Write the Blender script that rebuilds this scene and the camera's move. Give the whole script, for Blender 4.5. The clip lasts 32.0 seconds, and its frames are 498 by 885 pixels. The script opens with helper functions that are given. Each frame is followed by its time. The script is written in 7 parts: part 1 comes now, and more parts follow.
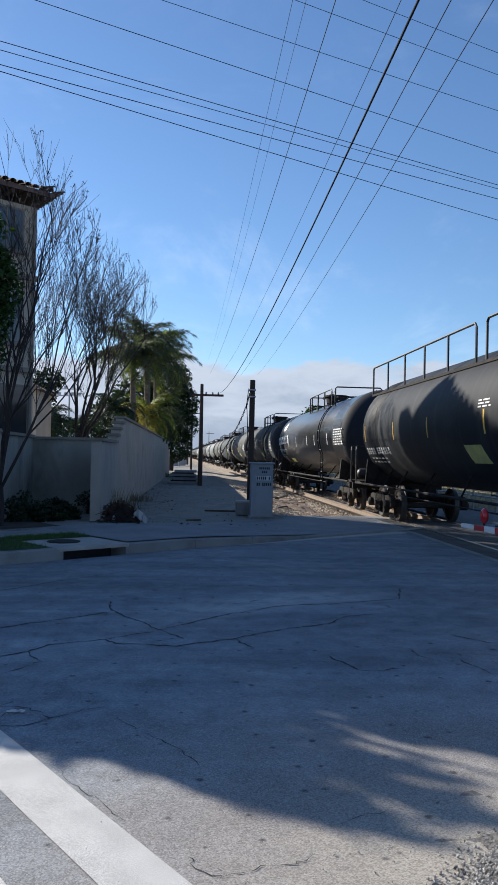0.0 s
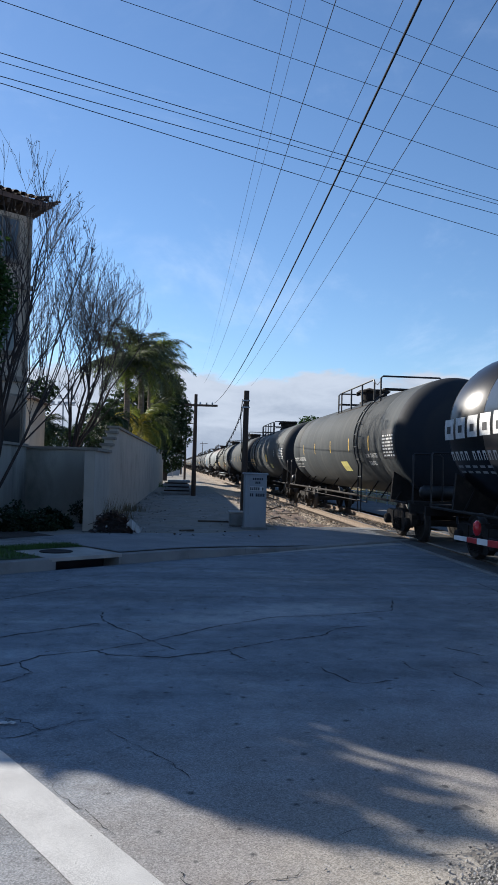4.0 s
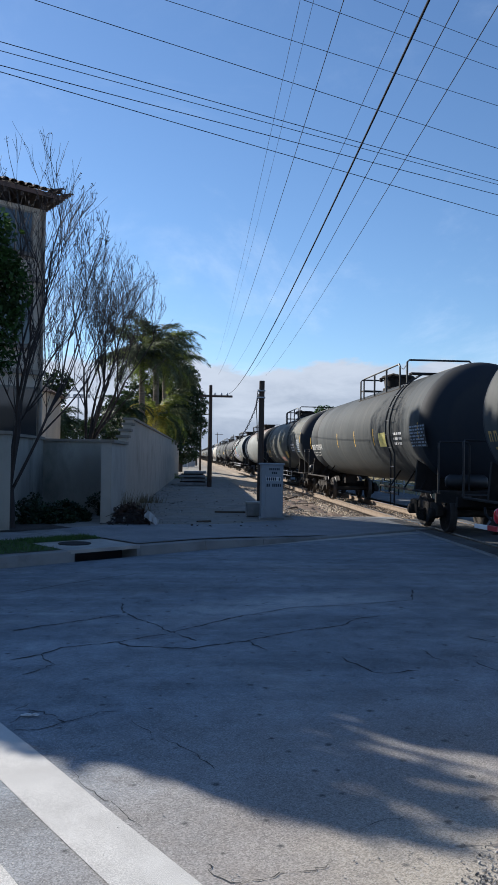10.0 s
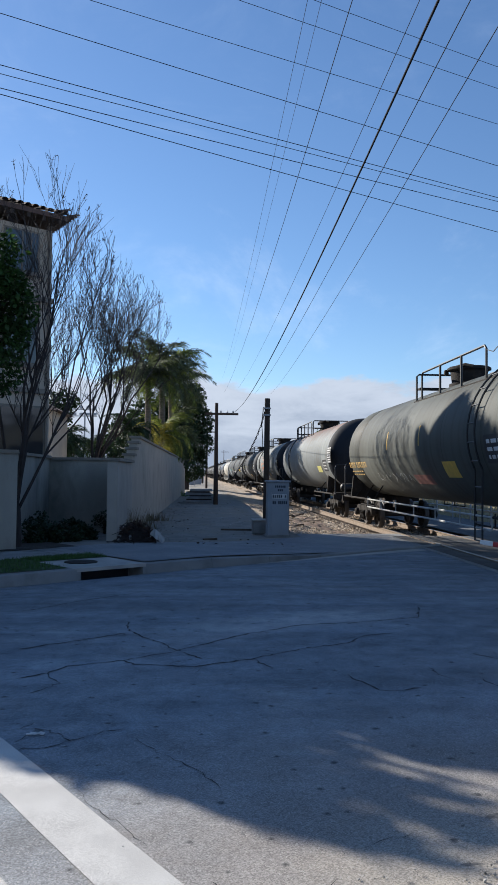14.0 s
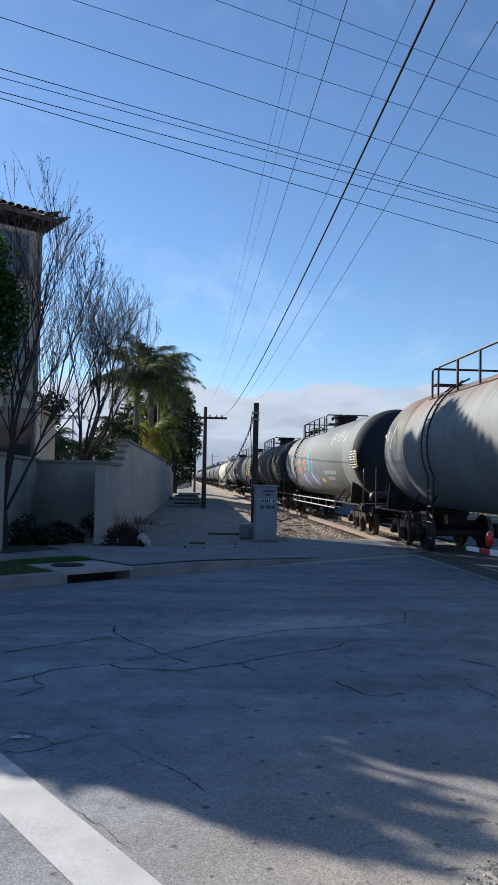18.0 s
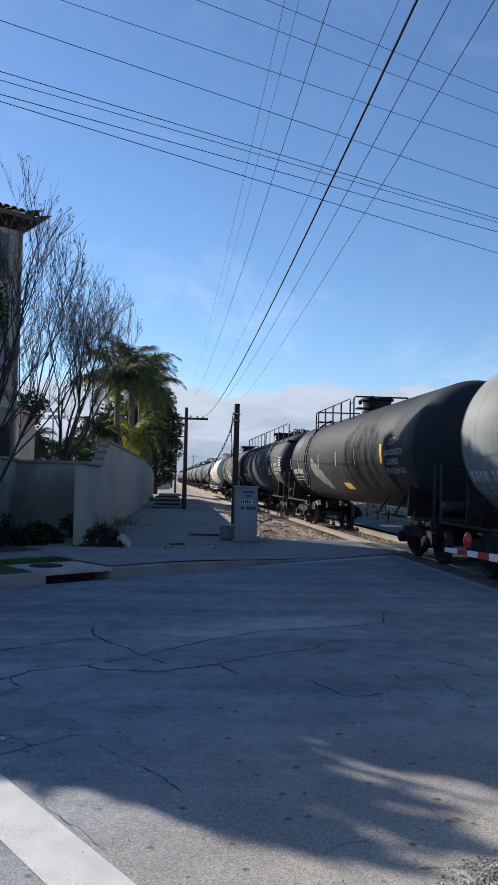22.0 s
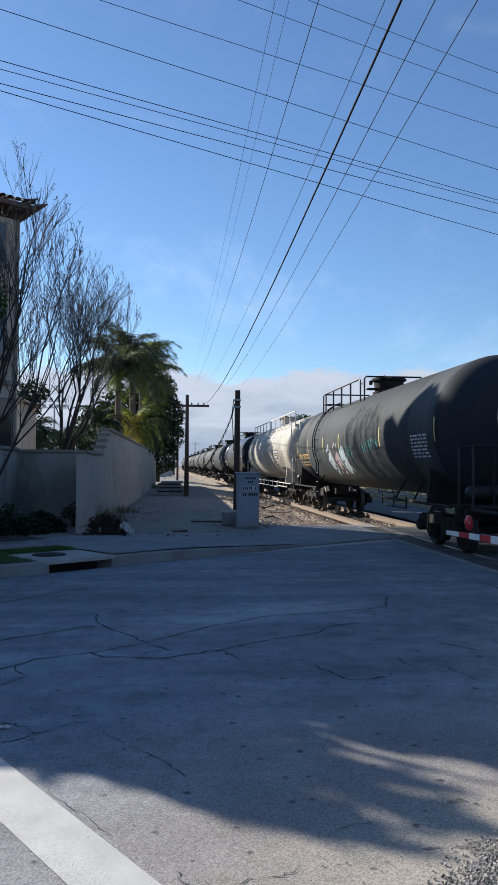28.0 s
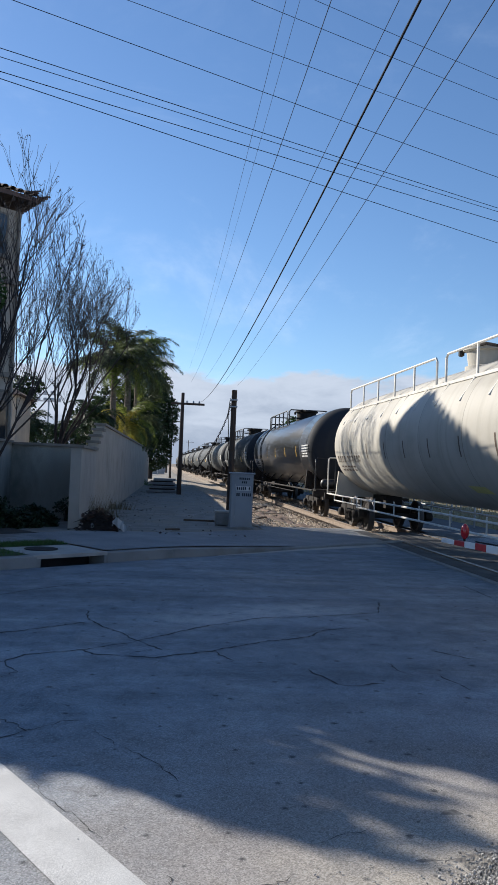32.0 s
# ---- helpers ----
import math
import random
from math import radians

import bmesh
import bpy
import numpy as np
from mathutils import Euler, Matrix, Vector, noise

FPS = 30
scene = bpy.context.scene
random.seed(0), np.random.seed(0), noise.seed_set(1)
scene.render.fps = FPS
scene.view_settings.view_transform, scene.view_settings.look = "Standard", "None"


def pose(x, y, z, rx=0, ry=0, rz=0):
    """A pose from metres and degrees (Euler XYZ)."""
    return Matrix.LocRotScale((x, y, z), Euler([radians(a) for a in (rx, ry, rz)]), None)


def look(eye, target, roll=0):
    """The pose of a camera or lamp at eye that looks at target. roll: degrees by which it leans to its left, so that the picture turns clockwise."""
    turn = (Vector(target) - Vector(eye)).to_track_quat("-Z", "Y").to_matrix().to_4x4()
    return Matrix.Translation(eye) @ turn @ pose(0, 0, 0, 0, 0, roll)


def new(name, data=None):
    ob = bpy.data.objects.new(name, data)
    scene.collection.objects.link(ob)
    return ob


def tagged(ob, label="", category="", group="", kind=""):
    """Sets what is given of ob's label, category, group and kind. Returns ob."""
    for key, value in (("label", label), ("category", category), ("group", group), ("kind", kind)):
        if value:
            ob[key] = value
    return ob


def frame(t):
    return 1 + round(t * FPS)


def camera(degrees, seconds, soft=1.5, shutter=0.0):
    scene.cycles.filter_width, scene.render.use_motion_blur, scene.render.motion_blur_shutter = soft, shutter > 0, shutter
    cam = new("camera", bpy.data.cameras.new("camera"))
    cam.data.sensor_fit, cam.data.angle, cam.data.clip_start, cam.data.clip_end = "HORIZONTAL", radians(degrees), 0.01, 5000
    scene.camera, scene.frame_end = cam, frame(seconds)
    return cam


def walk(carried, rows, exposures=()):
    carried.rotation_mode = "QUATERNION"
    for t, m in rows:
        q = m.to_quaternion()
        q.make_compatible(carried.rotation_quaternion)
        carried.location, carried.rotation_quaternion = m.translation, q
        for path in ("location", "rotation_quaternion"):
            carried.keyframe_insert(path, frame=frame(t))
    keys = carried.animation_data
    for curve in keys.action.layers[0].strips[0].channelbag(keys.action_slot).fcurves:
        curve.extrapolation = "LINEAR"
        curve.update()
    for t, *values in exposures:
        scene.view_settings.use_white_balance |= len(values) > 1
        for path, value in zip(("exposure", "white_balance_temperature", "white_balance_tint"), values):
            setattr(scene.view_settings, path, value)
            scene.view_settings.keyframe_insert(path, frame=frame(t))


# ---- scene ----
cam = camera(34.97, 32.0)
PATH = [
    (0.0, -0.001, 0.006, 1.740, 90.981, -1.192, -5.023),
    (0.5, -0.002, 0.009, 1.743, 90.805, -1.573, -5.276),
    (1.0, 0.000, 0.013, 1.751, 90.848, -1.605, -6.018),
    (1.5, 0.001, 0.014, 1.749, 90.881, -1.605, -6.250),
    (2.0, -0.004, 0.014, 1.747, 90.922, -1.531, -6.027),
    (2.5, -0.006, 0.009, 1.748, 91.055, -1.510, -5.565),
    (4.5, 0.002, 0.001, 1.749, 91.823, -1.517, -5.483),
    (5.0, -0.000, 0.000, 1.751, 91.819, -1.549, -5.733),
    (5.5, -0.002, -0.008, 1.752, 91.788, -1.437, -5.842),
    (6.0, -0.005, -0.009, 1.750, 91.776, -1.361, -5.769),
    (6.5, -0.006, -0.010, 1.751, 91.823, -1.201, -5.592),
    (7.0, -0.009, -0.009, 1.752, 91.877, -1.014, -5.239),
    (7.5, -0.011, -0.006, 1.751, 91.919, -0.850, -4.695),
    (8.0, -0.014, -0.005, 1.746, 91.834, -0.772, -4.106),
    (8.5, -0.018, 0.005, 1.744, 91.578, -0.784, -3.647),
    (9.0, -0.021, 0.011, 1.742, 91.324, -0.928, -3.647),
    (9.5, -0.027, 0.028, 1.741, 91.076, -0.927, -3.946),
    (10.0, -0.031, 0.042, 1.746, 91.020, -0.880, -4.394),
    (10.5, -0.030, 0.043, 1.745, 91.061, -0.893, -4.776),
    (11.0, -0.024, 0.033, 1.740, 91.218, -0.813, -4.869),
    (11.5, -0.020, 0.025, 1.739, 91.357, -0.697, -4.700),
    (12.0, -0.023, 0.022, 1.741, 91.523, -0.716, -4.446),
    (12.5, -0.020, 0.021, 1.742, 91.706, -0.656, -4.166),
    (13.0, -0.020, 0.017, 1.745, 91.946, -0.533, -3.986),
    (13.5, -0.017, 0.009, 1.748, 92.183, -0.531, -3.927),
    (15.5, -0.018, -0.000, 1.746, 92.365, -0.927, -4.274),
    (16.0, -0.017, -0.001, 1.749, 92.325, -1.071, -4.498),
    (16.5, -0.014, -0.002, 1.746, 92.315, -1.076, -4.664),
    (17.0, -0.018, -0.002, 1.745, 92.334, -1.132, -4.751),
    (17.5, -0.019, -0.001, 1.748, 92.425, -1.137, -4.754),
    (18.0, -0.016, -0.007, 1.748, 92.605, -1.087, -4.779),
    (18.5, -0.013, -0.012, 1.749, 92.815, -1.132, -4.856),
    (19.0, -0.012, -0.018, 1.748, 92.968, -1.070, -4.890),
    (19.5, -0.018, -0.020, 1.749, 92.996, -1.147, -4.907),
    (20.0, -0.025, -0.016, 1.749, 92.876, -1.155, -4.931),
    (20.5, -0.027, -0.015, 1.748, 92.753, -1.175, -5.061),
    (21.0, -0.023, -0.014, 1.747, 92.672, -1.191, -5.288),
    (21.5, -0.013, -0.015, 1.751, 92.664, -1.252, -5.648),
    (22.0, -0.004, -0.015, 1.748, 92.703, -1.320, -6.159),
    (22.5, 0.004, -0.013, 1.750, 92.750, -1.432, -6.605),
    (23.0, 0.006, -0.012, 1.750, 92.784, -1.388, -6.953),
    (23.5, 0.004, -0.009, 1.750, 92.787, -1.162, -6.998),
    (24.0, 0.006, -0.008, 1.749, 92.672, -0.747, -6.833),
    (24.5, 0.007, -0.008, 1.747, 92.492, -0.378, -6.562),
    (25.0, 0.014, -0.008, 1.747, 92.309, -0.166, -6.361),
    (25.5, 0.017, -0.005, 1.748, 92.147, -0.026, -6.269),
    (27.5, 0.024, -0.010, 1.745, 91.896, -0.235, -6.233),
    (28.0, 0.015, -0.007, 1.746, 91.710, -0.435, -6.000),
    (28.5, 0.005, -0.005, 1.744, 91.589, -0.600, -5.701),
    (29.0, -0.002, -0.002, 1.743, 91.558, -0.709, -5.402),
    (29.5, -0.006, -0.001, 1.739, 91.647, -0.746, -5.190),
    (30.0, -0.006, 0.003, 1.741, 91.748, -0.966, -5.042),
    (30.5, -0.003, 0.004, 1.743, 91.821, -1.253, -4.940),
    (31.0, -0.010, 0.013, 1.743, 91.834, -1.701, -5.048),
    (31.5, -0.022, 0.028, 1.749, 91.789, -2.115, -5.850),
    (32.0, -0.039, 0.041, 1.754, 91.728, -2.364, -6.551),
]
walk(cam, [(t, pose(*p)) for t, *p in PATH], exposures=[(0.0, 0.7, 5650, 10), (32.0, 0.7, 5650, 10)])

# ---------------------------------------------------------------- light
SUN_AZ, SUN_EL = -45.0, 26.0        # degrees from +y towards +x, and above the ground
world = bpy.data.worlds.new("sky")
scene.world = world
world.use_nodes = True
wn, wl = world.node_tree.nodes, world.node_tree.links
wn.clear()


def wnode(kind, **kw):
    n = wn.new(kind)
    for k, v in kw.items():
        n.inputs[k].default_value = v
    return n


sky = wn.new("ShaderNodeTexSky")
sky.sky_type, sky.sun_disc = "NISHITA", False
sky.sun_elevation, sky.sun_rotation = radians(SUN_EL), radians(SUN_AZ)
sky.air_density, sky.dust_density, sky.ozone_density = 1.0, 0.15, 3.2
tc = wn.new("ShaderNodeTexCoord")
sep = wn.new("ShaderNodeSeparateXYZ")
wl.new(tc.outputs["Generated"], sep.inputs[0])
# low bank of cumulus on the horizon with a heaped top and grey undersides
bank_map = wn.new("ShaderNodeMapping"); bank_map.inputs["Scale"].default_value = (1.0, 1.0, 2.2)
wl.new(tc.outputs["Generated"], bank_map.inputs["Vector"])
bank_n = wnode("ShaderNodeTexNoise", Scale=7.5, Detail=8.0, Roughness=0.58)
wl.new(bank_map.outputs[0], bank_n.inputs["Vector"])
bank_h = wn.new("ShaderNodeMath"); bank_h.operation = "MULTIPLY_ADD"
bank_h.inputs[1].default_value, bank_h.inputs[2].default_value = -0.13, 0.065
wl.new(bank_n.outputs["Fac"], bank_h.inputs[0])
bank_s = wn.new("ShaderNodeMath"); bank_s.operation = "ADD"
wl.new(sep.outputs["Z"], bank_s.inputs[0]); wl.new(bank_h.outputs[0], bank_s.inputs[1])
bank = wn.new("ShaderNodeMapRange"); bank.interpolation_type = "SMOOTHSTEP"
bank.inputs["From Min"].default_value, bank.inputs["From Max"].default_value = 0.124, 0.108
wl.new(bank_s.outputs[0], bank.inputs["Value"])
puff_n = wnode("ShaderNodeTexNoise", Scale=11.0, Detail=7.0, Roughness=0.6, Distortion=0.3)
puff_map = wn.new("ShaderNodeMapping"); puff_map.inputs["Scale"].default_value = (0.8, 0.8, 2.6)
wl.new(tc.outputs["Generated"], puff_map.inputs["Vector"]); wl.new(puff_map.outputs[0], puff_n.inputs["Vector"])
puff_z = wn.new("ShaderNodeMath"); puff_z.operation = "MULTIPLY_ADD"
puff_z.inputs[1].default_value = 4.0
wl.new(bank_s.outputs[0], puff_z.inputs[0]); wl.new(puff_n.outputs["Fac"], puff_z.inputs[2])
puff = wn.new("ShaderNodeMapRange"); puff.interpolation_type = "SMOOTHSTEP"
puff.inputs["From Min"].default_value, puff.inputs["From Max"].default_value = 0.52, 1.02
wl.new(puff_z.outputs[0], puff.inputs["Value"])
puff_c = wn.new("ShaderNodeMixRGB")
puff_c.inputs["Color1"].default_value, puff_c.inputs["Color2"].default_value = (3.3, 3.6, 4.05, 1), (5.3, 5.45, 5.65, 1)
wl.new(puff.outputs[0], puff_c.inputs["Fac"])
# thin high wisps
wmap = wn.new("ShaderNodeMapping"); wmap.inputs["Scale"].default_value = (1.0, 1.0, 1.9)
wmap.inputs["Location"].default_value = (0.35, 0.1, 0.2)
wl.new(tc.outputs["Generated"], wmap.inputs["Vector"])
wisp_n = wnode("ShaderNodeTexNoise", Scale=3.4, Detail=7.0, Roughness=0.62, Distortion=0.5)
wl.new(wmap.outputs[0], wisp_n.inputs["Vector"])
wisp = wn.new("ShaderNodeMapRange"); wisp.interpolation_type = "SMOOTHSTEP"
for k, v in (("From Min", 0.46), ("From Max", 0.75), ("To Max", 0.55)):
    wisp.inputs[k].default_value = v
wl.new(wisp_n.outputs["Fac"], wisp.inputs["Value"])
haze = wn.new("ShaderNodeMapRange")
for k, v in (("From Min", 0.62), ("From Max", 0.1), ("To Min", 0.0), ("To Max", 1.0)):
    haze.inputs[k].default_value = v
wl.new(sep.outputs["Z"], haze.inputs["Value"])
wv = wn.new("ShaderNodeMath"); wv.operation = "MULTIPLY"
wl.new(wisp.outputs[0], wv.inputs[0]); wl.new(haze.outputs[0], wv.inputs[1])
mx1 = wn.new("ShaderNodeMixRGB"); mx1.inputs["Color2"].default_value = (7.0, 7.6, 8.4, 1)
mx2 = wn.new("ShaderNodeMixRGB"); wl.new(puff_c.outputs[0], mx2.inputs["Color2"])
wl.new(sky.outputs[0], mx1.inputs["Color1"]); wl.new(wv.outputs[0], mx1.inputs["Fac"])
wl.new(mx1.outputs[0], mx2.inputs["Color1"]); wl.new(bank.outputs[0], mx2.inputs["Fac"])
bg = wnode("ShaderNodeBackground", Strength=0.078)
wl.new(mx2.outputs[0], bg.inputs["Color"])
wout = wn.new("ShaderNodeOutputWorld")
wl.new(bg.outputs[0], wout.inputs["Surface"])

sun = new("sun", bpy.data.lights.new("sun", "SUN"))
sun.data.energy, sun.data.angle, sun.data.color = 5.0, radians(0.6), (1.0, 0.86, 0.67)
sv = Vector((math.sin(radians(SUN_AZ)) * math.cos(radians(SUN_EL)), math.cos(radians(SUN_AZ)) * math.cos(radians(SUN_EL)), math.sin(radians(SUN_EL))))
sun.matrix_world = look(sv * 60, (0, 0, 0))

# ---------------------------------------------------------------- materials


def mat(name, c1, c2=None, rough=0.8, metal=0.0, scale=3.0, detail=6.0, bump=0.0, bscale=40.0, c3=None, c3scale=0.6, c3at=(0.5, 0.7), spec=0.5, vary=0.0, coat=0.0, stretch=(1, 1, 1), island=0.0, grain=0.0, gscale=160.0):
    """Two noises of colour over a base, a fine bump, optional random shade per object or island."""
    m = bpy.data.materials.new(name)
    m.use_nodes = True
    nt = m.node_tree
    N, K = nt.nodes, nt.links
    b = N["Principled BSDF"]
    co = N.new("ShaderNodeTexCoord")
    mp = N.new("ShaderNodeMapping")
    mp.inputs["Scale"].default_value = stretch
    K.new(co.outputs["Object"], mp.inputs["Vector"])
    src = mp.outputs[0]
    c2 = c2 or tuple(v * 0.8 for v in c1)
    n1 = N.new("ShaderNodeTexNoise"); n1.inputs["Scale"].default_value, n1.inputs["Detail"].default_value = scale, detail
    K.new(src, n1.inputs["Vector"])
    r1 = N.new("ShaderNodeValToRGB")
    r1.color_ramp.elements[0].position, r1.color_ramp.elements[1].position = 0.35, 0.65
    r1.color_ramp.elements[0].color, r1.color_ramp.elements[1].color = (*c1, 1), (*c2, 1)
    K.new(n1.outputs["Fac"], r1.inputs["Fac"])
    out = r1.outputs["Color"]
    if c3:
        n2 = N.new("ShaderNodeTexNoise"); n2.inputs["Scale"].default_value, n2.inputs["Detail"].default_value = c3scale, 8.0
        n2.inputs["Roughness"].default_value = 0.65
        K.new(src, n2.inputs["Vector"])
        mr = N.new("ShaderNodeMapRange"); mr.inputs["From Min"].default_value, mr.inputs["From Max"].default_value = c3at
        K.new(n2.outputs["Fac"], mr.inputs["Value"])
        mx = N.new("ShaderNodeMixRGB"); mx.inputs["Color2"].default_value = (*c3, 1)
        K.new(mr.outputs[0], mx.inputs["Fac"]); K.new(out, mx.inputs["Color1"])
        out = mx.outputs[0]
    if grain:
        n4 = N.new("ShaderNodeTexNoise"); n4.inputs["Scale"].default_value, n4.inputs["Detail"].default_value = gscale, 3.0
        K.new(src, n4.inputs["Vector"])
        mr = N.new("ShaderNodeMapRange"); mr.inputs["From Min"].default_value, mr.inputs["From Max"].default_value = 0.3, 0.7
        mr.inputs["To Min"].default_value, mr.inputs["To Max"].default_value = 1 - grain, 1 + grain
        K.new(n4.outputs["Fac"], mr.inputs["Value"])
        h4 = N.new("ShaderNodeHueSaturation"); K.new(mr.outputs[0], h4.inputs["Value"]); K.new(out, h4.inputs["Color"])
        out = h4.outputs[0]
    if vary or island:
        if island:
            g = N.new("ShaderNodeNewGeometry"); rnd = g.outputs["Random Per Island"]
        else:
            g = N.new("ShaderNodeObjectInfo"); rnd = g.outputs["Random"]
        mr = N.new("ShaderNodeMapRange")
        mr.inputs["To Min"].default_value, mr.inputs["To Max"].default_value = 1 - (vary or island), 1 + (vary or island)
        K.new(rnd, mr.inputs["Value"])
        h = N.new("ShaderNodeHueSaturation"); K.new(mr.outputs[0], h.inputs["Value"]); K.new(out, h.inputs["Color"])
        out = h.outputs[0]
    K.new(out, b.inputs["Base Color"])
    b.inputs["Roughness"].default_value, b.inputs["Metallic"].default_value = rough, metal
    b.inputs["Specular IOR Level"].default_value, b.inputs["Coat Weight"].default_value = spec, coat
    if bump:
        n3 = N.new("ShaderNodeTexNoise"); n3.inputs["Scale"].default_value, n3.inputs["Detail"].default_value = bscale, 5.0
        K.new(src, n3.inputs["Vector"])
        bp = N.new("ShaderNodeBump"); bp.inputs["Strength"].default_value, bp.inputs["Distance"].default_value = bump, 0.02
        K.new(n3.outputs["Fac"], bp.inputs["Height"]); K.new(bp.outputs[0], b.inputs["Normal"])
    return m


# ---------------------------------------------------------------- mesh tools


class Geo:
    """Gathers vertices and faces of one part."""

    def __init__(self):
        self.v, self.f = [], []

    def add(self, vs, fs):
        o = len(self.v)
        self.v += [tuple(p) for p in vs]
        self.f += [tuple(i + o for i in q) for q in fs]
        return self

    def box(self, c, s, rz=0.0, ch=0.0, m=None):
        """A box with its centre c and size s; ch chamfers the upright and the level edges."""
        hx, hy, hz = s[0] / 2, s[1] / 2, s[2] / 2
        t = m or pose(c[0], c[1], c[2], 0, 0, rz)
        if ch <= 0:
            vs = [(a * hx, b * hy, d * hz) for d in (-1, 1) for a, b in ((-1, -1), (1, -1), (1, 1), (-1, 1))]
            fs = [(3, 2, 1, 0), (4, 5, 6, 7), (0, 1, 5, 4), (1, 2, 6, 5), (2, 3, 7, 6), (3, 0, 4, 7)]
        else:
            vs = []
            for z, k in ((-hz, ch), (-hz + ch, 0), (hz - ch, 0), (hz, ch)):
                x, y = hx - k, hy - k
                d = ch
                vs += [(-x + d, -y, z), (x - d, -y, z), (x, -y + d, z), (x, y - d, z), (x - d, y, z), (-x + d, y, z), (-x, y - d, z), (-x, -y + d, z)]
            fs = [tuple(range(7, -1, -1)), tuple(range(24, 32))]
            for r in range(3):
                fs += [(r * 8 + i, r * 8 + (i + 1) % 8, r * 8 + 8 + (i + 1) % 8, r * 8 + 8 + i) for i in range(8)]
        return self.add([t @ Vector(p) for p in vs], fs)

    def pipe(self, pts, r, n=6, r1=None, cap=True):
        """A tube along points, its radius going from r to r1."""
        pts = [Vector(p) for p in pts]
        k = len(pts)
        vs, fs = [], []
        side = None
        for i, p in enumerate(pts):
            d = (pts[min(i + 1, k - 1)] - pts[max(i - 1, 0)]).normalized()
            if side is None:
                side = d.orthogonal().normalized()
            side = (side - d * side.dot(d)).normalized()
            up = d.cross(side)
            rr = r if r1 is None else r + (r1 - r) * i / (k - 1)
            vs += [p + (side * math.cos(a) + up * math.sin(a)) * rr for a in (2 * math.pi * j / n for j in range(n))]
        for i in range(k - 1):
            fs += [(i * n + j, i * n + (j + 1) % n, (i + 1) * n + (j + 1) % n, (i + 1) * n + j) for j in range(n)]
        if cap:
            fs += [tuple(range(n - 1, -1, -1)), tuple(range((k - 1) * n, k * n))]
        return self.add(vs, fs)

    def lathe(self, prof, n=24, m=None):
        """Turns (radius, height) pairs round the z axis, then lays them by m."""
        m = m or Matrix()
        vs, fs = [], []
        for r, z in prof:
            vs += [m @ Vector((r * math.cos(2 * math.pi * j / n), r * math.sin(2 * math.pi * j / n), z)) for j in range(n)]
        for i in range(len(prof) - 1):
            fs += [(i * n + j, i * n + (j + 1) % n, (i + 1) * n + (j + 1) % n, (i + 1) * n + j) for j in range(n)]
        fs += [tuple(range(n - 1, -1, -1)), tuple(range((len(prof) - 1) * n, len(prof) * n))]
        return self.add(vs, fs)

    def prism(self, outline, z0, z1, m=None):
        """An outline in the plane, drawn up from z0 to z1."""
        m = m or Matrix()
        k = len(outline)
        vs = [m @ Vector((x, y, z)) for z in (z0, z1) for x, y in outline]
        fs = [tuple(range(k - 1, -1, -1)), tuple(range(k, 2 * k))] + [(i, (i + 1) % k, k + (i + 1) % k, k + i) for i in range(k)]
        return self.add(vs, fs)

    def sheet(self, fn, nu, nv):
        """A grid of quads over fn(u, v), u and v from 0 to 1."""
        vs = [fn(i / nu, j / nv) for j in range(nv + 1) for i in range(nu + 1)]
        w = nu + 1
        return self.add(vs, [(j * w + i, j * w + i + 1, (j + 1) * w + i + 1, (j + 1) * w + i) for j in range(nv) for i in range(nu)])

    def mesh(self, name, material, smooth=False, angle=40):
        me = bpy.data.meshes.new(name)
        me.from_pydata(self.v, [], self.f)
        me.materials.append(material)
        if smooth:
            me.shade_smooth()
            me.set_sharp_from_angle(angle=radians(angle))
        me.update()
        return me


def thing(name, label, category, at=(0, 0, 0), rz=0.0, group="", kind=""):
    ob = new(name)
    ob.empty_display_size = 0.2
    ob.matrix_world = pose(*at, 0, 0, rz)
    return tagged(ob, label, category, group, kind)


def part(name, geo, material, parent, label="", smooth=False, m=None, angle=40, kind=""):
    me = geo if isinstance(geo, bpy.types.Mesh) else geo.mesh(name, material, smooth, angle)
    ob = new(name, me)
    ob.parent = parent
    if m is not None:
        ob.matrix_basis = m
    return tagged(ob, label, kind=kind)


def solo(name, geo, material, label, category, group="", kind="", smooth=False, at=None, angle=40):
    ob = new(name, geo.mesh(name, material, smooth, angle))
    if at is not None:
        ob.matrix_world = at
    return tagged(ob, label, category, group, kind)

# ---------------------------------------------------------------- surfaces
# bluish base: the cool cast of the shaded street is put into the colour
ASPHALT = mat("asphalt", (0.193, 0.221, 0.25), (0.258, 0.287, 0.318), rough=0.88, scale=0.55, detail=9.0, spec=0.3, c3=(0.34, 0.34, 0.335), c3scale=0.45, c3at=(0.52, 0.8))


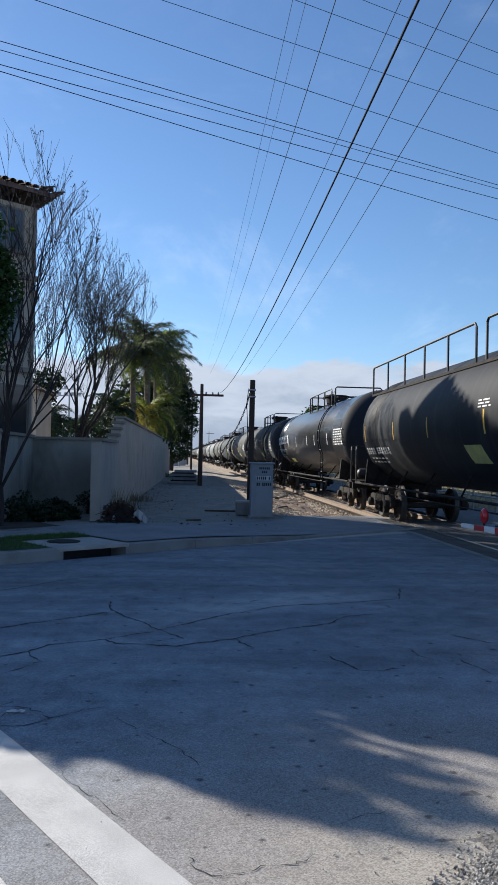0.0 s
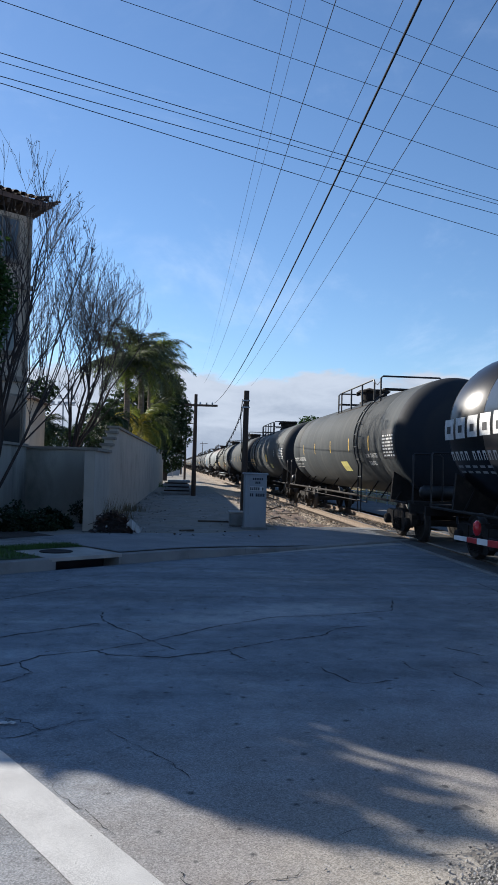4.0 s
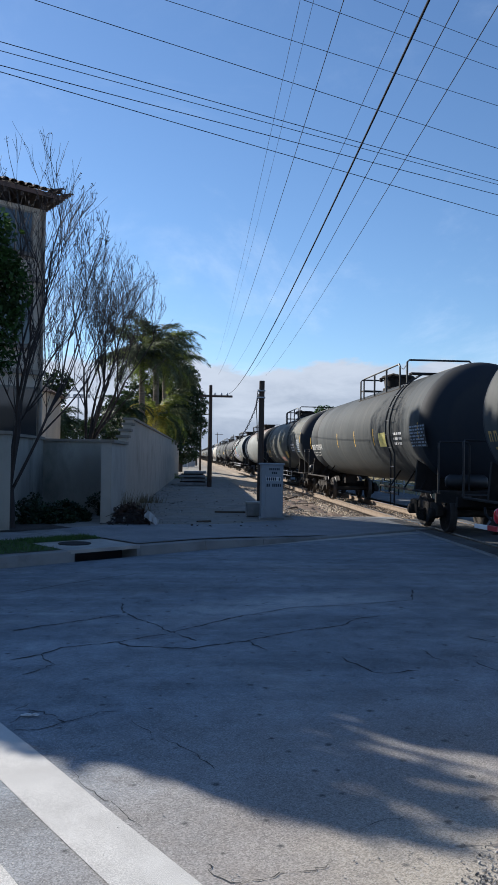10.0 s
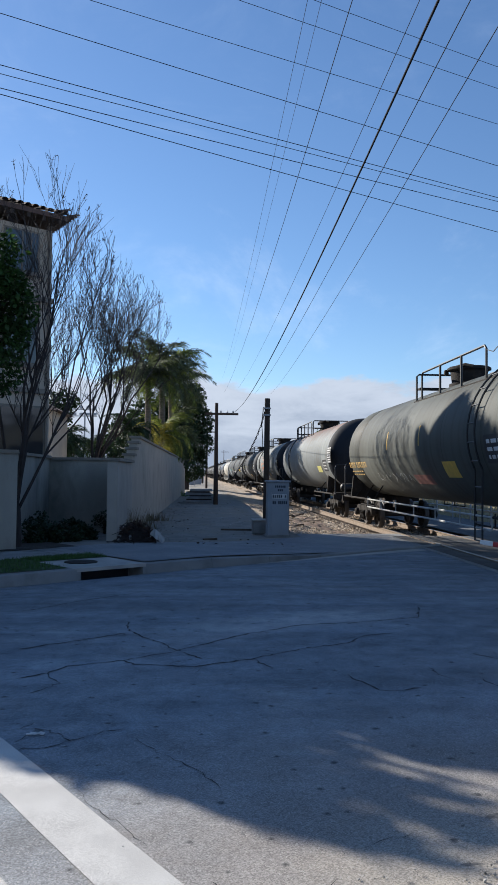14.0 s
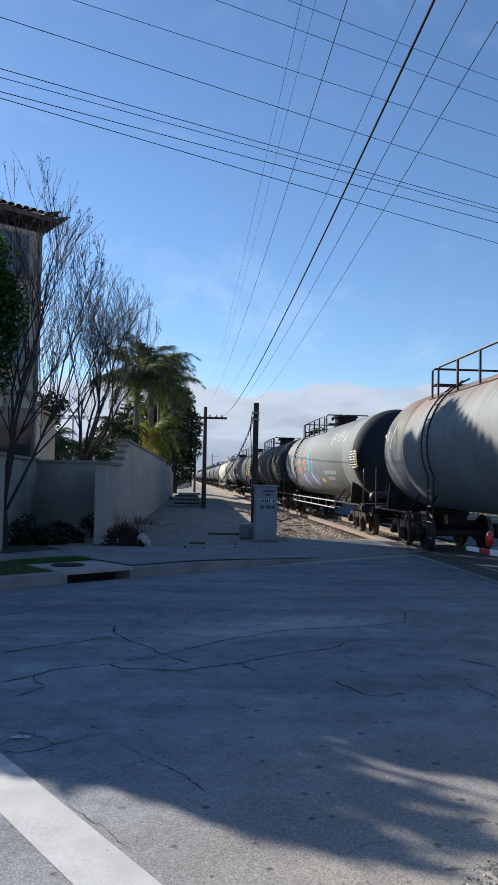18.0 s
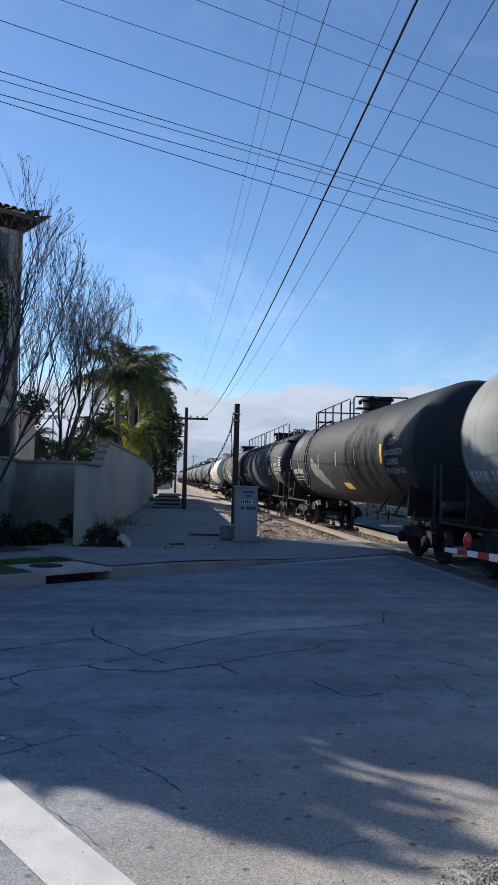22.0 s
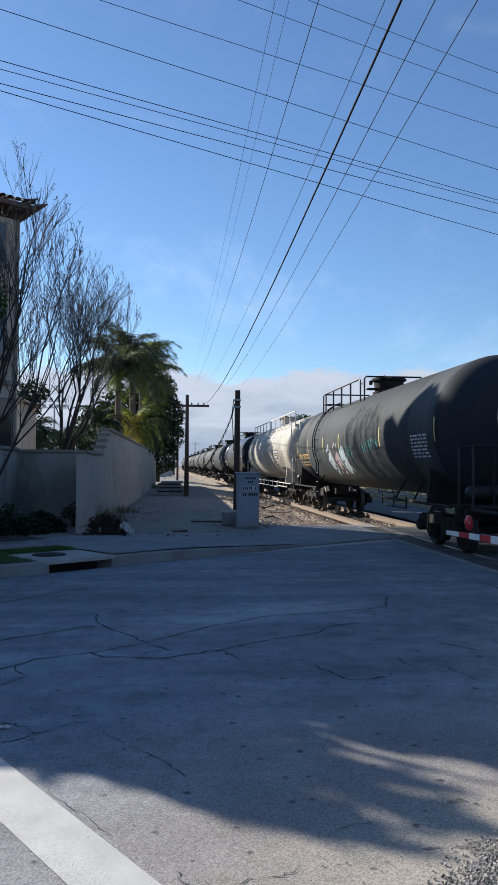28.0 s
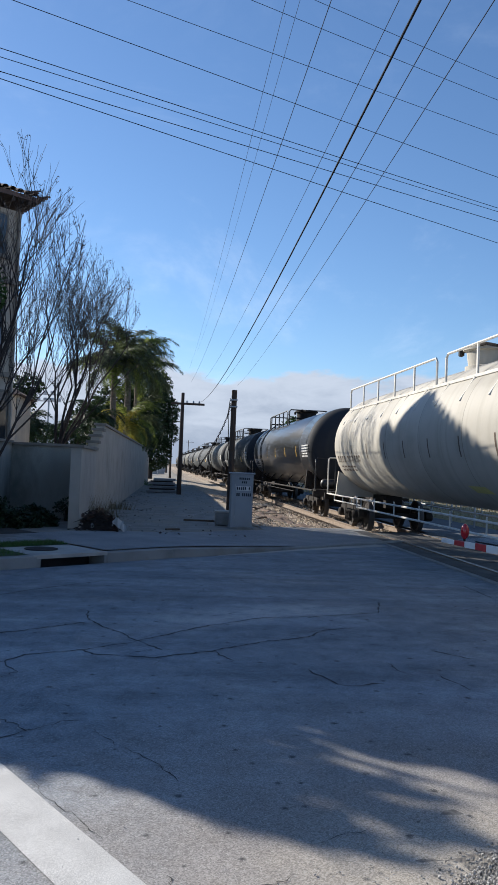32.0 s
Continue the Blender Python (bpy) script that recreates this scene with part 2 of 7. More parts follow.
def wear_asphalt(m):
    """Aggregate, mottling, tar spots, a paler worn strip along the main crack, dust by the gravel and a warm sunlit
    tint round it.
    """
    N, K = m.node_tree.nodes, m.node_tree.links
    b = N["Principled BSDF"]
    out = b.inputs["Base Color"].links[0].from_socket
    co = N.new("ShaderNodeTexCoord").outputs["Object"]

    def node(kind, **kw):
        n = N.new(kind)
        for k, v in kw.items():
            n.inputs[k].default_value = v
        return n

    def tex(kind, scale, **kw):
        n = node(kind, Scale=scale, **kw)
        K.new(co, n.inputs["Vector"])
        return n

    def ranged(src, f0, f1, t0, t1):
        r = node("ShaderNodeMapRange", **{"From Min": f0, "From Max": f1, "To Min": t0, "To Max": t1})
        K.new(src, r.inputs["Value"])
        return r.outputs[0]

    def maths(op, p, q):
        n = N.new("ShaderNodeMath"); n.operation = op
        for sock, v in zip(n.inputs, (p, q)):
            if isinstance(v, float):
                sock.default_value = v
            else:
                K.new(v, sock)
        return n.outputs[0]

    def shade(src, value):
        h = N.new("ShaderNodeHueSaturation"); K.new(value, h.inputs["Value"]); K.new(src, h.inputs["Color"])
        return h.outputs[0]

    def mixed(src, fac, colour):
        x = N.new("ShaderNodeMixRGB"); x.inputs["Color2"].default_value = (*colour, 1)
        K.new(fac, x.inputs["Fac"]); K.new(src, x.inputs["Color1"])
        return x.outputs[0]

    def along(direction, origin):
        d = N.new("ShaderNodeVectorMath"); d.operation = "DOT_PRODUCT"; d.inputs[1].default_value = direction
        s_ = N.new("ShaderNodeVectorMath"); s_.operation = "SUBTRACT"; s_.inputs[1].default_value = origin
        K.new(co, s_.inputs[0]); K.new(s_.outputs[0], d.inputs[0])
        return d.outputs["Value"]

    mott = tex("ShaderNodeTexNoise", 3.2, Detail=9.0, Roughness=0.72)
    out = shade(out, ranged(mott.outputs["Fac"], 0.3, 0.7, 0.7, 1.28))
    # long streaks left by traffic along the street
    sm = node("ShaderNodeMapping", Rotation=(0, 0, -0.663), Scale=(0.16, 1.6, 1.0))
    K.new(co, sm.inputs["Vector"])
    st_n = node("ShaderNodeTexNoise", Scale=1.0, Detail=7.0, Roughness=0.6); K.new(sm.outputs[0], st_n.inputs["Vector"])
    out = shade(out, ranged(st_n.outputs["Fac"], 0.32, 0.68, 0.76, 1.24))
    # worn strip
    fray = tex("ShaderNodeTexNoise", 2.6, Detail=8.0, Roughness=0.75)
    u_, n_ = along((0.894, 0.448, 0), (1.2, 9.62, 0)), along((-0.448, 0.894, 0), (1.2, 9.62, 0))
    w_ = maths("MULTIPLY", ranged(maths("ABSOLUTE", n_, 0.0), 0.12, 0.62, 1.0, 0.0), ranged(maths("ABSOLUTE", u_, 0.0), 0.7, 2.1, 1.0, 0.0))
    out = mixed(out, maths("MULTIPLY", w_, ranged(fray.outputs["Fac"], 0.34, 0.56, 0.0, 0.95)), (0.46, 0.465, 0.46))
    # dust blown from the gravel, inside a wider tint that warms the sunlit road
    r_ = N.new("ShaderNodeVectorMath"); r_.operation = "DISTANCE"; r_.inputs[1].default_value = (1.75, 2.95, 0)
    K.new(co, r_.inputs[0])
    edge = maths("ADD", r_.outputs["Value"], ranged(fray.outputs["Fac"], 0.0, 1.0, -0.5, 0.5))
    # wider tint: sunlight's warmth painted into the near asphalt
    out = mixed(out, ranged(edge, 1.6, 3.5, 0.62, 0.0), (0.335, 0.285, 0.235))
    out = mixed(out, ranged(edge, 0.85, 1.6, 0.85, 0.0), (0.42, 0.38, 0.315))
    # spots of tar
    spot = tex("ShaderNodeTexVoronoi", 2.6)
    spot.voronoi_dimensions = "2D"
    out = mixed(out, ranged(maths("ADD", spot.outputs["Distance"], ranged(fray.outputs["Fac"], 0.3, 0.7, -0.05, 0.09)), 0.03, 0.08, 0.8, 0.0), (0.055, 0.057, 0.06))
    # stones of the aggregate
    agg = tex("ShaderNodeTexVoronoi", 150.0)
    gr = N.new("ShaderNodeSeparateColor"); K.new(agg.outputs["Color"], gr.inputs[0])
    out = shade(out, ranged(gr.outputs[0], 0.0, 1.0, 0.62, 1.28))
    pale = ranged(gr.outputs[1], 0.92, 0.98, 0.0, 0.6)
    out = mixed(out, pale, (0.52, 0.50, 0.47))
    K.new(out, b.inputs["Base Color"])
    bp = node("ShaderNodeBump", Strength=0.55, Distance=0.006)
    K.new(maths("ADD", gr.outputs[0], mott.outputs["Fac"]), bp.inputs["Height"]); K.new(bp.outputs[0], b.inputs["Normal"])


wear_asphalt(ASPHALT)
LOT = mat("lot_asphalt", (0.075, 0.078, 0.082), (0.11, 0.112, 0.115), rough=0.9, scale=0.8, bump=0.3, bscale=80, c3=(0.15, 0.148, 0.14), c3scale=0.5, c3at=(0.55, 0.8))
PAVE = mat("pavement_asphalt", (0.20, 0.21, 0.22), (0.26, 0.265, 0.27), rough=0.92, scale=1.2, detail=9.0, bump=0.25, bscale=120, grain=0.35, gscale=90.0, c3=(0.32, 0.315, 0.305), c3scale=0.7, c3at=(0.5, 0.75))
SEALANT = mat("crack_sealant", (0.028, 0.028, 0.03), rough=0.85, scale=8)
CONCRETE = mat("concrete", (0.30, 0.30, 0.29), (0.22, 0.222, 0.215), rough=0.9, scale=1.6, bump=0.3, bscale=60, c3=(0.13, 0.125, 0.12), c3scale=1.2, c3at=(0.52, 0.75))
CONCRETE_PALE = mat("concrete_pale", (0.46, 0.44, 0.40), (0.36, 0.34, 0.31), rough=0.9, scale=2.5, bump=0.25, bscale=60)
DIRT = mat("dirt", (0.20, 0.165, 0.125), (0.13, 0.11, 0.085), rough=1.0, scale=1.1, bump=0.8, bscale=25, c3=(0.28, 0.24, 0.18), c3scale=0.5, c3at=(0.5, 0.7))
DRIVE = mat("worn_drive", (0.29, 0.27, 0.235), (0.185, 0.175, 0.155), rough=0.95, scale=1.6, bump=1.0, bscale=14, c3=(0.30, 0.26, 0.20), c3scale=0.4, c3at=(0.48, 0.7))
BALLAST = mat("ballast", (0.52, 0.43, 0.32), (0.34, 0.28, 0.21), rough=1.0, scale=14, bump=0.9, bscale=30, c3=(0.13, 0.095, 0.075), c3scale=1.3, c3at=(0.46, 0.66))
STONE = mat("ballast_stone", (0.56, 0.47, 0.36), (0.33, 0.27, 0.21), rough=0.95, scale=9, bump=0.3, island=0.45)
GRAVEL = mat("gravel", (0.36, 0.345, 0.32), (0.24, 0.23, 0.21), rough=0.95, scale=6, island=0.6)
LINE_PAINT = mat("line_paint", (0.56, 0.55, 0.52), (0.48, 0.47, 0.445), rough=0.7, scale=5, bump=0.12, bscale=220, grain=0.35, gscale=190.0, c3=(0.30, 0.30, 0.29), c3scale=7, c3at=(0.66, 0.72))
STUCCO = mat("stucco", (0.49, 0.43, 0.35), (0.42, 0.37, 0.30), rough=0.95, scale=1.3, bump=0.5, bscale=70, c3=(0.29, 0.25, 0.2), c3scale=0.8, c3at=(0.52, 0.8))
# stained stucco, its colour darkened for the shade on front and recess panels
STUCCO_SHADE = mat("stucco_shade", (0.40, 0.37, 0.31), (0.31, 0.285, 0.24), rough=0.95, scale=1.1, bump=0.5, bscale=70, c3=(0.16, 0.16, 0.135), c3scale=0.9, c3at=(0.5, 0.72), stretch=(1, 1, 0.45))
STUCCO_PATCH = mat("stucco_patch", (0.45, 0.41, 0.35), (0.37, 0.335, 0.29), rough=0.9, scale=1.5, bump=0.35, bscale=70)
WALL_CAP = mat("wall_cap", (0.27, 0.235, 0.19), rough=0.9, scale=3, bump=0.3)
HOUSE_STUCCO = mat("house_stucco", (0.54, 0.47, 0.38), (0.47, 0.41, 0.33), rough=0.95, scale=0.8, bump=0.4, bscale=60, c3=(0.34, 0.29, 0.22), c3scale=0.5, c3at=(0.5, 0.8))
TILE = mat("clay_tile", (0.125, 0.078, 0.06), (0.085, 0.056, 0.045), rough=0.85, scale=4, vary=0.35, bump=0.3)
TIMBER = mat("dark_timber", (0.075, 0.05, 0.035), (0.05, 0.035, 0.026), rough=0.85, scale=3, bump=0.5, stretch=(6, 6, 0.6), bscale=20)
TIE = mat("tie_wood", (0.13, 0.095, 0.065), (0.07, 0.052, 0.038), rough=0.95, scale=4, bump=0.6, vary=0.3)
GLASS = mat("dark_glass", (0.03, 0.035, 0.04), rough=0.08, spec=0.8, scale=1)
FRAME_W = mat("window_trim", (0.24, 0.21, 0.17), rough=0.7)
RAIL_STEEL = mat("rail_steel", (0.25, 0.195, 0.145), (0.17, 0.13, 0.095), rough=0.75, metal=0.4, scale=6)
RAIL_TOP = mat("rail_head", (0.42, 0.40, 0.38), rough=0.38, metal=1.0, scale=6)
STEEL = mat("galvanised", (0.42, 0.43, 0.44), (0.34, 0.35, 0.36), rough=0.5, metal=0.6, scale=4)
CABINET = mat("cabinet_paint", (0.33, 0.355, 0.38), (0.28, 0.30, 0.32), rough=0.55, scale=1.5, c3=(0.32, 0.32, 0.30), c3scale=2.5, c3at=(0.58, 0.8), spec=0.4)
INK_AND_DARK = mat("ink_and_dark", (0.03, 0.035, 0.05), rough=0.7)
WHITE_INK = mat("white_stencil", (0.72, 0.72, 0.70), (0.55, 0.55, 0.53), rough=0.7, scale=12)
YELLOW_INK = mat("yellow_sheeting", (0.72, 0.46, 0.05), (0.58, 0.37, 0.05), rough=0.5, scale=9)
PALE_YELLOW = mat("faded_yellow_decal", (0.60, 0.55, 0.16), (0.48, 0.44, 0.15), rough=0.6, scale=6)
WIRE = mat("wire_black", (0.02, 0.021, 0.025), rough=0.9, spec=0.15)
RED_LENS = mat("red_lens", (0.42, 0.012, 0.02), rough=0.18, spec=0.7)
RED_TAPE = mat("red_tape", (0.42, 0.03, 0.035), (0.34, 0.03, 0.03), rough=0.5, scale=6)
WHITE_TAPE = mat("white_tape", (0.76, 0.76, 0.74), (0.66, 0.66, 0.64), rough=0.5, scale=6)
BARK = mat("bark", (0.056, 0.045, 0.041), (0.034, 0.028, 0.026), rough=0.95, scale=5, bump=0.7, stretch=(3, 3, 0.6))
PALM_BARK = mat("palm_bark", (0.22, 0.18, 0.14), (0.13, 0.105, 0.08), rough=0.95, scale=3, bump=0.7, stretch=(1, 1, 4))
GRASS = mat("lawn_blades", (0.06, 0.13, 0.025), (0.045, 0.09, 0.02), rough=0.8, scale=2, island=0.4)
LAWN = mat("lawn_soil", (0.045, 0.08, 0.022), (0.035, 0.055, 0.02), rough=1.0, scale=4)
DRY = mat("dry_grass", (0.20, 0.16, 0.09), (0.13, 0.105, 0.06), rough=0.95, scale=3, island=0.35)
STRAW = mat("dry_straw", (0.34, 0.27, 0.13), (0.24, 0.19, 0.09), rough=0.95, scale=3, island=0.35)
DEAD_LEAF = mat("dead_leaf", (0.10, 0.05, 0.03), (0.055, 0.035, 0.025), rough=0.9, scale=4, island=0.5)
PLASTIC = mat("white_plastic", (0.7, 0.7, 0.69), rough=0.6)
SOIL = mat("dark_soil", (0.06, 0.05, 0.04), (0.04, 0.035, 0.03), rough=1.0, scale=4, bump=0.6)


def leaf_mat(name, c1, c2, trans=0.35):
    """Leaves that let some of the sun through."""
    m = mat(name, c1, c2, rough=0.55, scale=0.8, island=0.5, spec=0.3)
    N, K = m.node_tree.nodes, m.node_tree.links
    b = N["Principled BSDF"]
    t = N.new("ShaderNodeBsdfTranslucent")
    K.new(b.inputs["Base Color"].links[0].from_socket, t.inputs["Color"])
    mx = N.new("ShaderNodeMixShader"); mx.inputs[0].default_value = trans
    K.new(b.outputs[0], mx.inputs[1]); K.new(t.outputs[0], mx.inputs[2])
    K.new(mx.outputs[0], N["Material Output"].inputs["Surface"])
    return m


LEAF = leaf_mat("leaf_green", (0.05, 0.10, 0.022), (0.035, 0.07, 0.018))
LEAF_DARK = leaf_mat("leaf_dark", (0.035, 0.06, 0.022), (0.025, 0.042, 0.016), 0.25)
FROND = leaf_mat("frond_green", (0.105, 0.125, 0.06), (0.062, 0.08, 0.036), 0.4)
FROND_YELLOW = leaf_mat("frond_yellow", (0.42, 0.34, 0.05), (0.26, 0.26, 0.05), 0.45)
SHRUB = leaf_mat("shrub_leaf", (0.035, 0.058, 0.028), (0.024, 0.042, 0.02), 0.2)

# ---------------------------------------------------------------- ground, street, track bed
U, NV = Vector((0.788, 0.616, 0)), Vector((-0.616, 0.788, 0))     # along the street, and across it to the far kerb
KERB = 11.62
TRACK_X, GAUGE = 6.96, 0.72
STREET_RZ = math.degrees(math.atan2(U.y, U.x))


def st(u, n, z=0.0):
    """A place from metres along and across the street."""
    return U * u + NV * n + Vector((0, 0, z))


def rise(u):
    """The height of the far pavement, which dies away towards the crossing."""
    k = min(max((u - 9.2) / 4.2, 0.0), 1.0)
    return 0.155 - 0.13 * k * k * (3 - 2 * k)


solo("ground", Geo().sheet(lambda a, b: (-2500 + 5000 * a, -2500 + 5000 * b, -0.32), 40, 40), DIRT, "wide dusty brown ground under the whole place", "ground", kind="structure")


def road_z(u, n):
    return 0.025 * noise.noise(Vector((u * 0.25, n * 0.25, 0))) + 0.006 * noise.noise(Vector((u, n, 3))) - 0.03


road = solo("road", Geo().sheet(lambda a, b: st(-60 + 110 * a, -14 + (KERB + 14) * b, road_z(-60 + 110 * a, -14 + (KERB + 14) * b)), 220, 60), ASPHALT,
            "worn grey asphalt street with sealed cracks and patches", "road", kind="structure", smooth=True)

# far verge: pavement, dirt drive beside the wall
VERGE_N = KERB + 0.16


def verge(a, b):
    n = VERGE_N + 0.02 + 240 * b ** 2.2
    u = -34 + ((2.92 + 0.616 * n) / 0.788 + 34) * a ** 0.6
    p = st(u, n)
    z = max(rise(u), 0.02) + 0.03 * noise.noise(p * 0.4) * min(1.0, max(0.0, b - 0.13) * 6)
    return (p.x, p.y, z - 0.004)


drive = solo("path", Geo().sheet(verge, 70, 60), DRIVE, "dusty worn drive of asphalt and dirt beside the boundary wall", "path", kind="structure", smooth=True)

PAVE_N = KERB + 3.55


def pave(a, b):
    n = KERB + 0.165 + (PAVE_N - KERB - 0.165) * b
    u = 8.06 + ((2.92 + 0.616 * n) / 0.788 - 8.06) * a
    return st(u, n, max(rise(u), 0.02) + 0.019 + 0.006 * noise.noise(Vector((u, n, 5))))


solo("pavement", Geo().sheet(pave, 40, 14), PAVE, "smooth grey asphalt pavement between the kerb and the drive", "pavement", kind="structure", smooth=True)
seg = []
for u0, u1 in [(6.66 - (i + 1) * 1.5, 6.66 - i * 1.5 - 0.012) for i in range(27)] + [(8.02 + i * 1.5, 9.508 + i * 1.5) for i in range(6)]:
    z0, z1 = rise(u0), rise(u1)
    kerb = Geo()
    prof = lambda z: [(KERB, -0.08), (KERB + 0.02, z - 0.02), (KERB + 0.04, z), (KERB + 0.17, z), (KERB + 0.17, -0.08)]
    vs = [st(u0, n, z) for n, z in prof(z0)] + [st(u1, n, z) for n, z in prof(z1)]
    kerb.add(vs, [(i2, i2 + 1, i2 + 6, i2 + 5) for i2 in range(4)] + [(4, 3, 2, 1, 0), (5, 6, 7, 8, 9)])
    seg.append(kerb)
kerb_ob = thing("kerb", "weathered grey concrete kerb along the street", "kerb", kind="structure")
for k in seg:
    part("kerb_stone", k, CONCRETE, kerb_ob)
gut = Geo().sheet(lambda a, b: st(10.6 + 5.2 * a, KERB - (0.1 + 0.3 * a) * (1 - b), road_z(10.6 + 5.2 * a, KERB - (0.1 + 0.3 * a) * (1 - b)) + 0.005), 60, 4)
solo("gutter", gut, CONCRETE_PALE, "grey concrete gutter apron at the foot of the kerb", "gutter", kind="structure", smooth=True)

# ---------------------------------------------------------------- track
track = thing("railway_track", "rusty steel rails on wooden ties in pale ballast", "railway track", kind="structure")
RAIL_PROF = [(-0.07, -0.17), (0.07, -0.17), (0.02, -0.145), (0.012, -0.05), (0.036, -0.035), (0.036, 0.0), (-0.036, 0.0), (-0.036, -0.035), (-0.012, -0.05), (-0.02, -0.145)]
for sx in (-1, 1):
    part("rail", Geo().prism(RAIL_PROF, -60, 480, Matrix.Translation((TRACK_X + sx * GAUGE, 0, 0)) @ Matrix(((1, 0, 0, 0), (0, 0, 1, 0), (0, 1, 0, 0), (0, 0, 0, 1)))), RAIL_STEEL, track)
    part("rail_head", Geo().box((TRACK_X + sx * GAUGE, 210, 0.002), (0.05, 540, 0.004)), RAIL_TOP, track, "polished running surface")
tie = Geo().box((0, 0, 0), (2.6, 0.23, 0.18), ch=0.015).mesh("tie", TIE)
for i in range(130):
    part("tie", tie, TIE, track, m=pose(TRACK_X + 0.05 * random.uniform(-1, 1), 23.4 + i * 0.52, -0.262, 0, 0, random.uniform(-1, 1)))


def bed(a, b):
    x = 2.8 + 7.8 * a
    y = 22.7 + 400 * b ** 2
    y += 0.32 * max(0.0, x - 3.2) * max(0.0, 1 - b * 12)
    d = abs(x - TRACK_X)
    z = -0.2 - 0.16 * max(0.0, d - 1.5) ** 1.1 * 0.6 + 0.035 * noise.noise(Vector((x * 2, y * 2, 0)))
    if x < 5.0:
        z = -0.24 + (5.0 - x) * 0.13 + 0.03 * noise.noise(Vector((x * 2, y * 2, 0)))
    return (x, y, z)


part("ballast_bed", Geo().sheet(bed, 36, 160), BALLAST, track, "pale crushed-stone ballast", smooth=True)


def rock_field(count, place, size, seed):
    """Small angular stones."""
    rnd = random.Random(seed)
    g = Geo()
    base = [(1, 0, 0), (-1, 0, 0), (0, 1, 0), (0, -1, 0), (0, 0, 1), (0, 0, -1)]
    tri = [(0, 2, 4), (2, 1, 4), (1, 3, 4), (3, 0, 4), (2, 0, 5), (1, 2, 5), (3, 1, 5), (0, 3, 5)]
    for _ in range(count):
        p = place(rnd)
        s = rnd.uniform(*size)
        r = Euler((rnd.uniform(0, 6), rnd.uniform(0, 6), rnd.uniform(0, 6))).to_matrix()
        k = [rnd.uniform(0.6, 1.1) for _ in range(6)]
        g.add([Vector(p) + r @ (Vector(b) * s * kk) for b, kk in zip(base, k)], tri)
    return g


def on_bed(rnd):
    y = 22.8 + 24 * rnd.random() ** 1.7
    x = rnd.uniform(3.0, 5.95) if rnd.random() < 0.75 else rnd.uniform(6.2, 7.8)
    y += 0.32 * max(0.0, x - 3.2)
    return (x, y, bed((x - 2.8) / 7.8, 0.02)[2] + 0.015)


part("ballast_stones", rock_field(7000, on_bed, (0.022, 0.05), 5), STONE, track, "loose angular ballast stones", kind="stuff")

# low ridges of brown earth pushed up between the drive and the track, and old cable lying on them
def ridge(x0, y0, x1, y1, w, h, seed):
    def fn(a, b):
        x, y = x0 + (x1 - x0) * a, y0 + (y1 - y0) * a
        k = 2 * b - 1
        wob = noise.noise(Vector((a * 5, seed, 0))) * 0.35
        top = h * (0.55 + 0.45 * noise.noise(Vector((a * 9, seed, 4)))) * math.sin(math.pi * min(max(a, 0.001), 0.999)) ** 0.5
        z = bed((min(max(x, 2.8), 10.6) - 2.8) / 7.8, 0.02)[2]
        return (x + w * k + wob, y + 0.2 * k, z - 0.04 + top * max(0.0, 1 - k * k) + 0.025 * noise.noise(Vector((x * 6 + k * 3, y * 6, seed))))
    return Geo().sheet(fn, 40, 8)


EARTH = mat("brown_earth", (0.22, 0.155, 0.115), (0.12, 0.085, 0.065), rough=1.0, scale=5, bump=0.8, bscale=30)
for i, (x0, y0, x1, y1, w, h) in enumerate(((5.0, 25.6, 4.2, 31.0, 0.32, 0.22), (4.3, 26.8, 3.4, 33.5, 0.3, 0.2), (5.1, 30.0, 4.6, 38.0, 0.35, 0.22), (3.7, 33.0, 3.6, 42.0, 0.4, 0.2))):
    part("earth_ridge", ridge(x0, y0, x1, y1, w, h, i * 7.3), EARTH, track, "low ridge of brown earth", smooth=True)
for i in range(3):
    old = [Vector((3.3 + 0.5 * i + 0.55 * math.sin(k * 0.55 + i), 26.5 + 1.7 * i + 0.5 * k, -0.02 + 0.05 * math.sin(k * 1.3 + i))) for k in range(14)]
    part("old_cable", Geo().pipe(old, 0.03, 6), TIMBER, track, "dark discarded cable", smooth=True)

# ---------------------------------------------------------------- wall, building (large forms)
Y_C = 18.75                          # the wall's front corner
X_C = -1.82


def wall_x(y):
    return X_C + (y - Y_C) * 0.0185


wall = thing("wall_boundary", "tall beige stucco boundary wall with stepped top and cap", "wall", kind="structure")


def wall_run(y0, y1, z, name, m=STUCCO, t=0.24, over=0.0):
    x0, x1 = wall_x(y0) + over, wall_x(y1) + over
    g = Geo().prism([(x0 - t, y0), (x0, y0), (x1, y1), (x1 - t, y1)], -0.2, z)
    return part(name, g, m, wall)


wall_run(Y_C, 22.3, 2.02, "end_panel", STUCCO_PATCH, over=0.0)
wall_run(22.3, 22.95, 2.22, "step")
wall_run(22.95, 23.6, 2.42, "step")
wall_run(23.6, 24.3, 2.62, "step")
wall_run(24.3, 70.0, 2.80, "long_panel")
for y0, y1, z in ((Y_C - 0.04, 22.26, 2.02), (22.26, 22.91, 2.22), (22.91, 23.56, 2.42), (23.56, 24.26, 2.62), (24.26, 70.05, 2.80)):
    part("cap", Geo().prism([(wall_x(y0) - 0.30, y0), (wall_x(y0) + 0.06, y0), (wall_x(y1) + 0.06, y1), (wall_x(y1) - 0.30, y1)], z + 0.002, z + 0.075), WALL_CAP, wall)
# front wall along the street
FW = Vector((-U.x, -U.y, 0))


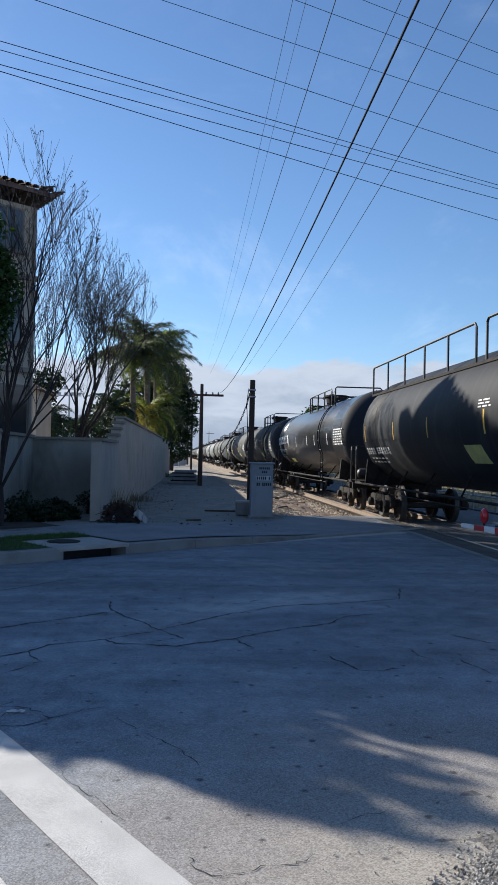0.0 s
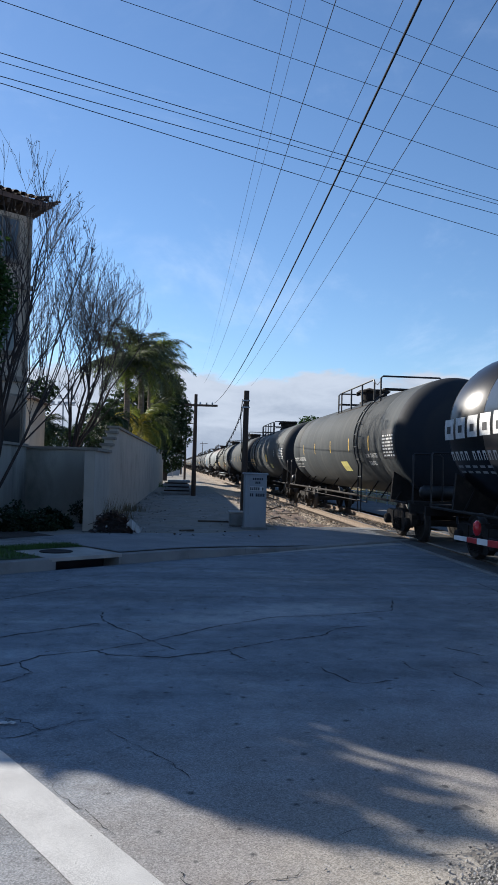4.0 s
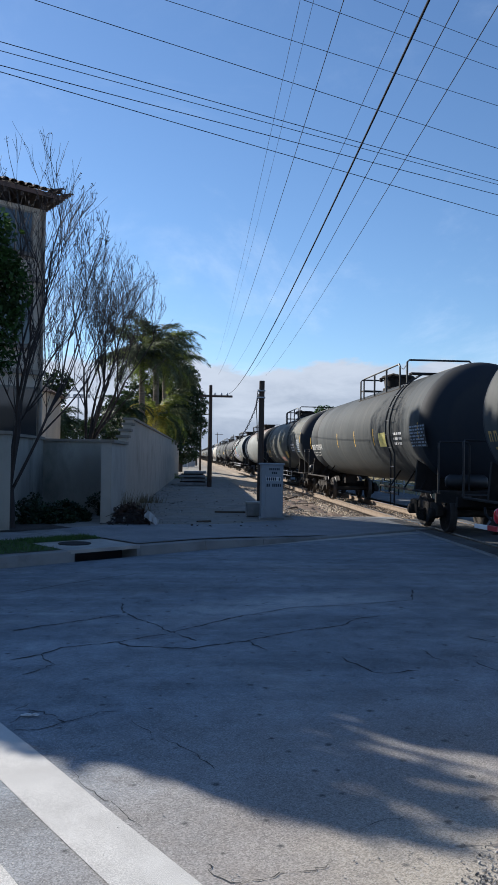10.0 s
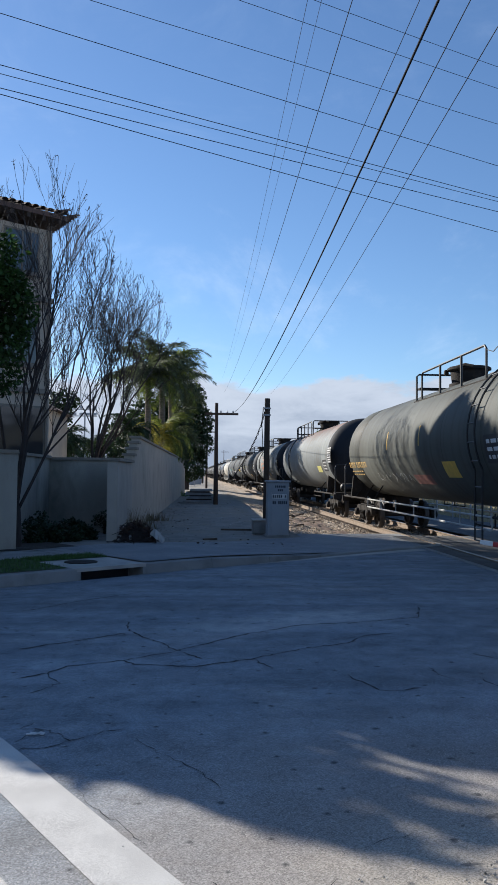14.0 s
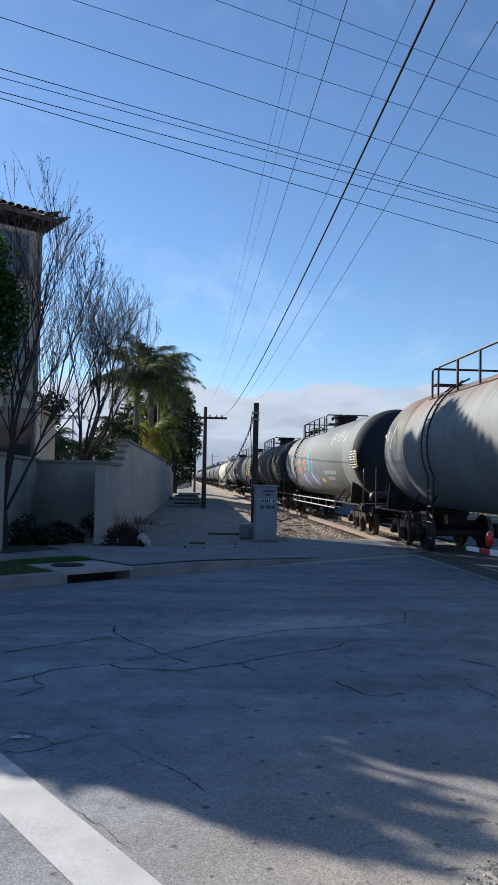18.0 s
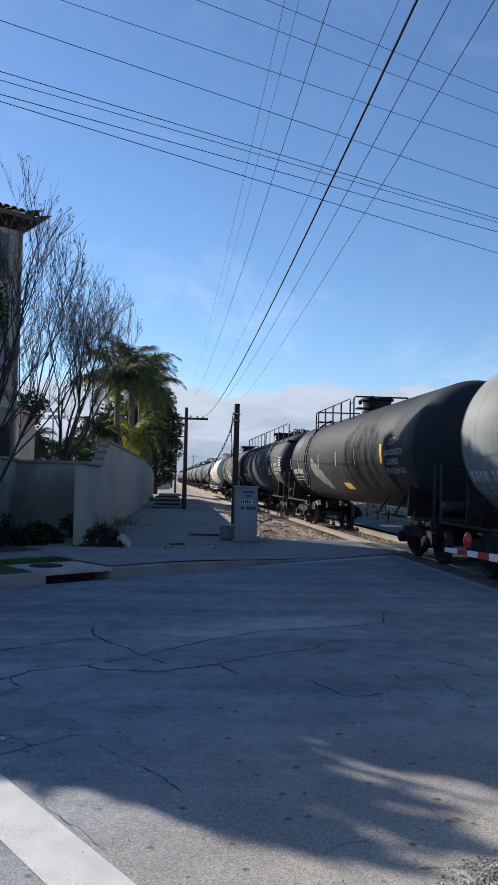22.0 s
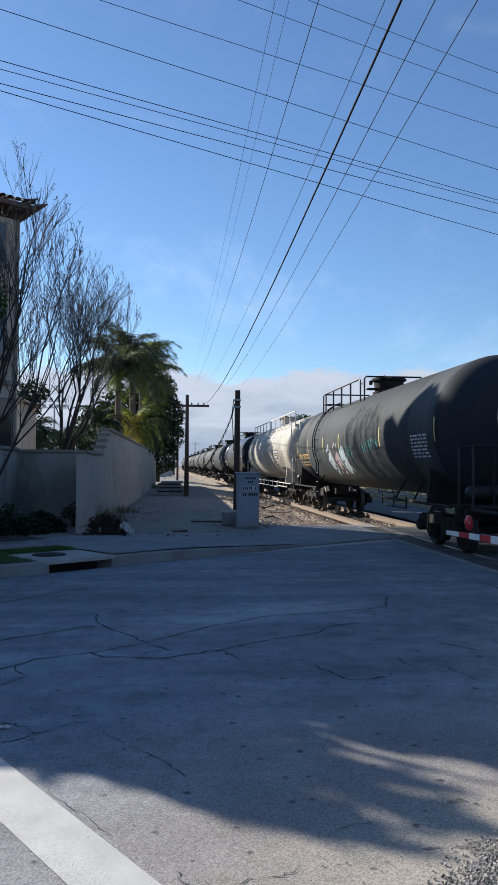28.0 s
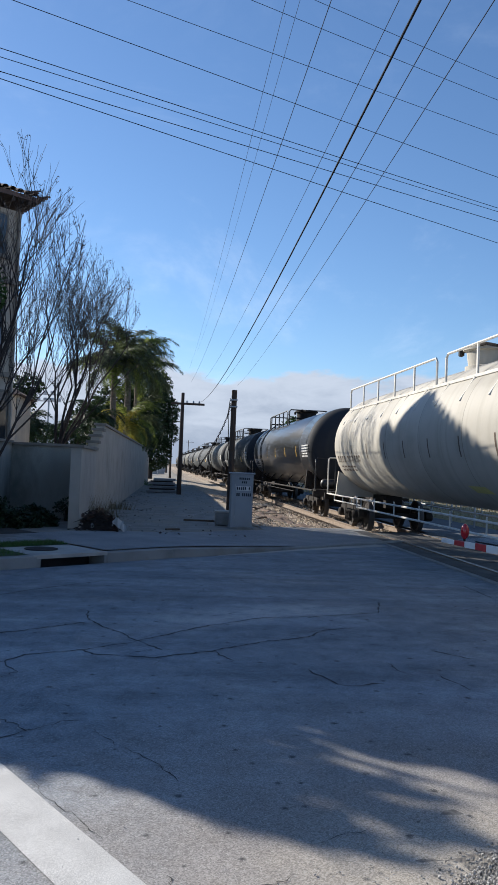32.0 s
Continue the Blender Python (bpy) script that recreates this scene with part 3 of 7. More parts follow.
def front_run(d0, d1, z, off, name, m=STUCCO, cap=True):
    a = Vector((X_C - 0.26, Y_C + 0.24, 0)) + NV * off
    p0, p1 = a + FW * d0, a + FW * d1
    q = [(p0.x, p0.y), (p1.x, p1.y), ((p1 + NV * 0.24).x, (p1 + NV * 0.24).y), ((p0 + NV * 0.24).x, (p0 + NV * 0.24).y)]
    part(name, Geo().prism(q, -0.2, z), m, wall)
    if cap:
        b0, b1 = p0 - NV * 0.05, p1 - NV * 0.05
        c0, c1 = p0 + NV * 0.29, p1 + NV * 0.29
        part("cap", Geo().prism([(b0.x, b0.y), (b1.x, b1.y), (c1.x, c1.y), (c0.x, c0.y)], z + 0.002, z + 0.075), WALL_CAP, wall)


front_run(2.76, 14.0, 2.12, -1.0, "front_panel", STUCCO_SHADE)
# planting recess between the long wall's end and the front wall
RX, RY = -4.07, 22.5
part("recess_panel", Geo().prism([(RX, RY), (wall_x(RY) - 0.24, RY), (wall_x(RY) - 0.24, RY + 0.22), (RX, RY + 0.22)], -0.2, 2.09), STUCCO_SHADE, wall)
part("cap", Geo().prism([(RX, RY - 0.06), (wall_x(RY) - 0.31, RY - 0.06), (wall_x(RY) - 0.31, RY + 0.28), (RX, RY + 0.28)], 2.092, 2.165), WALL_CAP, wall)
part("return_panel", Geo().prism([(RX - 0.22, 17.08), (RX, 17.08), (RX, RY + 0.22), (RX - 0.22, RY + 0.22)], -0.2, 2.13), STUCCO_SHADE, wall)
part("cap", Geo().prism([(RX - 0.28, 17.16), (RX + 0.06, 17.16), (RX + 0.06, RY - 0.07), (RX - 0.28, RY - 0.07)], 2.132, 2.205), WALL_CAP, wall)

# apartment building behind the wall
SIDE = Vector((-0.515, 0.857, 0))
OV, OS = 0.36, 0.5                   # how far the eaves stand out past the end and the front
E0 = Vector((-4.30, 26.22, 0))       # the eave's corner
house = thing("apartment_building", "three-storey beige stucco building with clay tile roof", "building")
h0 = E0 + FW * OV + SIDE * OS
h1, h2, h3 = h0 + FW * 10.5, h0 + FW * 10.5 + SIDE * 3.4, h0 + SIDE * 3.4
part("wall", Geo().prism([(p.x, p.y) for p in (h0, h1, h2, h3)][::-1], -0.2, 9.75), HOUSE_STUCCO, house)
EZ = 10.2
e1, e2, e3 = E0 + FW * 10.97, E0 + FW * 10.97 + SIDE * (3.4 + 2 * OS), E0 + SIDE * (3.4 + 2 * OS)
mid0 = E0 + FW * 2.6 + SIDE * 2.3 + Vector((0, 0, EZ + 0.72))
mid1 = e1 - FW * 2.6 + SIDE * 2.3 + Vector((0, 0, EZ + 0.72))
zz = Vector((0, 0, EZ))
roof = Geo().add([E0 + zz, e1 + zz, e2 + zz, e3 + zz, mid0, mid1, E0 + zz * 0.985, e1 + zz * 0.985, e2 + zz * 0.985, e3 + zz * 0.985],
                 [(0, 4, 5, 1), (1, 5, 2), (2, 5, 4, 3), (3, 4, 0), (0, 1, 7, 6), (1, 2, 8, 7), (2, 3, 9, 8), (3, 0, 6, 9)])
part("roof", roof, TILE, house, "brown clay tile roof")
lo = zz * 0.984
part("soffit", Geo().add([E0 + lo, e1 + lo, e2 + lo, e3 + lo], [(0, 1, 2, 3)]), TIMBER, house, "dark timber eave soffit")
# unseen block and stack behind the house, added to shade track and crossing
part("unseen_shade_block", Geo().prism([(-6.75, 29.25), (-6.3, 30.7), (-6.95, 33.4), (-9.5, 33.4), (-9.5, 28.6)], -0.2, 9.0), HOUSE_STUCCO, house)
part("unseen_shade_stack", Geo().prism([(-6.85, 29.85), (-5.9, 30.2), (-6.1, 30.95), (-7.05, 30.6)], 0, 10.9), HOUSE_STUCCO, house)

# ---------------------------------------------------------------- tank cars
RT, ZT, HALF = 1.52, 2.58, 8.72       # shell radius, its axis, half its length


def paint(name, c, c2=None, rough=0.45, dirt=(0.10, 0.09, 0.08), amount=(0.52, 0.85), coat=0.0, rust=None, spec=0.13):
    m = mat(name, c, c2 or tuple(v * 0.82 for v in c), rough=rough, scale=0.7, bump=0.06, bscale=14, c3=dirt, c3scale=0.7, c3at=amount, coat=coat, stretch=(1, 0.55, 1), spec=spec)
    N, K = m.node_tree.nodes, m.node_tree.links
    b = N["Principled BSDF"]
    # streaks that run down the shell, and rust along its crown where it has any
    co = N.new("ShaderNodeTexCoord")
    mp = N.new("ShaderNodeMapping"); mp.inputs["Scale"].default_value = (0.25, 5.0, 0.25)
    K.new(co.outputs["Object"], mp.inputs["Vector"])
    n = N.new("ShaderNodeTexNoise"); n.inputs["Scale"].default_value, n.inputs["Detail"].default_value = 1.0, 6.0
    K.new(mp.outputs[0], n.inputs["Vector"])
    mr = N.new("ShaderNodeMapRange"); mr.inputs["From Min"].default_value, mr.inputs["From Max"].default_value, mr.inputs["To Max"].default_value = 0.5, 0.75, 0.55
    K.new(n.outputs["Fac"], mr.inputs["Value"])
    mx = N.new("ShaderNodeMixRGB"); mx.inputs["Color2"].default_value = (*dirt, 1)
    K.new(mr.outputs[0], mx.inputs["Fac"]); K.new(b.inputs["Base Color"].links[0].from_socket, mx.inputs["Color1"])
    out = mx.outputs[0]
    if rust:
        sp = N.new("ShaderNodeSeparateXYZ"); K.new(co.outputs["Object"], sp.inputs[0])
        ad = N.new("ShaderNodeMath"); ad.operation = "MULTIPLY_ADD"; ad.inputs[1].default_value, ad.inputs[2].default_value = 1.6, -0.8
        K.new(n.outputs["Fac"], ad.inputs[0])
        sm = N.new("ShaderNodeMath"); sm.operation = "ADD"
        K.new(sp.outputs["Z"], sm.inputs[0]); K.new(ad.outputs[0], sm.inputs[1])
        m2 = N.new("ShaderNodeMapRange"); m2.inputs["From Min"].default_value, m2.inputs["From Max"].default_value, m2.inputs["To Max"].default_value = 0.75, 1.7, 0.8
        K.new(sm.outputs[0], m2.inputs["Value"])
        mx2 = N.new("ShaderNodeMixRGB"); mx2.inputs["Color2"].default_value = (*rust, 1)
        K.new(m2.outputs[0], mx2.inputs["Fac"]); K.new(out, mx2.inputs["Color1"])
        out = mx2.outputs[0]
    # rolled courses of plate, each of its own shade, with a narrow dark weld between them
    ys = N.new("ShaderNodeSeparateXYZ"); K.new(co.outputs["Object"], ys.inputs[0])
    course = N.new("ShaderNodeMath"); course.operation = "DIVIDE"; course.inputs[1].default_value = 2.45
    K.new(ys.outputs["Y"], course.inputs[0])
    whole = N.new("ShaderNodeMath"); whole.operation = "FLOOR"; K.new(course.outputs[0], whole.inputs[0])
    tone = N.new("ShaderNodeTexWhiteNoise"); tone.noise_dimensions = "1D"; K.new(whole.outputs[0], tone.inputs["W"])
    lift = N.new("ShaderNodeMapRange"); lift.inputs["To Min"].default_value, lift.inputs["To Max"].default_value = 0.86, 1.14
    K.new(tone.outputs["Value"], lift.inputs["Value"])
    rest = N.new("ShaderNodeMath"); rest.operation = "FRACT"; K.new(course.outputs[0], rest.inputs[0])
    weld = N.new("ShaderNodeMapRange")
    for k, v in (("From Min", 0.008), ("From Max", 0.014), ("To Min", 0.62), ("To Max", 1.0)):
        weld.inputs[k].default_value = v
    K.new(rest.outputs[0], weld.inputs["Value"])
    both = N.new("ShaderNodeMath"); both.operation = "MULTIPLY"; K.new(lift.outputs[0], both.inputs[0]); K.new(weld.outputs[0], both.inputs[1])
    hs = N.new("ShaderNodeHueSaturation"); K.new(both.outputs[0], hs.inputs["Value"]); K.new(out, hs.inputs["Color"])
    K.new(hs.outputs[0], b.inputs["Base Color"])
    return m


BLACK = paint("tank_black", (0.0235, 0.026, 0.0285), rough=0.6, dirt=(0.056, 0.057, 0.056))
GLOSS = paint("tank_gloss_black", (0.013, 0.013, 0.0145), rough=0.3, dirt=(0.024, 0.023, 0.022), coat=0.16, spec=0.3)
CHARCOAL = paint("tank_charcoal", (0.060, 0.068, 0.072), rough=0.7, dirt=(0.105, 0.107, 0.104))
GREY = paint("tank_grey", (0.088, 0.095, 0.094), rough=0.65, dirt=(0.05, 0.051, 0.05))
OLIVE = paint("tank_olive_grey", (0.118, 0.124, 0.110), rough=0.6, dirt=(0.055, 0.048, 0.036))
PALE = paint("tank_pale_grey", (0.25, 0.268, 0.265), rough=0.6, dirt=(0.17, 0.15, 0.12), rust=(0.26, 0.11, 0.05))
SILVER = paint("tank_silver_grey", (0.228, 0.25, 0.255), rough=0.6, dirt=(0.165, 0.155, 0.135))
CREAM = paint("tank_white", (0.53, 0.50, 0.43), rough=0.55, dirt=(0.33, 0.30, 0.24), amount=(0.52, 0.85))
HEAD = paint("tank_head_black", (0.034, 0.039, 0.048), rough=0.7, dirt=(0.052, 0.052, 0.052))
IRON = mat("running_gear", (0.022, 0.02, 0.019), (0.035, 0.03, 0.026), rough=0.8, metal=0.1, scale=4, bump=0.3, spec=0.2, c3=(0.07, 0.055, 0.042), c3scale=3, c3at=(0.55, 0.75))
WHEEL = mat("wheel_steel", (0.036, 0.031, 0.028), (0.055, 0.047, 0.041), rough=0.75, metal=0.2, scale=5, spec=0.25)
WHEEL_RIM = mat("wheel_rim", (0.07, 0.064, 0.06), rough=0.55, metal=0.3, scale=5)
BLACK_PIPE = mat("black_pipe", (0.02, 0.02, 0.021), rough=0.5)
WHITE_PIPE = mat("white_pipe", (0.66, 0.64, 0.58), (0.5, 0.48, 0.43), rough=0.6, scale=6)
GREY_PIPE = mat("grey_pipe", (0.32, 0.31, 0.29), rough=0.6)


def on_shell(y, s, r=RT + 0.004):
    """A place on the shell's near (-x) side: y along it, s metres of arc above the axis."""
    a = s / RT
    return Vector((-r * math.cos(a), y - 0.45, ZT + r * math.sin(a)))


def decal(geo, y0, y1, s0, s1, fn=on_shell, r=RT + 0.004, skew=0.0):
    geo.sheet(lambda a, b: fn(y0 + (y1 - y0) * (1 - a) + skew * b, s0 + (s1 - s0) * b, r), 1, max(1, int(abs(s1 - s0) / 0.12)))
    return geo


def ribbon(geo, pts, w, r=RT + 0.005):
    """A brushed stroke over the shell along (y, s) points."""
    k = len(pts)
    n = max(1, math.ceil(w / 0.1))
    vs = []
    for i, (y, s) in enumerate(pts):
        a, b = pts[max(i - 1, 0)], pts[min(i + 1, k - 1)]
        dy, ds = b[0] - a[0], b[1] - a[1]
        q = math.hypot(dy, ds) or 1
        ww = w * (0.6 + 0.4 * math.sin(math.pi * (i + 0.5) / k))
        vs += [on_shell(y - ds / q * ww * (0.5 - j / n), s + dy / q * ww * (0.5 - j / n), r) for j in range(n + 1)]
    m = n + 1
    geo.add(vs, [(m * i + j, m * i + j + 1, m * i + m + j + 1, m * i + m + j) for i in range(k - 1) for j in range(n)])


def letters(geo, y, s, n, h, w, rnd, gap=0.42, skip=()):
    """A row of n stencil bars of height h; the row starts at y and runs towards the front."""
    for i in range(n):
        if i in skip:
            continue
        y0 = y - i * w
        decal(geo, y0, y0 - w * (1 - gap), s, s + h)


# meshes that all cars share
head = [(max(0.02, RT * math.sin(a)), -HALF + 0.74 * (1 - math.cos(a))) for a in [i * math.pi / 22 for i in range(12)]]
prof = head + [(RT, -HALF + 0.77), (RT, -HALF + 2.4), (RT - 0.006, -HALF + 2.405), (RT, -HALF + 2.43), (RT, 0)]
prof = prof + [(r, -z) for r, z in prof[::-1][1:]]
AXIS_Y = Matrix(((1, 0, 0, 0), (0, 0, 1, 0), (0, -1, 0, 0), (0, 0, 0, 1)))
SHELL = Geo().lathe(prof, 56, Matrix.Translation((0, 0, 0)) @ AXIS_Y)
FRONT = 0.5                           # the tank reaches further towards its front end
SHELL.v = [(x, y - FRONT if y < -1 else y, z) for x, y, z in SHELL.v]


def shell_mesh(material):
    me = SHELL.mesh("shell", material, True, 60)
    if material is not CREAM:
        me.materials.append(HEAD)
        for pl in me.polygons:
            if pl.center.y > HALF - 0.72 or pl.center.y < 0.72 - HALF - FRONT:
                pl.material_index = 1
    return me


wheel_prof = [(0.08, -0.02), (0.36, 0.0), (0.40, -0.03), (0.435, -0.035), (0.455, -0.01), (0.457, 0.075), (0.485, 0.09), (0.485, 0.115), (0.40, 0.115), (0.37, 0.07), (0.16, 0.06), (0.14, 0.1), (0.08, 0.1)]
AX_OUT = Matrix(((0, 0, 1, 0), (1, 0, 0, 0), (0, 1, 0, 0), (0, 0, 0, 1)))


ws = Geo()
for sx in (-1, 1):
    ws.lathe(wheel_prof, 28, Matrix.Translation((sx * 0.79, 0, 0)) @ Matrix.Diagonal((-sx, 1, 1, 1)) @ AX_OUT)
ws.pipe([(-1.1, 0, 0), (1.1, 0, 0)], 0.085, 10)
for sx in (-1, 1):
    for i in range(3):
        a = i * 2.094
        ws.box((sx * 0.83, 0.26 * math.cos(a), 0.26 * math.sin(a)), (0.03, 0.06, 0.06))
WHEELSET = ws.mesh("wheelset", WHEEL, True)
WHEELSET.materials.append(WHEEL_RIM)
for pl in WHEELSET.polygons:
    if math.hypot(pl.center.y, pl.center.z) > 0.415:
        pl.material_index = 1


def side_frame_geo(sx):
    g = Geo()
    x = sx * 1.02
    out = [(-1.25, 0.42), (-1.25, 0.66), (-0.98, 0.72), (-0.45, 0.70), (-0.32, 0.78), (0.32, 0.78), (0.45, 0.70), (0.98, 0.72), (1.25, 0.66), (1.25, 0.42), (1.0, 0.36), (0.78, 0.42), (0.45, 0.2), (-0.45, 0.2), (-0.78, 0.42), (-1.0, 0.36)]
    m = Matrix(((0, 0, 1, 0), (1, 0, 0, 0), (0, 1, 0, 0), (0, 0, 0, 1)))
    g.prism([(a * 0.92, b) for a, b in out], x - 0.07, x + 0.07, m)
    for sy in (-1, 1):
        g.lathe([(0.13, -0.02), (0.13, 0.16), (0.09, 0.2)], 14, Matrix.Translation((x, sy * 0.89, 0.457)) @ Matrix.Diagonal((sx, 1, 1, 1)) @ AX_OUT)
        g.box((x + sx * 0.06, sy * 0.5, 0.5), (0.06, 0.07, 0.4))
    return g


FRAMES = [side_frame_geo(sx).mesh("side_frame", IRON) for sx in (-1, 1)]
SPRING = {sx: Geo().pipe([(sx * 1.13 + 0.05 * math.cos(k * 1.2), 0.05 * math.sin(k * 1.2), 0.24 + k * 0.008) for k in range(38)], 0.018, 4).mesh("spring", IRON) for sx in (-1, 1)}
BOLSTER = Geo().box((0, 0, 0.62), (2.2, 0.42, 0.26), ch=0.04).box((0, 0, 0.8), (0.5, 0.5, 0.2)).box((0, 0.72, 0.45), (1.5, 0.07, 0.1)).box((0, -0.72, 0.45), (1.5, 0.07, 0.1)).mesh("bolster", IRON)


def add_truck(car, y):
    tr = part("truck", BOLSTER, IRON, car, "three-piece freight truck", m=pose(0, y, 0))
    for f in FRAMES:
        part("side_frame", f, IRON, tr)
    for sx in (-1, 1):
        for dy in (-0.2, 0.0, 0.2):
            part("spring", SPRING[sx], IRON, tr, m=pose(0, dy, 0))
    sets = []
    for sy in (-1, 1):
        w = part("wheelset", WHEELSET, WHEEL, tr, "steel wheelset with worn bright treads", m=pose(0, sy * 0.89, 0.457))
        sets.append(w)
    return sets


def sill_geo(zs=0.98):
    """Side rail along the car's foot with end steps."""
    g = {}
    for sx in (-1, 1):
        k = Geo()
        k.pipe([(sx * 1.42, -9.3, zs), (sx * 1.42, 9.3, zs)], 0.032, 6)
        k.pipe([(sx * 1.42, -5.4, zs - 0.16), (sx * 1.42, 5.4, zs - 0.16)], 0.016, 5)
        for y in (-5.4, -2.7, 0.0, 2.7, 5.4):
            k.pipe([(sx * 1.42, y, zs - 0.18), (sx * 1.42, y, zs)], 0.016, 5)
        g[sx] = k
    return g


SILL = {sx: k.mesh("side_rail", IRON) for sx, k in sill_geo().items()}
SILL_SHORT = {}
for sx in (-1, 1):
    for e in (-1, 1):
        k = Geo()
        k.pipe([(sx * 1.42, e * 9.3, 0.98), (sx * 1.42, e * 4.4, 0.98)], 0.032, 6)
        k.pipe([(sx * 1.42, e * 6.4, 0.8), (sx * 1.42, e * 4.4, 0.8)], 0.018, 5)
        for y in (6.4, 5.4, 4.4):
            k.pipe([(sx * 1.42, e * y, 0.78), (sx * 1.42, e * y, 1.06)], 0.018, 5)
        SILL_SHORT[sx, e] = k.mesh("side_rail", IRON)
SILL_W = {}
for sx in (-1, 1):
    for e in (-1, 1):
        k = Geo()
        k.pipe([(sx * 1.42, e * 9.3, 0.97), (sx * 1.42, e * 4.9, 0.97)], 0.024, 6)
        k.pipe([(sx * 1.42, e * 8.2, 0.8), (sx * 1.42, e * 4.9, 0.8)], 0.02, 6)
        for y in (8.2, 7.1, 6.0, 4.9):
            k.pipe([(sx * 1.42, e * y, 0.76), (sx * 1.42, e * y, 1.0)], 0.018, 5)
        SILL_W[sx, e] = k.mesh("side_rail", WHITE_PIPE)
def mid_rail(material):
    """A light double rail between the trucks."""
    out = {}
    for sx in (-1, 1):
        k = Geo()
        for z in (0.98, 0.74):
            k.pipe([(sx * 1.44, -5.3, z), (sx * 1.44, 5.3, z)], 0.024, 6)
        for y in (-5.3, -3.5, -1.8, 0.0, 1.8, 3.5, 5.3):
            k.pipe([(sx * 1.44, y, 0.74), (sx * 1.44, y, 1.06)], 0.018, 5)
        out[sx] = k.mesh("side_rail", material)
    return out


MID_RAIL = {"w": mid_rail(WHITE_PIPE), "g": mid_rail(mat("light_grey_pipe", (0.45, 0.45, 0.43), (0.3, 0.3, 0.28), rough=0.6, scale=5))}
BRACE = {sx: Geo().pipe([(sx * 1.42, 0, 0.98), (sx * 0.98, 0.55, 1.42)], 0.022, 5).mesh("brace", IRON) for sx in (-1, 1)}
END_PLAT = Geo().box((0, 9.35, 1.0), (2.7, 0.62, 0.07)).box((0, 9.62, 0.88), (2.9, 0.1, 0.2)).mesh("end_platform", IRON)
STUB = Geo().box((0, 8.2, 0.86), (0.5, 3.4, 0.36)).box((0, 9.8, 0.84), (0.36, 0.4, 0.28)).mesh("draft_sill", IRON)
CRADLE = Geo().prism([(-1.45, 0.95), (1.45, 0.95), (1.38, 1.72), (1.2, 1.62), (0.9, 1.36), (0.45, 1.14), (0, 1.07), (-0.45, 1.14), (-0.9, 1.36), (-1.2, 1.62), (-1.38, 1.72)], 7.9, 8.0, Matrix(((1, 0, 0, 0), (0, 0, 1, 0), (0, 1, 0, 0), (0, 0, 0, 1)))).mesh("cradle", IRON)
CRADLE_W = CRADLE.copy()
CRADLE_W.materials[0] = CREAM
COUPLER = Geo().box((0, 9.98, 0.84), (0.2, 0.34, 0.24), ch=0.03).box((0.07, 10.08, 0.84), (0.16, 0.14, 0.28), ch=0.03).mesh("coupler", IRON)
HOSE = Geo().pipe([(0.35, 9.7, 0.78), (0.38, 9.85, 0.55), (0.3, 9.98, 0.42), (0.18, 10.04, 0.5)], 0.03, 6).mesh("brake_hose", BLACK_PIPE)
TANK_AIR = Geo().lathe([(0.02, -0.5), (0.12, -0.47), (0.17, -0.4), (0.17, 0.4), (0.12, 0.47), (0.02, 0.5)], 16, Matrix.Translation((-0.62, -9.28, 1.24)) @ Matrix.Rotation(radians(90), 4, "Y")).mesh("air_reservoir", BLACK_PIPE, True)


def grab(sx, y, pipe_mat):
    return Geo().pipe([(sx * 1.38, y, 1.0), (sx * 1.38, y, 2.0), (sx * 1.36, y + 0.06, 2.11), (sx * 1.3, y + 0.14, 2.15), (sx * 0.7, y + 0.14, 2.15), (sx * 0.62, y + 0.14, 2.07), (sx * 0.62, y + 0.14, 1.0)], 0.022, 6).mesh("grab_iron", pipe_mat)


def ladder_geo(sx, y, top=1.16):
    """Side ladder that follows the shell up to the walkway."""
    g = Geo()
    arc = []
    for i in range(15):
        a = -0.45 + (top + 0.45) * i / 14
        arc.append((a, RT + 0.1))
    low = [(sx * 1.46, 0.5), (sx * 1.46, 1.2)]
    pts = low + [(sx * r * math.cos(a), ZT + r * math.sin(a)) for a, r in arc]
    for dy in (-0.2, 0.2):
        g.pipe([(x, y + dy, z) for x, z in pts], 0.02, 5)
    d = 0.0
    last = pts[0]
    for p in pts[1:]:
        q = math.hypot(p[0] - last[0], p[1] - last[1])
        k = max(1, round(q / 0.32))
        for i in range(k):
            x, z = last[0] + (p[0] - last[0]) * i / k, last[1] + (p[1] - last[1]) * i / k
            d += q / k
            if d > 0.28:
                g.pipe([(x, y - 0.2, z), (x, y + 0.2, z)], 0.014, 5)
                d = 0.0
        last = p
    return g


PLAT_Z = 3.68


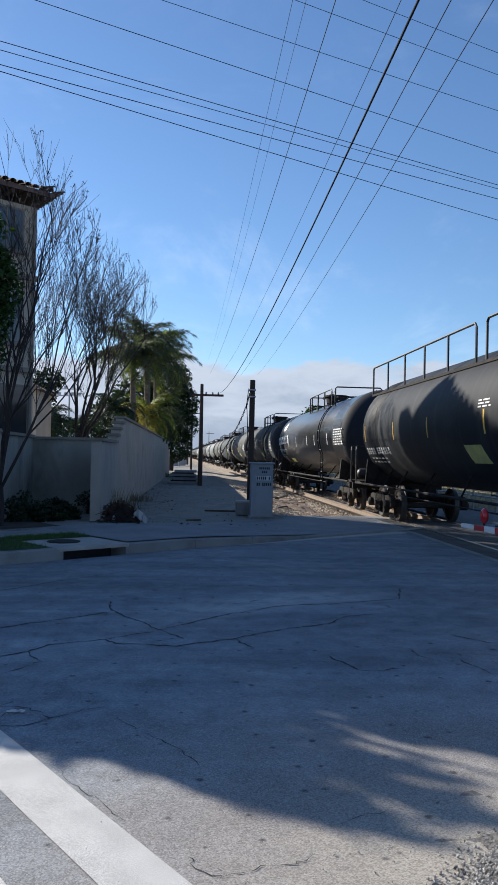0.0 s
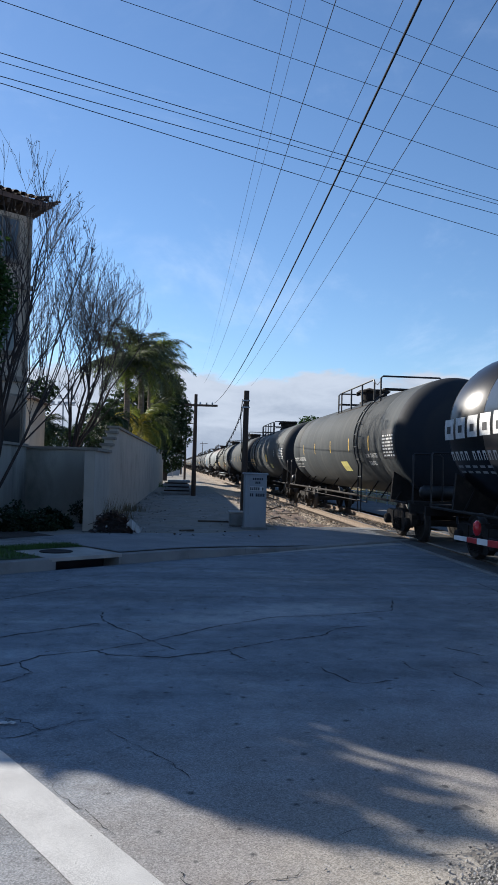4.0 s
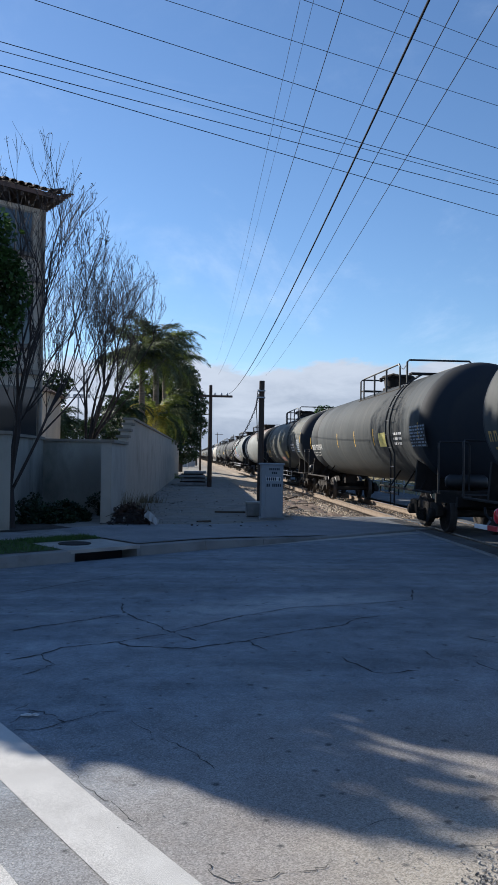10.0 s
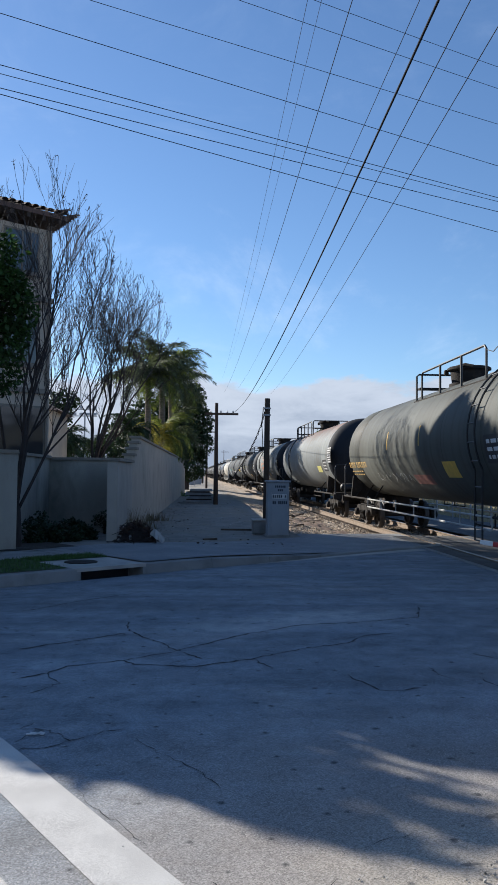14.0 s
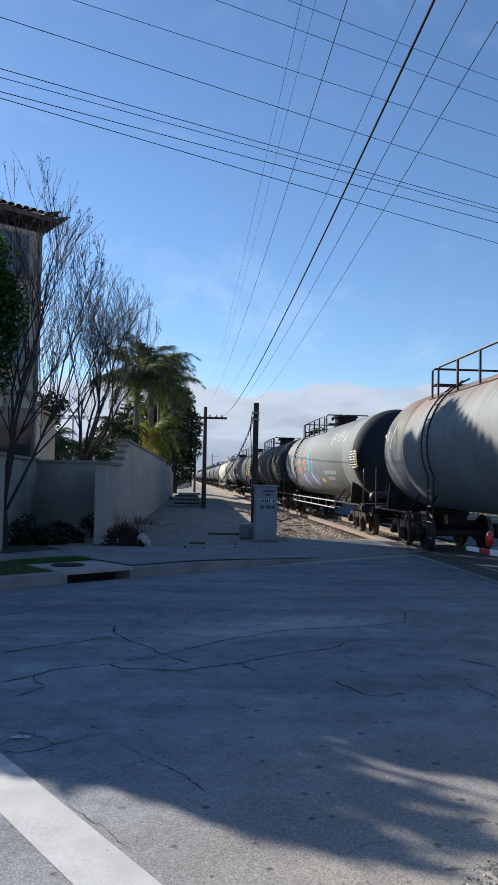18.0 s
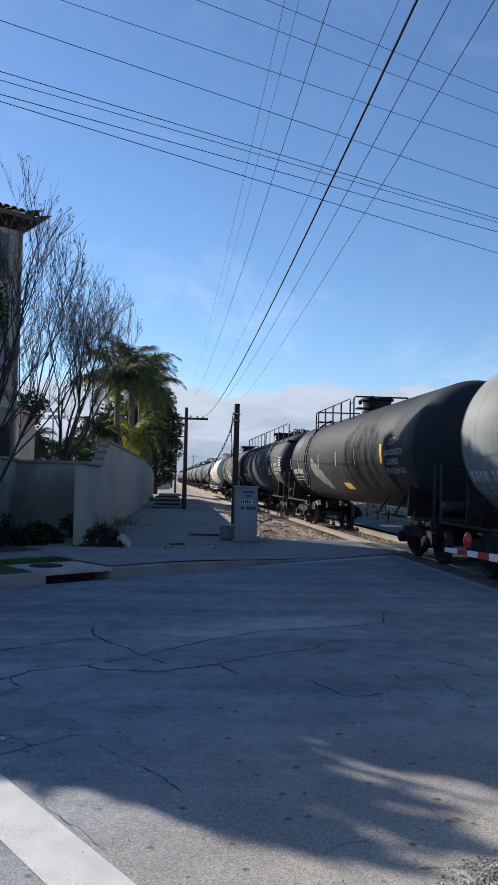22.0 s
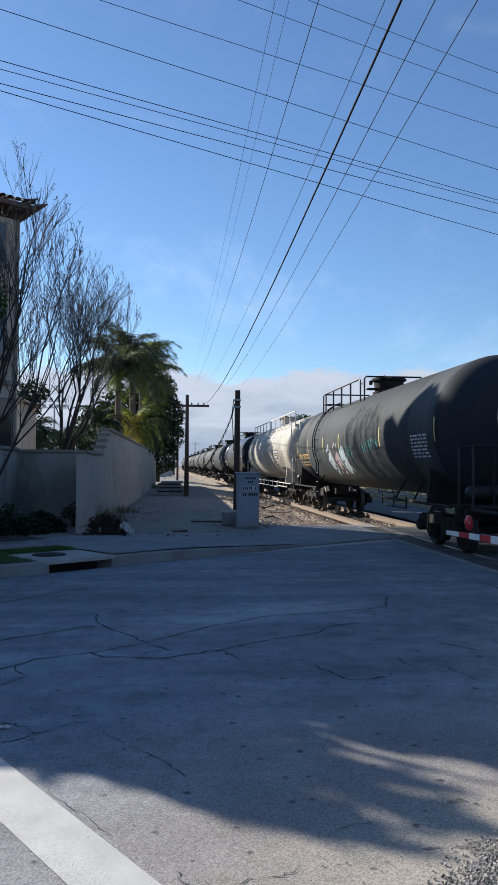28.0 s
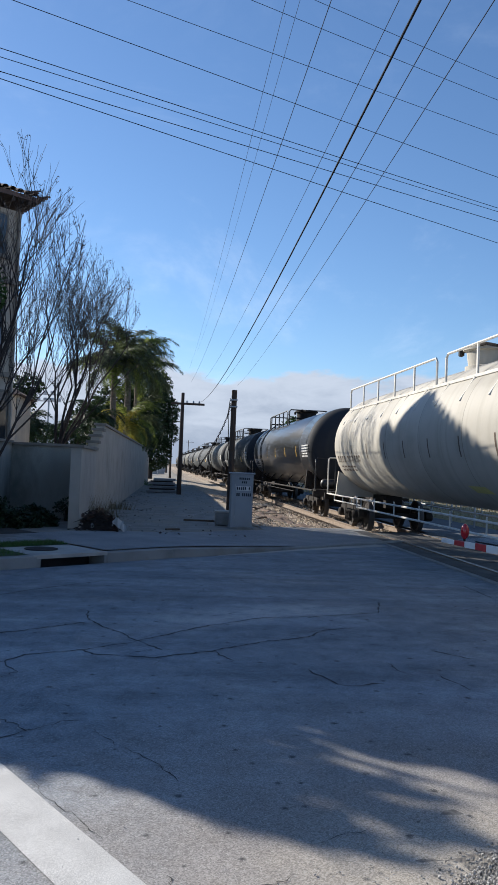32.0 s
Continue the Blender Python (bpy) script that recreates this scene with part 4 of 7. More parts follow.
def short_top(pm, y0, y1):
    """Walkway and railings round the hatch, from y0 at the rear to y1."""
    out = {"rails": []}
    yc, ln = (y0 + y1) / 2, y0 - y1
    w = Geo()
    for sx in (-1, 1):
        w.box((sx * 0.78, yc, PLAT_Z), (0.36, ln + 0.2, 0.06))
        w.box((sx * 0.96, yc, PLAT_Z + 0.05), (0.02, ln + 0.2, 0.1))
    w.box((0, y0 + 0.05, 4.13), (1.7, 0.3, 0.05)).box((0, y1 - 0.05, 4.13), (1.7, 0.3, 0.05))
    out["walkway"] = w.mesh("walkway", IRON)
    for sx in (-1, 1):
        g = Geo()
        x = sx * 0.92
        ya, yb = (y0 - 0.45, y1 + 0.5) if y0 > 4 else (y0 - 0.5, y1 + 0.75)
        g.pipe([(x, ya, PLAT_Z), (x, ya, 4.42), (x, ya - 0.1, 4.5), (x, yb + 0.1, 4.5), (x, yb, 4.42), (x, yb, PLAT_Z)], 0.027, 6)
        k = max(2, round((ya - yb) / 1.5))
        for i in range(1, k):
            yy = ya + (yb - ya) * i / k
            g.pipe([(x, yy, PLAT_Z), (x, yy, 4.5)], 0.03, 6)
        out["rails"].append(g.mesh("handrail", pm))
    for y in (y0, y1):
        e = Geo()
        e.pipe([(-0.92, y, PLAT_Z), (-0.92, y, 4.46), (-0.86, y, 4.52), (0.86, y, 4.52), (0.92, y, 4.46), (0.92, y, PLAT_Z)], 0.028, 6)
        out["rails"].append(e.mesh("handrail", pm))
    ch = Geo().pipe([(-0.92, yb, 4.4), (-0.92, (yb + y1) / 2, 4.3), (-0.92, y1, 4.4)], 0.01, 4)
    out["rails"].append(ch.mesh("safety_chain", pm))
    return out


def long_top(pm, z=3.66, h=0.84, y_a=9.0, y_b=-8.6, xr=1.1):
    """Full-length walkway along the shoulder, with railing."""
    out = {"rails": []}
    w = Geo()
    for sx in (-1, 1):
        w.box((sx * (xr - 0.13), (y_a + y_b) / 2, z), (0.32, y_a - y_b, 0.06))
    out["walkway"] = w.mesh("walkway", pm if pm is WHITE_PIPE else IRON)
    for sx in (-1, 1):
        for y0, y1 in ((y_a, 0.1), (-0.45, y_b)):
            g = Geo()
            x = sx * xr
            g.pipe([(x, y0, z), (x, y0, z + h - 0.08), (x, y0 - 0.08, z + h), (x, y1 + 0.08, z + h), (x, y1, z + h - 0.08), (x, y1, z)], 0.027, 6)
            k = int((y0 - y1) / 1.72)
            for i in range(1, k + 1):
                yy = y0 - i * (y0 - y1) / (k + 1)
                g.box((x, yy, z + h / 2), (0.035, 0.06, h))
            out["rails"].append(g.mesh("handrail", pm))
    return out


TOPS = {"rear": short_top(BLACK_PIPE, 5.75, -0.55), "front": short_top(BLACK_PIPE, 1.55, -4.4), "long": long_top(BLACK_PIPE, 3.66, 0.84, 8.5, -8.95), "white": long_top(WHITE_PIPE, 3.64, 0.62, 7.75, -8.7, 1.11)}
WALK_BRACE = Geo().pipe([(-1.12, 0, 3.62), (-1.42, 0, 3.15)], 0.02, 5).box((-1.14, 0, 3.5), (0.03, 0.06, 0.26)).mesh("bracket", WHITE_PIPE)
HATCH = {k: Geo().lathe([(0.5, 3.98), (0.5, 4.1), (0.43, 4.12), (0.47, 4.42), (0.55, 4.45), (0.55, 4.5), (0.5, 4.53), (0.05, 4.56)], 24, Matrix.Translation((0, 0.0, 0))).mesh("hatch", m_, True) for k, m_ in (("b", IRON), ("w", CREAM))}
HATCH_ARM = Geo().pipe([(-0.42, -0.25, 4.5), (-0.3, -0.55, 4.53), (-0.15, -0.77, 4.46)], 0.035, 6).mesh("hatch_arm", IRON)
HATCH_BOLT = Geo().box((-0.5, 0.3, 4.42), (0.1, 0.14, 0.14), ch=0.02).mesh("hatch_bolt", IRON)
LADDER = {sx: ladder_geo(sx, 0).mesh("ladder", BLACK_PIPE) for sx in (-1, 1)}
LADDER_END = Geo()
for dx in (-0.2, 0.2):
    LADDER_END.pipe([(-1.2 + dx, -9.3, 1.0), (-1.2 + dx, -9.3, 3.4), (-1.1 + dx, -8.6, 3.8)], 0.022, 5)
for i in range(8):
    LADDER_END.pipe([(-1.4, -9.3, 1.2 + i * 0.31), (-1.0, -9.3, 1.2 + i * 0.31)], 0.015, 5)
LADDER_END = LADDER_END.mesh("ladder", WHITE_PIPE)
GRABS = {k: [grab(sx, y, m_) for sx in (-1, 1) for y in (9.45, -9.6)] for k, m_ in (("b", BLACK_PIPE), ("w", WHITE_PIPE))}
ROT180 = Matrix.Rotation(math.pi, 4, "Z")


def tank_car(label, shell_me, top="rear", ladder_y=0.9, hatch="b", marks=None, white=False, full=False, light_rail=False, top_dy=0.0):
    car = thing("tank_car", label, "tank car", group="tank cars of the train")
    part("shell", shell_me, None, car, m=pose(0, 0, ZT))
    for r in (Matrix(), ROT180):
        for nm, me in (("draft_sill", STUB), ("cradle", CRADLE_W if white else CRADLE), ("coupler", COUPLER), ("brake_hose", HOSE), ("end_platform", END_PLAT)):
            part(nm, me, None, car, m=r)
    part("air_reservoir", TANK_AIR, None, car, "black air reservoir")
    pm = "w" if white else "b"
    for me in GRABS[pm]:
        part("grab_iron", me, None, car)
    for sx in (-1, 1):
        if white:
            for e in (-1, 1):
                part("side_rail", SILL_W[sx, e], None, car)
            part("side_rail", MID_RAIL["w"][sx], None, car)
        else:
            if light_rail:
                part("side_rail", MID_RAIL["g"][sx], None, car, "light grey side rail")
            for me in [SILL[sx]] if full else [SILL_SHORT[sx, -1], SILL_SHORT[sx, 1]]:
                part("side_rail", me, None, car)
            for y in (-8.3, -6.9, -5.5, 4.6, 6.0, 7.4) + ((-2.9, 0.0, 2.4) if full else ()):
                part("brace", BRACE[sx], None, car, m=pose(0, y, 0))
    if white:
        part("ladder", LADDER_END, None, car)
        for i in range(12):
            part("bracket", WALK_BRACE, None, car, m=pose(0, -7.4 + i * 1.34, 0))
    else:
        for sx in (-1, 1):
            part("ladder", LADDER[sx], None, car, m=pose(0, ladder_y, 0))
    t = TOPS[top]
    part("walkway", t["walkway"], None, car, m=pose(0, top_dy, 0))
    for me in t["rails"]:
        part("handrail", me, None, car, m=pose(0, top_dy, 0))
    part("hatch", HATCH[hatch], None, car, "domed manway housing", m=pose(0, top_dy, 0))
    part("hatch_arm", HATCH_ARM, None, car, m=pose(0, top_dy, 0))
    part("hatch_bolt", HATCH_BOLT, None, car, m=pose(0, top_dy, 0))
    sets = add_truck(car, 7.5) + add_truck(car, -7.5)
    if marks:
        marks(car)
    return car, sets


SPEED = 6.93
TRAIN = []                            # (car, wheelsets, y at the start)


def strips(car, m, ys, s0=-0.05, h=0.42, w=0.075):
    for y in ys:
        part("reflector_strip", decal(Geo(), y, y - w, s0, s0 + h), m, car)


REAR0 = [23.66, 43.41, 63.78, 84.12, 104.78, 125.19, 146.32, 166.97, 186.40, 206.94, 226.69, 246.60, 267.78]
LOOKS = [("black", BLACK, "long"), ("glossy black", GLOSS, "front"), ("charcoal grey", CHARCOAL, "front"), ("grey", GREY, "rear"), ("charcoal grey", CHARCOAL, "front"),
         ("olive grey", OLIVE, "front"), ("pale grey rusty", PALE, "rear"), ("silver grey", SILVER, "rear"), ("black", BLACK, "rear"), ("charcoal grey", CHARCOAL, "long"),
         ("dark grey", CHARCOAL, "rear"), ("cream white", CREAM, "white"), ("glossy black", GLOSS, "rear"), ("charcoal grey", CHARCOAL, "rear"), ("grey", GREY, "rear"),
         ("charcoal grey", CHARCOAL, "rear"), ("grey", GREY, "rear"), ("black", BLACK, "rear"), ("olive grey", OLIVE, "rear"), ("charcoal grey", CHARCOAL, "rear"),
         ("grey", GREY, "rear"), ("charcoal grey", CHARCOAL, "rear"), ("black", BLACK, "rear")]
SHELLS = {m_.name: shell_mesh(m_) for _, m_, _ in LOOKS}
for i, (word, m_, top) in enumerate(LOOKS):
    rear = REAR0[i] if i < len(REAR0) else REAR0[-1] + (i - 12) * 20.36
    car, sets = tank_car(f"{word} railway tank car rolling on steel rails", SHELLS[m_.name], top, -5.9 if i == 4 else {"rear": 4.15, "front": -4.65, "long": -5.4}.get(top, 0.0), "w" if top == "white" else "b", None, top == "white", i in (0, 1, 2, 12), i in (5, 7), {2: -0.4, 4: -0.9}.get(i, 0.0))
    TRAIN.append((car, sets, rear - 8.45))

# ---------------------------------------------------------------- street details


def crack_line(pts, w, seed):
    """A wandering sealed crack through a few places on the road."""
    rnd = random.Random(seed)
    fine = []
    for a, b in zip(pts, pts[1:]):
        k = max(3, int(math.dist(a, b) / 0.05))
        fine += [(a[0] + (b[0] - a[0]) * i / k + rnd.uniform(-1, 1) * 0.016 + 0.032 * noise.noise(Vector((a[0] + i * 0.17, a[1], seed))), a[1] + (b[1] - a[1]) * i / k + rnd.uniform(-1, 1) * 0.016 + 0.032 * noise.noise(Vector((a[0], a[1] + i * 0.17, seed + 9)))) for i in range(k)]
    fine.append(pts[-1])
    vs = []
    for i, p in enumerate(fine):
        a, b = fine[max(i - 1, 0)], fine[min(i + 1, len(fine) - 1)]
        d = (Vector(b) - Vector(a)).normalized()
        h = w * rnd.uniform(0.1, 1.1) / 2 * (0.3 if i in (0, len(fine) - 1) else 1)
        for sgn in (-1, 1):
            x, y = p[0] - sgn * d.y * h, p[1] + sgn * d.x * h
            q = Vector((x, y, 0))
            vs.append((x, y, road_z(q.dot(U), q.dot(NV)) + 0.0035))
    return Geo().add(vs, [(2 * i, 2 * i + 1, 2 * i + 3, 2 * i + 2) for i in range(len(fine) - 1)])


CRACKS_FAR = (
    ((-1.52, 7.00), (-1.30, 7.19), (-1.16, 7.44), (-0.66, 7.69), (-0.22, 8.03), (0.21, 8.48), (0.53, 8.81), (1.24, 9.35), (1.93, 9.54), (2.81, 9.86), (3.06, 10.67), (3.41, 10.78)),
    ((-0.80, 9.55), (-0.70, 8.98), (-0.39, 8.48), (-0.15, 8.08), (0.08, 7.69)),
    ((-1.78, 8.14), (-1.32, 8.47), (-0.75, 8.92)),
    ((-2.23, 10.16), (-1.65, 10.96), (-0.76, 11.93)),
    ((-0.66, 7.69), (-0.56, 7.51), (0.01, 7.40), (0.56, 7.69), (1.08, 8.11), (1.62, 8.39), (1.91, 8.77), (2.26, 8.90)),
    ((0.56, 7.69), (0.73, 7.31)),
    ((2.77, 7.84), (3.08, 7.50)),
    ((4.94, 12.39), (4.91, 11.22)),
)
CRACKS_NEAR = (
    ((-1.39, 6.41), (-1.22, 6.64), (-1.13, 6.83), (-1.30, 7.19)),
    ((-1.15, 5.34), (-1.07, 5.62), (-0.96, 5.54), (-0.81, 5.33)),
    ((-1.12, 5.18), (-0.95, 5.20), (-0.79, 5.33), (-0.60, 5.52), (-0.46, 5.56)),
    ((-0.39, 5.36), (-0.22, 5.11), (-0.06, 4.89), (0.07, 4.70), (0.15, 4.52)),
    ((1.37, 7.08), (1.40, 6.92), (1.47, 6.77), (1.54, 6.54), (1.70, 6.54), (1.93, 6.61)),
    ((2.19, 7.35), (2.21, 7.00), (2.30, 6.88)),
    ((2.53, 6.92), (2.63, 6.43)),
    ((-0.63, 4.51), (-0.53, 4.29), (-0.40, 4.12), (-0.31, 3.96), (-0.22, 3.85)),
    ((0.77, 3.77), (0.91, 3.86), (1.09, 3.94)),
    ((0.07, 3.52), (0.08, 3.44), (0.15, 3.36), (0.21, 3.34), (0.31, 3.39), (0.40, 3.42), (0.52, 3.43), (0.58, 3.47), (0.64, 3.51)),
)
for i, c in enumerate(CRACKS_FAR):
    part("crack", crack_line(c, 0.026, i), SEALANT, road, "dark open crack" if i == 0 else "")
for i, c in enumerate(CRACKS_NEAR):
    part("crack", crack_line(c, (0.02, 0.016, 0.012, 0.011, 0.022, 0.018, 0.018, 0.006, 0.005, 0.006)[i], 20 + i), SEALANT, road)
# short hairline cracks branching over the worn part of the street
for i in range(26):
    r_ = random.Random(100 + i)
    u0, n0 = r_.uniform(2, 12), r_.uniform(4.5, 10.8)
    a, k = r_.uniform(0, 3), r_.uniform(0.15, 0.5)
    c = [st(u0 + math.cos(a) * k * j + r_.uniform(-.1, .1), n0 + math.sin(a) * k * j * 0.5) for j in range(3)]
    if min(p.y for p in c) > 5.2:
        part("crack", crack_line([(p.x, p.y) for p in c], 0.008, 50 + i), SEALANT, road)

# crosswalk bars: 0.30 m of white paint
BAR = Vector((0.538, -0.843, 0))
BN = Vector((0.843, 0.538, 0))
for i, n0 in enumerate((1.522, 0.905, 0.295)):
    def bar(a, b, n0=n0):
        p = BAR * (-8.6 + 9.6 * a) + BN * (n0 + 0.315 * b)
        return (p.x, p.y, road_z(p.dot(U), p.dot(NV)) + 0.006)
    part("crosswalk_bar", Geo().sheet(bar, 60, 3), LINE_PAINT, road, "white painted crosswalk bar")

# ground in front of the ballast, level with the rails
def apron(a, b):
    x = 2.9 + 3.28 * a
    y0 = (VERGE_N + 0.616 * x) / 0.788
    y1 = 22.75 + 0.32 * max(0.0, x - 3.2)
    y = y0 + (y1 - y0) * b
    return (x, y, rise(x * 0.788 + y * 0.616) * (1 - a) - 0.02 * a + 0.012 * (1 - a) + 0.004)


solo("apron", Geo().sheet(apron, 16, 20), PAVE, "worn asphalt apron in front of the ballast", "pavement", kind="structure", smooth=True)

PANEL_RUBBER = mat("panel_rubber", (0.10, 0.098, 0.095), (0.06, 0.06, 0.06), rough=0.9, scale=3, bump=0.4, bscale=30, c3=(0.2, 0.19, 0.17), c3scale=1.5, c3at=(0.5, 0.75))
cross = thing("level_crossing", "worn dark crossing panels with pale edges between the rails", "level crossing", kind="structure")
PANEL = {w: Geo().box((0, 0, 0), (w, 2.38, 0.2), ch=0.012).mesh("panel", PANEL_RUBBER) for w in (0.44, 1.2)}
EDGE = Geo().box((0, 0, 0), (0.1, 2.38, 0.2), ch=0.012).mesh("edge_strip", CONCRETE)
for i in range(11):
    y = -2.4 + i * 2.4
    for x, w in ((TRACK_X - GAUGE - 0.31, 0.44), (TRACK_X, 1.2), (TRACK_X + GAUGE + 0.31, 0.44)):
        part("panel", PANEL[w], CONCRETE_PALE, cross, m=pose(x, y, -0.104 + random.uniform(-0.006, 0.004), 0, random.uniform(-0.3, 0.3), 0))
    for x, me in ((TRACK_X - GAUGE - 0.62, EDGE), (TRACK_X - 0.66, EDGE)):
        part("edge_strip", me, None, cross, m=pose(x, y, -0.1 + random.uniform(-0.004, 0.004)))

# storm drain: slab, opening, manhole cover
drain = thing("storm_drain", "concrete storm drain slab with round iron cover in the kerb", "storm drain", kind="structure")
z_ = rise(0)
a0, a1 = 6.72, 7.96
part("slab", Geo().prism([(p.x, p.y) for p in (st(a0 - 0.12, KERB + 0.02), st(a1 + 0.06, KERB + 0.02), st(a1 + 0.06, KERB + 1.28), st(a0 - 0.12, KERB + 1.28))], z_ - 0.055, z_ + 0.004), CONCRETE_PALE, drain)
# back and floor of the inlet coloured near black to stand for its shade
part("inlet", Geo().prism([(p.x, p.y) for p in (st(a0, KERB + 0.5), st(a1, KERB + 0.5), st(a1, KERB + 0.58), st(a0, KERB + 0.58))], -0.3, z_ - 0.055), INK_AND_DARK, drain, "drain opening coloured dark for the shade inside")
part("inlet_floor", Geo().prism([(p.x, p.y) for p in (st(a0, KERB - 0.02), st(a1, KERB - 0.02), st(a1, KERB + 0.5), st(a0, KERB + 0.5))], -0.3, -0.16), INK_AND_DARK, drain)
for u in (a0 - 0.06, a1 + 0.06):
    p = st(u, KERB + 0.27)
    part("cheek", Geo().box((p.x, p.y, 0.0), (0.12, 0.5, 0.28), rz=STREET_RZ), CONCRETE, drain)
p = st(7.18, KERB + 0.82)
part("cover", Geo().lathe([(0.29, 0), (0.29, 0.012), (0.27, 0.018), (0.02, 0.018)], 32, pose(p.x, p.y, z_ + 0.004)), IRON, drain, "round iron cover")

# lawn strip and footway
def flat(u0, u1, n0, n1, dz, k=20):
    return Geo().sheet(lambda a, b: st(u0 + (u1 - u0) * a, n0 + (n1 - n0) * b, rise(u0 + (u1 - u0) * a) + dz), k, 3)


lawn = thing("lawn_strip", "short green lawn strip behind the kerb", "lawn", kind="structure")
part("soil", flat(-34, 6.58, KERB + 0.18, KERB + 1.98, 0.008), LAWN, lawn)
part("soil", flat(6.58, 8.04, KERB + 1.3, KERB + 1.98, 0.008), LAWN, lawn)
rnd = random.Random(9)
g = Geo()
for _ in range(11000):
    if rnd.random() < 0.8:
        u, n = rnd.uniform(-1.5, 6.56), rnd.uniform(KERB + 0.2, KERB + 1.96)
    else:
        u, n = rnd.uniform(6.6, 8.03), rnd.uniform(KERB + 1.32, KERB + 1.96)
    p = st(u, n, rise(u) + 0.006)
    a, h = rnd.uniform(0, 6.3), rnd.uniform(0.03, 0.07)
    dx, dy = math.cos(a) * 0.006, math.sin(a) * 0.006
    q = p + Vector((rnd.uniform(-.03, .03), rnd.uniform(-.03, .03), h))
    g.add([p + Vector((dx, dy, 0)), p - Vector((dx, dy, 0)), q], [(0, 1, 2)])
part("grass_blades", g, GRASS, lawn, kind="stuff")
walkway = thing("footway", "grey concrete footway slabs beside the lawn strip", "footway", kind="structure")
for i in range(26):
    u0 = 9.0 - (i + 1) * 1.5
    z0 = rise(u0)
    part("slab", Geo().prism([(q.x, q.y) for q in (st(u0 + 0.006, KERB + 2.0), st(u0 + 1.494, KERB + 2.0), st(u0 + 1.494, KERB + 3.3), st(u0 + 0.006, KERB + 3.35))], z0 - 0.08, z0 + 0.012 + random.uniform(-.003, .003)), CONCRETE, walkway)
part("planter_soil", flat(-34, 8.6, KERB + 3.37, KERB + 5.0, 0.02), SOIL, walkway, "dark planting bed at the wall's foot")

# gravel heap at the street's edge
def heap_z(x, y):
    d = ((x - 2.4) / 1.42) ** 2 + ((y - 2.7) / 1.18) ** 2
    return 0.2 * max(0.0, 1 - d) + 0.03 * noise.noise(Vector((x * 4, y * 4, 1)))


GRAVEL_BED = mat("gravel_fines", (0.24, 0.225, 0.2), (0.14, 0.13, 0.118), rough=1.0, scale=30, bump=0.8, bscale=90)
heap = thing("gravel_heap", "low heap of loose grey gravel on the street's edge", "gravel", kind="structure")
part("heap_core", Geo().sheet(lambda a, b: (0.7 + 3.4 * a, 1.2 + 3.1 * b, heap_z(0.7 + 3.4 * a, 1.2 + 3.1 * b) - 0.045), 36, 32), GRAVEL_BED, heap, smooth=True)


def in_heap(r_):
    while True:
        x, y = r_.uniform(0.6, 4.1), r_.uniform(1.3, 4.2)
        d = ((x - 2.4) / 1.42) ** 2 + ((y - 2.7) / 1.18) ** 2
        if d < 0.9 + 0.3 * r_.random() ** 5:
            return (x, y, max(heap_z(x, y) - 0.04, road_z(*(Vector((x, y, 0)).dot(U), Vector((x, y, 0)).dot(NV)))) + 0.006)


part("gravel_stones", rock_field(30000, in_heap, (0.0035, 0.011), 8), GRAVEL, heap, kind="stuff")


def scatter(r_):
    a = r_.random() ** 2
    x, y = 2.0 + r_.gauss(0, 1.1), 3.7 + abs(r_.gauss(0, 0.5)) - 0.5
    p = Vector((x, y, 0))
    return (x, y, road_z(p.dot(U), p.dot(NV)) + 0.006)


solo("grit", rock_field(420, scatter, (0.0025, 0.006), 12), GRAVEL, "scattered grit and crumbs of asphalt on the street", "gravel", kind="stuff")
p = st(3.5, 3.5)
g = Geo()
for i in range(5):
    g.box((-1.10 + 0.022 * i, 5.46 + 0.02 * (i % 2), -0.006), (0.04, 0.02, 0.005), rz=20 * i)
solo("litter", g, PLASTIC, "torn white paper scrap lying on the asphalt", "litter")

# ---------------------------------------------------------------- cabinet, posts, poles
CX, CY = 2.285, 21.9
cab = thing("signal_cabinet", "grey metal signal cabinet with stencilled door on the verge", "cabinet", at=(CX, CY, 0.05))
part("body", Geo().box((0, 0, 0.74), (0.60, 0.5, 1.48), ch=0.012), CABINET, cab)
part("roof_lid", Geo().box((0, 0, 1.5), (0.68, 0.58, 0.05), ch=0.012), CABINET, cab)
part("door", Geo().box((0.045, -0.258, 0.72), (0.47, 0.014, 1.36), ch=0.004), CABINET, cab)
part("plinth", Geo().box((0, 0, -0.02), (0.68, 0.58, 0.1), ch=0.01), CONCRETE, cab)
for z in (0.3, 1.15):
    part("hinge", Geo().pipe([(-0.2, -0.268, z - 0.05), (-0.2, -0.268, z + 0.05)], 0.012, 6), STEEL, cab)
part("handle", Geo().box((0.25, -0.275, 0.75), (0.02, 0.02, 0.16), ch=0.004), STEEL, cab)
def bars(cx, z, n, h, w, parent, m=INK_AND_DARK, gap=0.28, hide=()):
    for i in range(n):
        if i not in hide:
            part("stencil_bar", Geo().box((cx - n * w / 2 + (i + 0.5) * w, -0.2675, z), (w * (1 - gap), 0.004, h)), m, parent)
bars(0.05, 1.36, 6, 0.06, 0.05, cab)
bars(0.05, 1.26, 3, 0.06, 0.05, cab)
part("number_plate", Geo().box((0.03, -0.268, 1.09), (0.40, 0.004, 0.12)), WHITE_INK, cab, "pale plate with unreadable figures")
for i in range(7):
    if i != 5:
        part("stencil_bar", Geo().box((0.03 - 0.17 + i * 0.055, -0.2725, 1.09), (0.036, 0.004, 0.085)), INK_AND_DARK, cab)
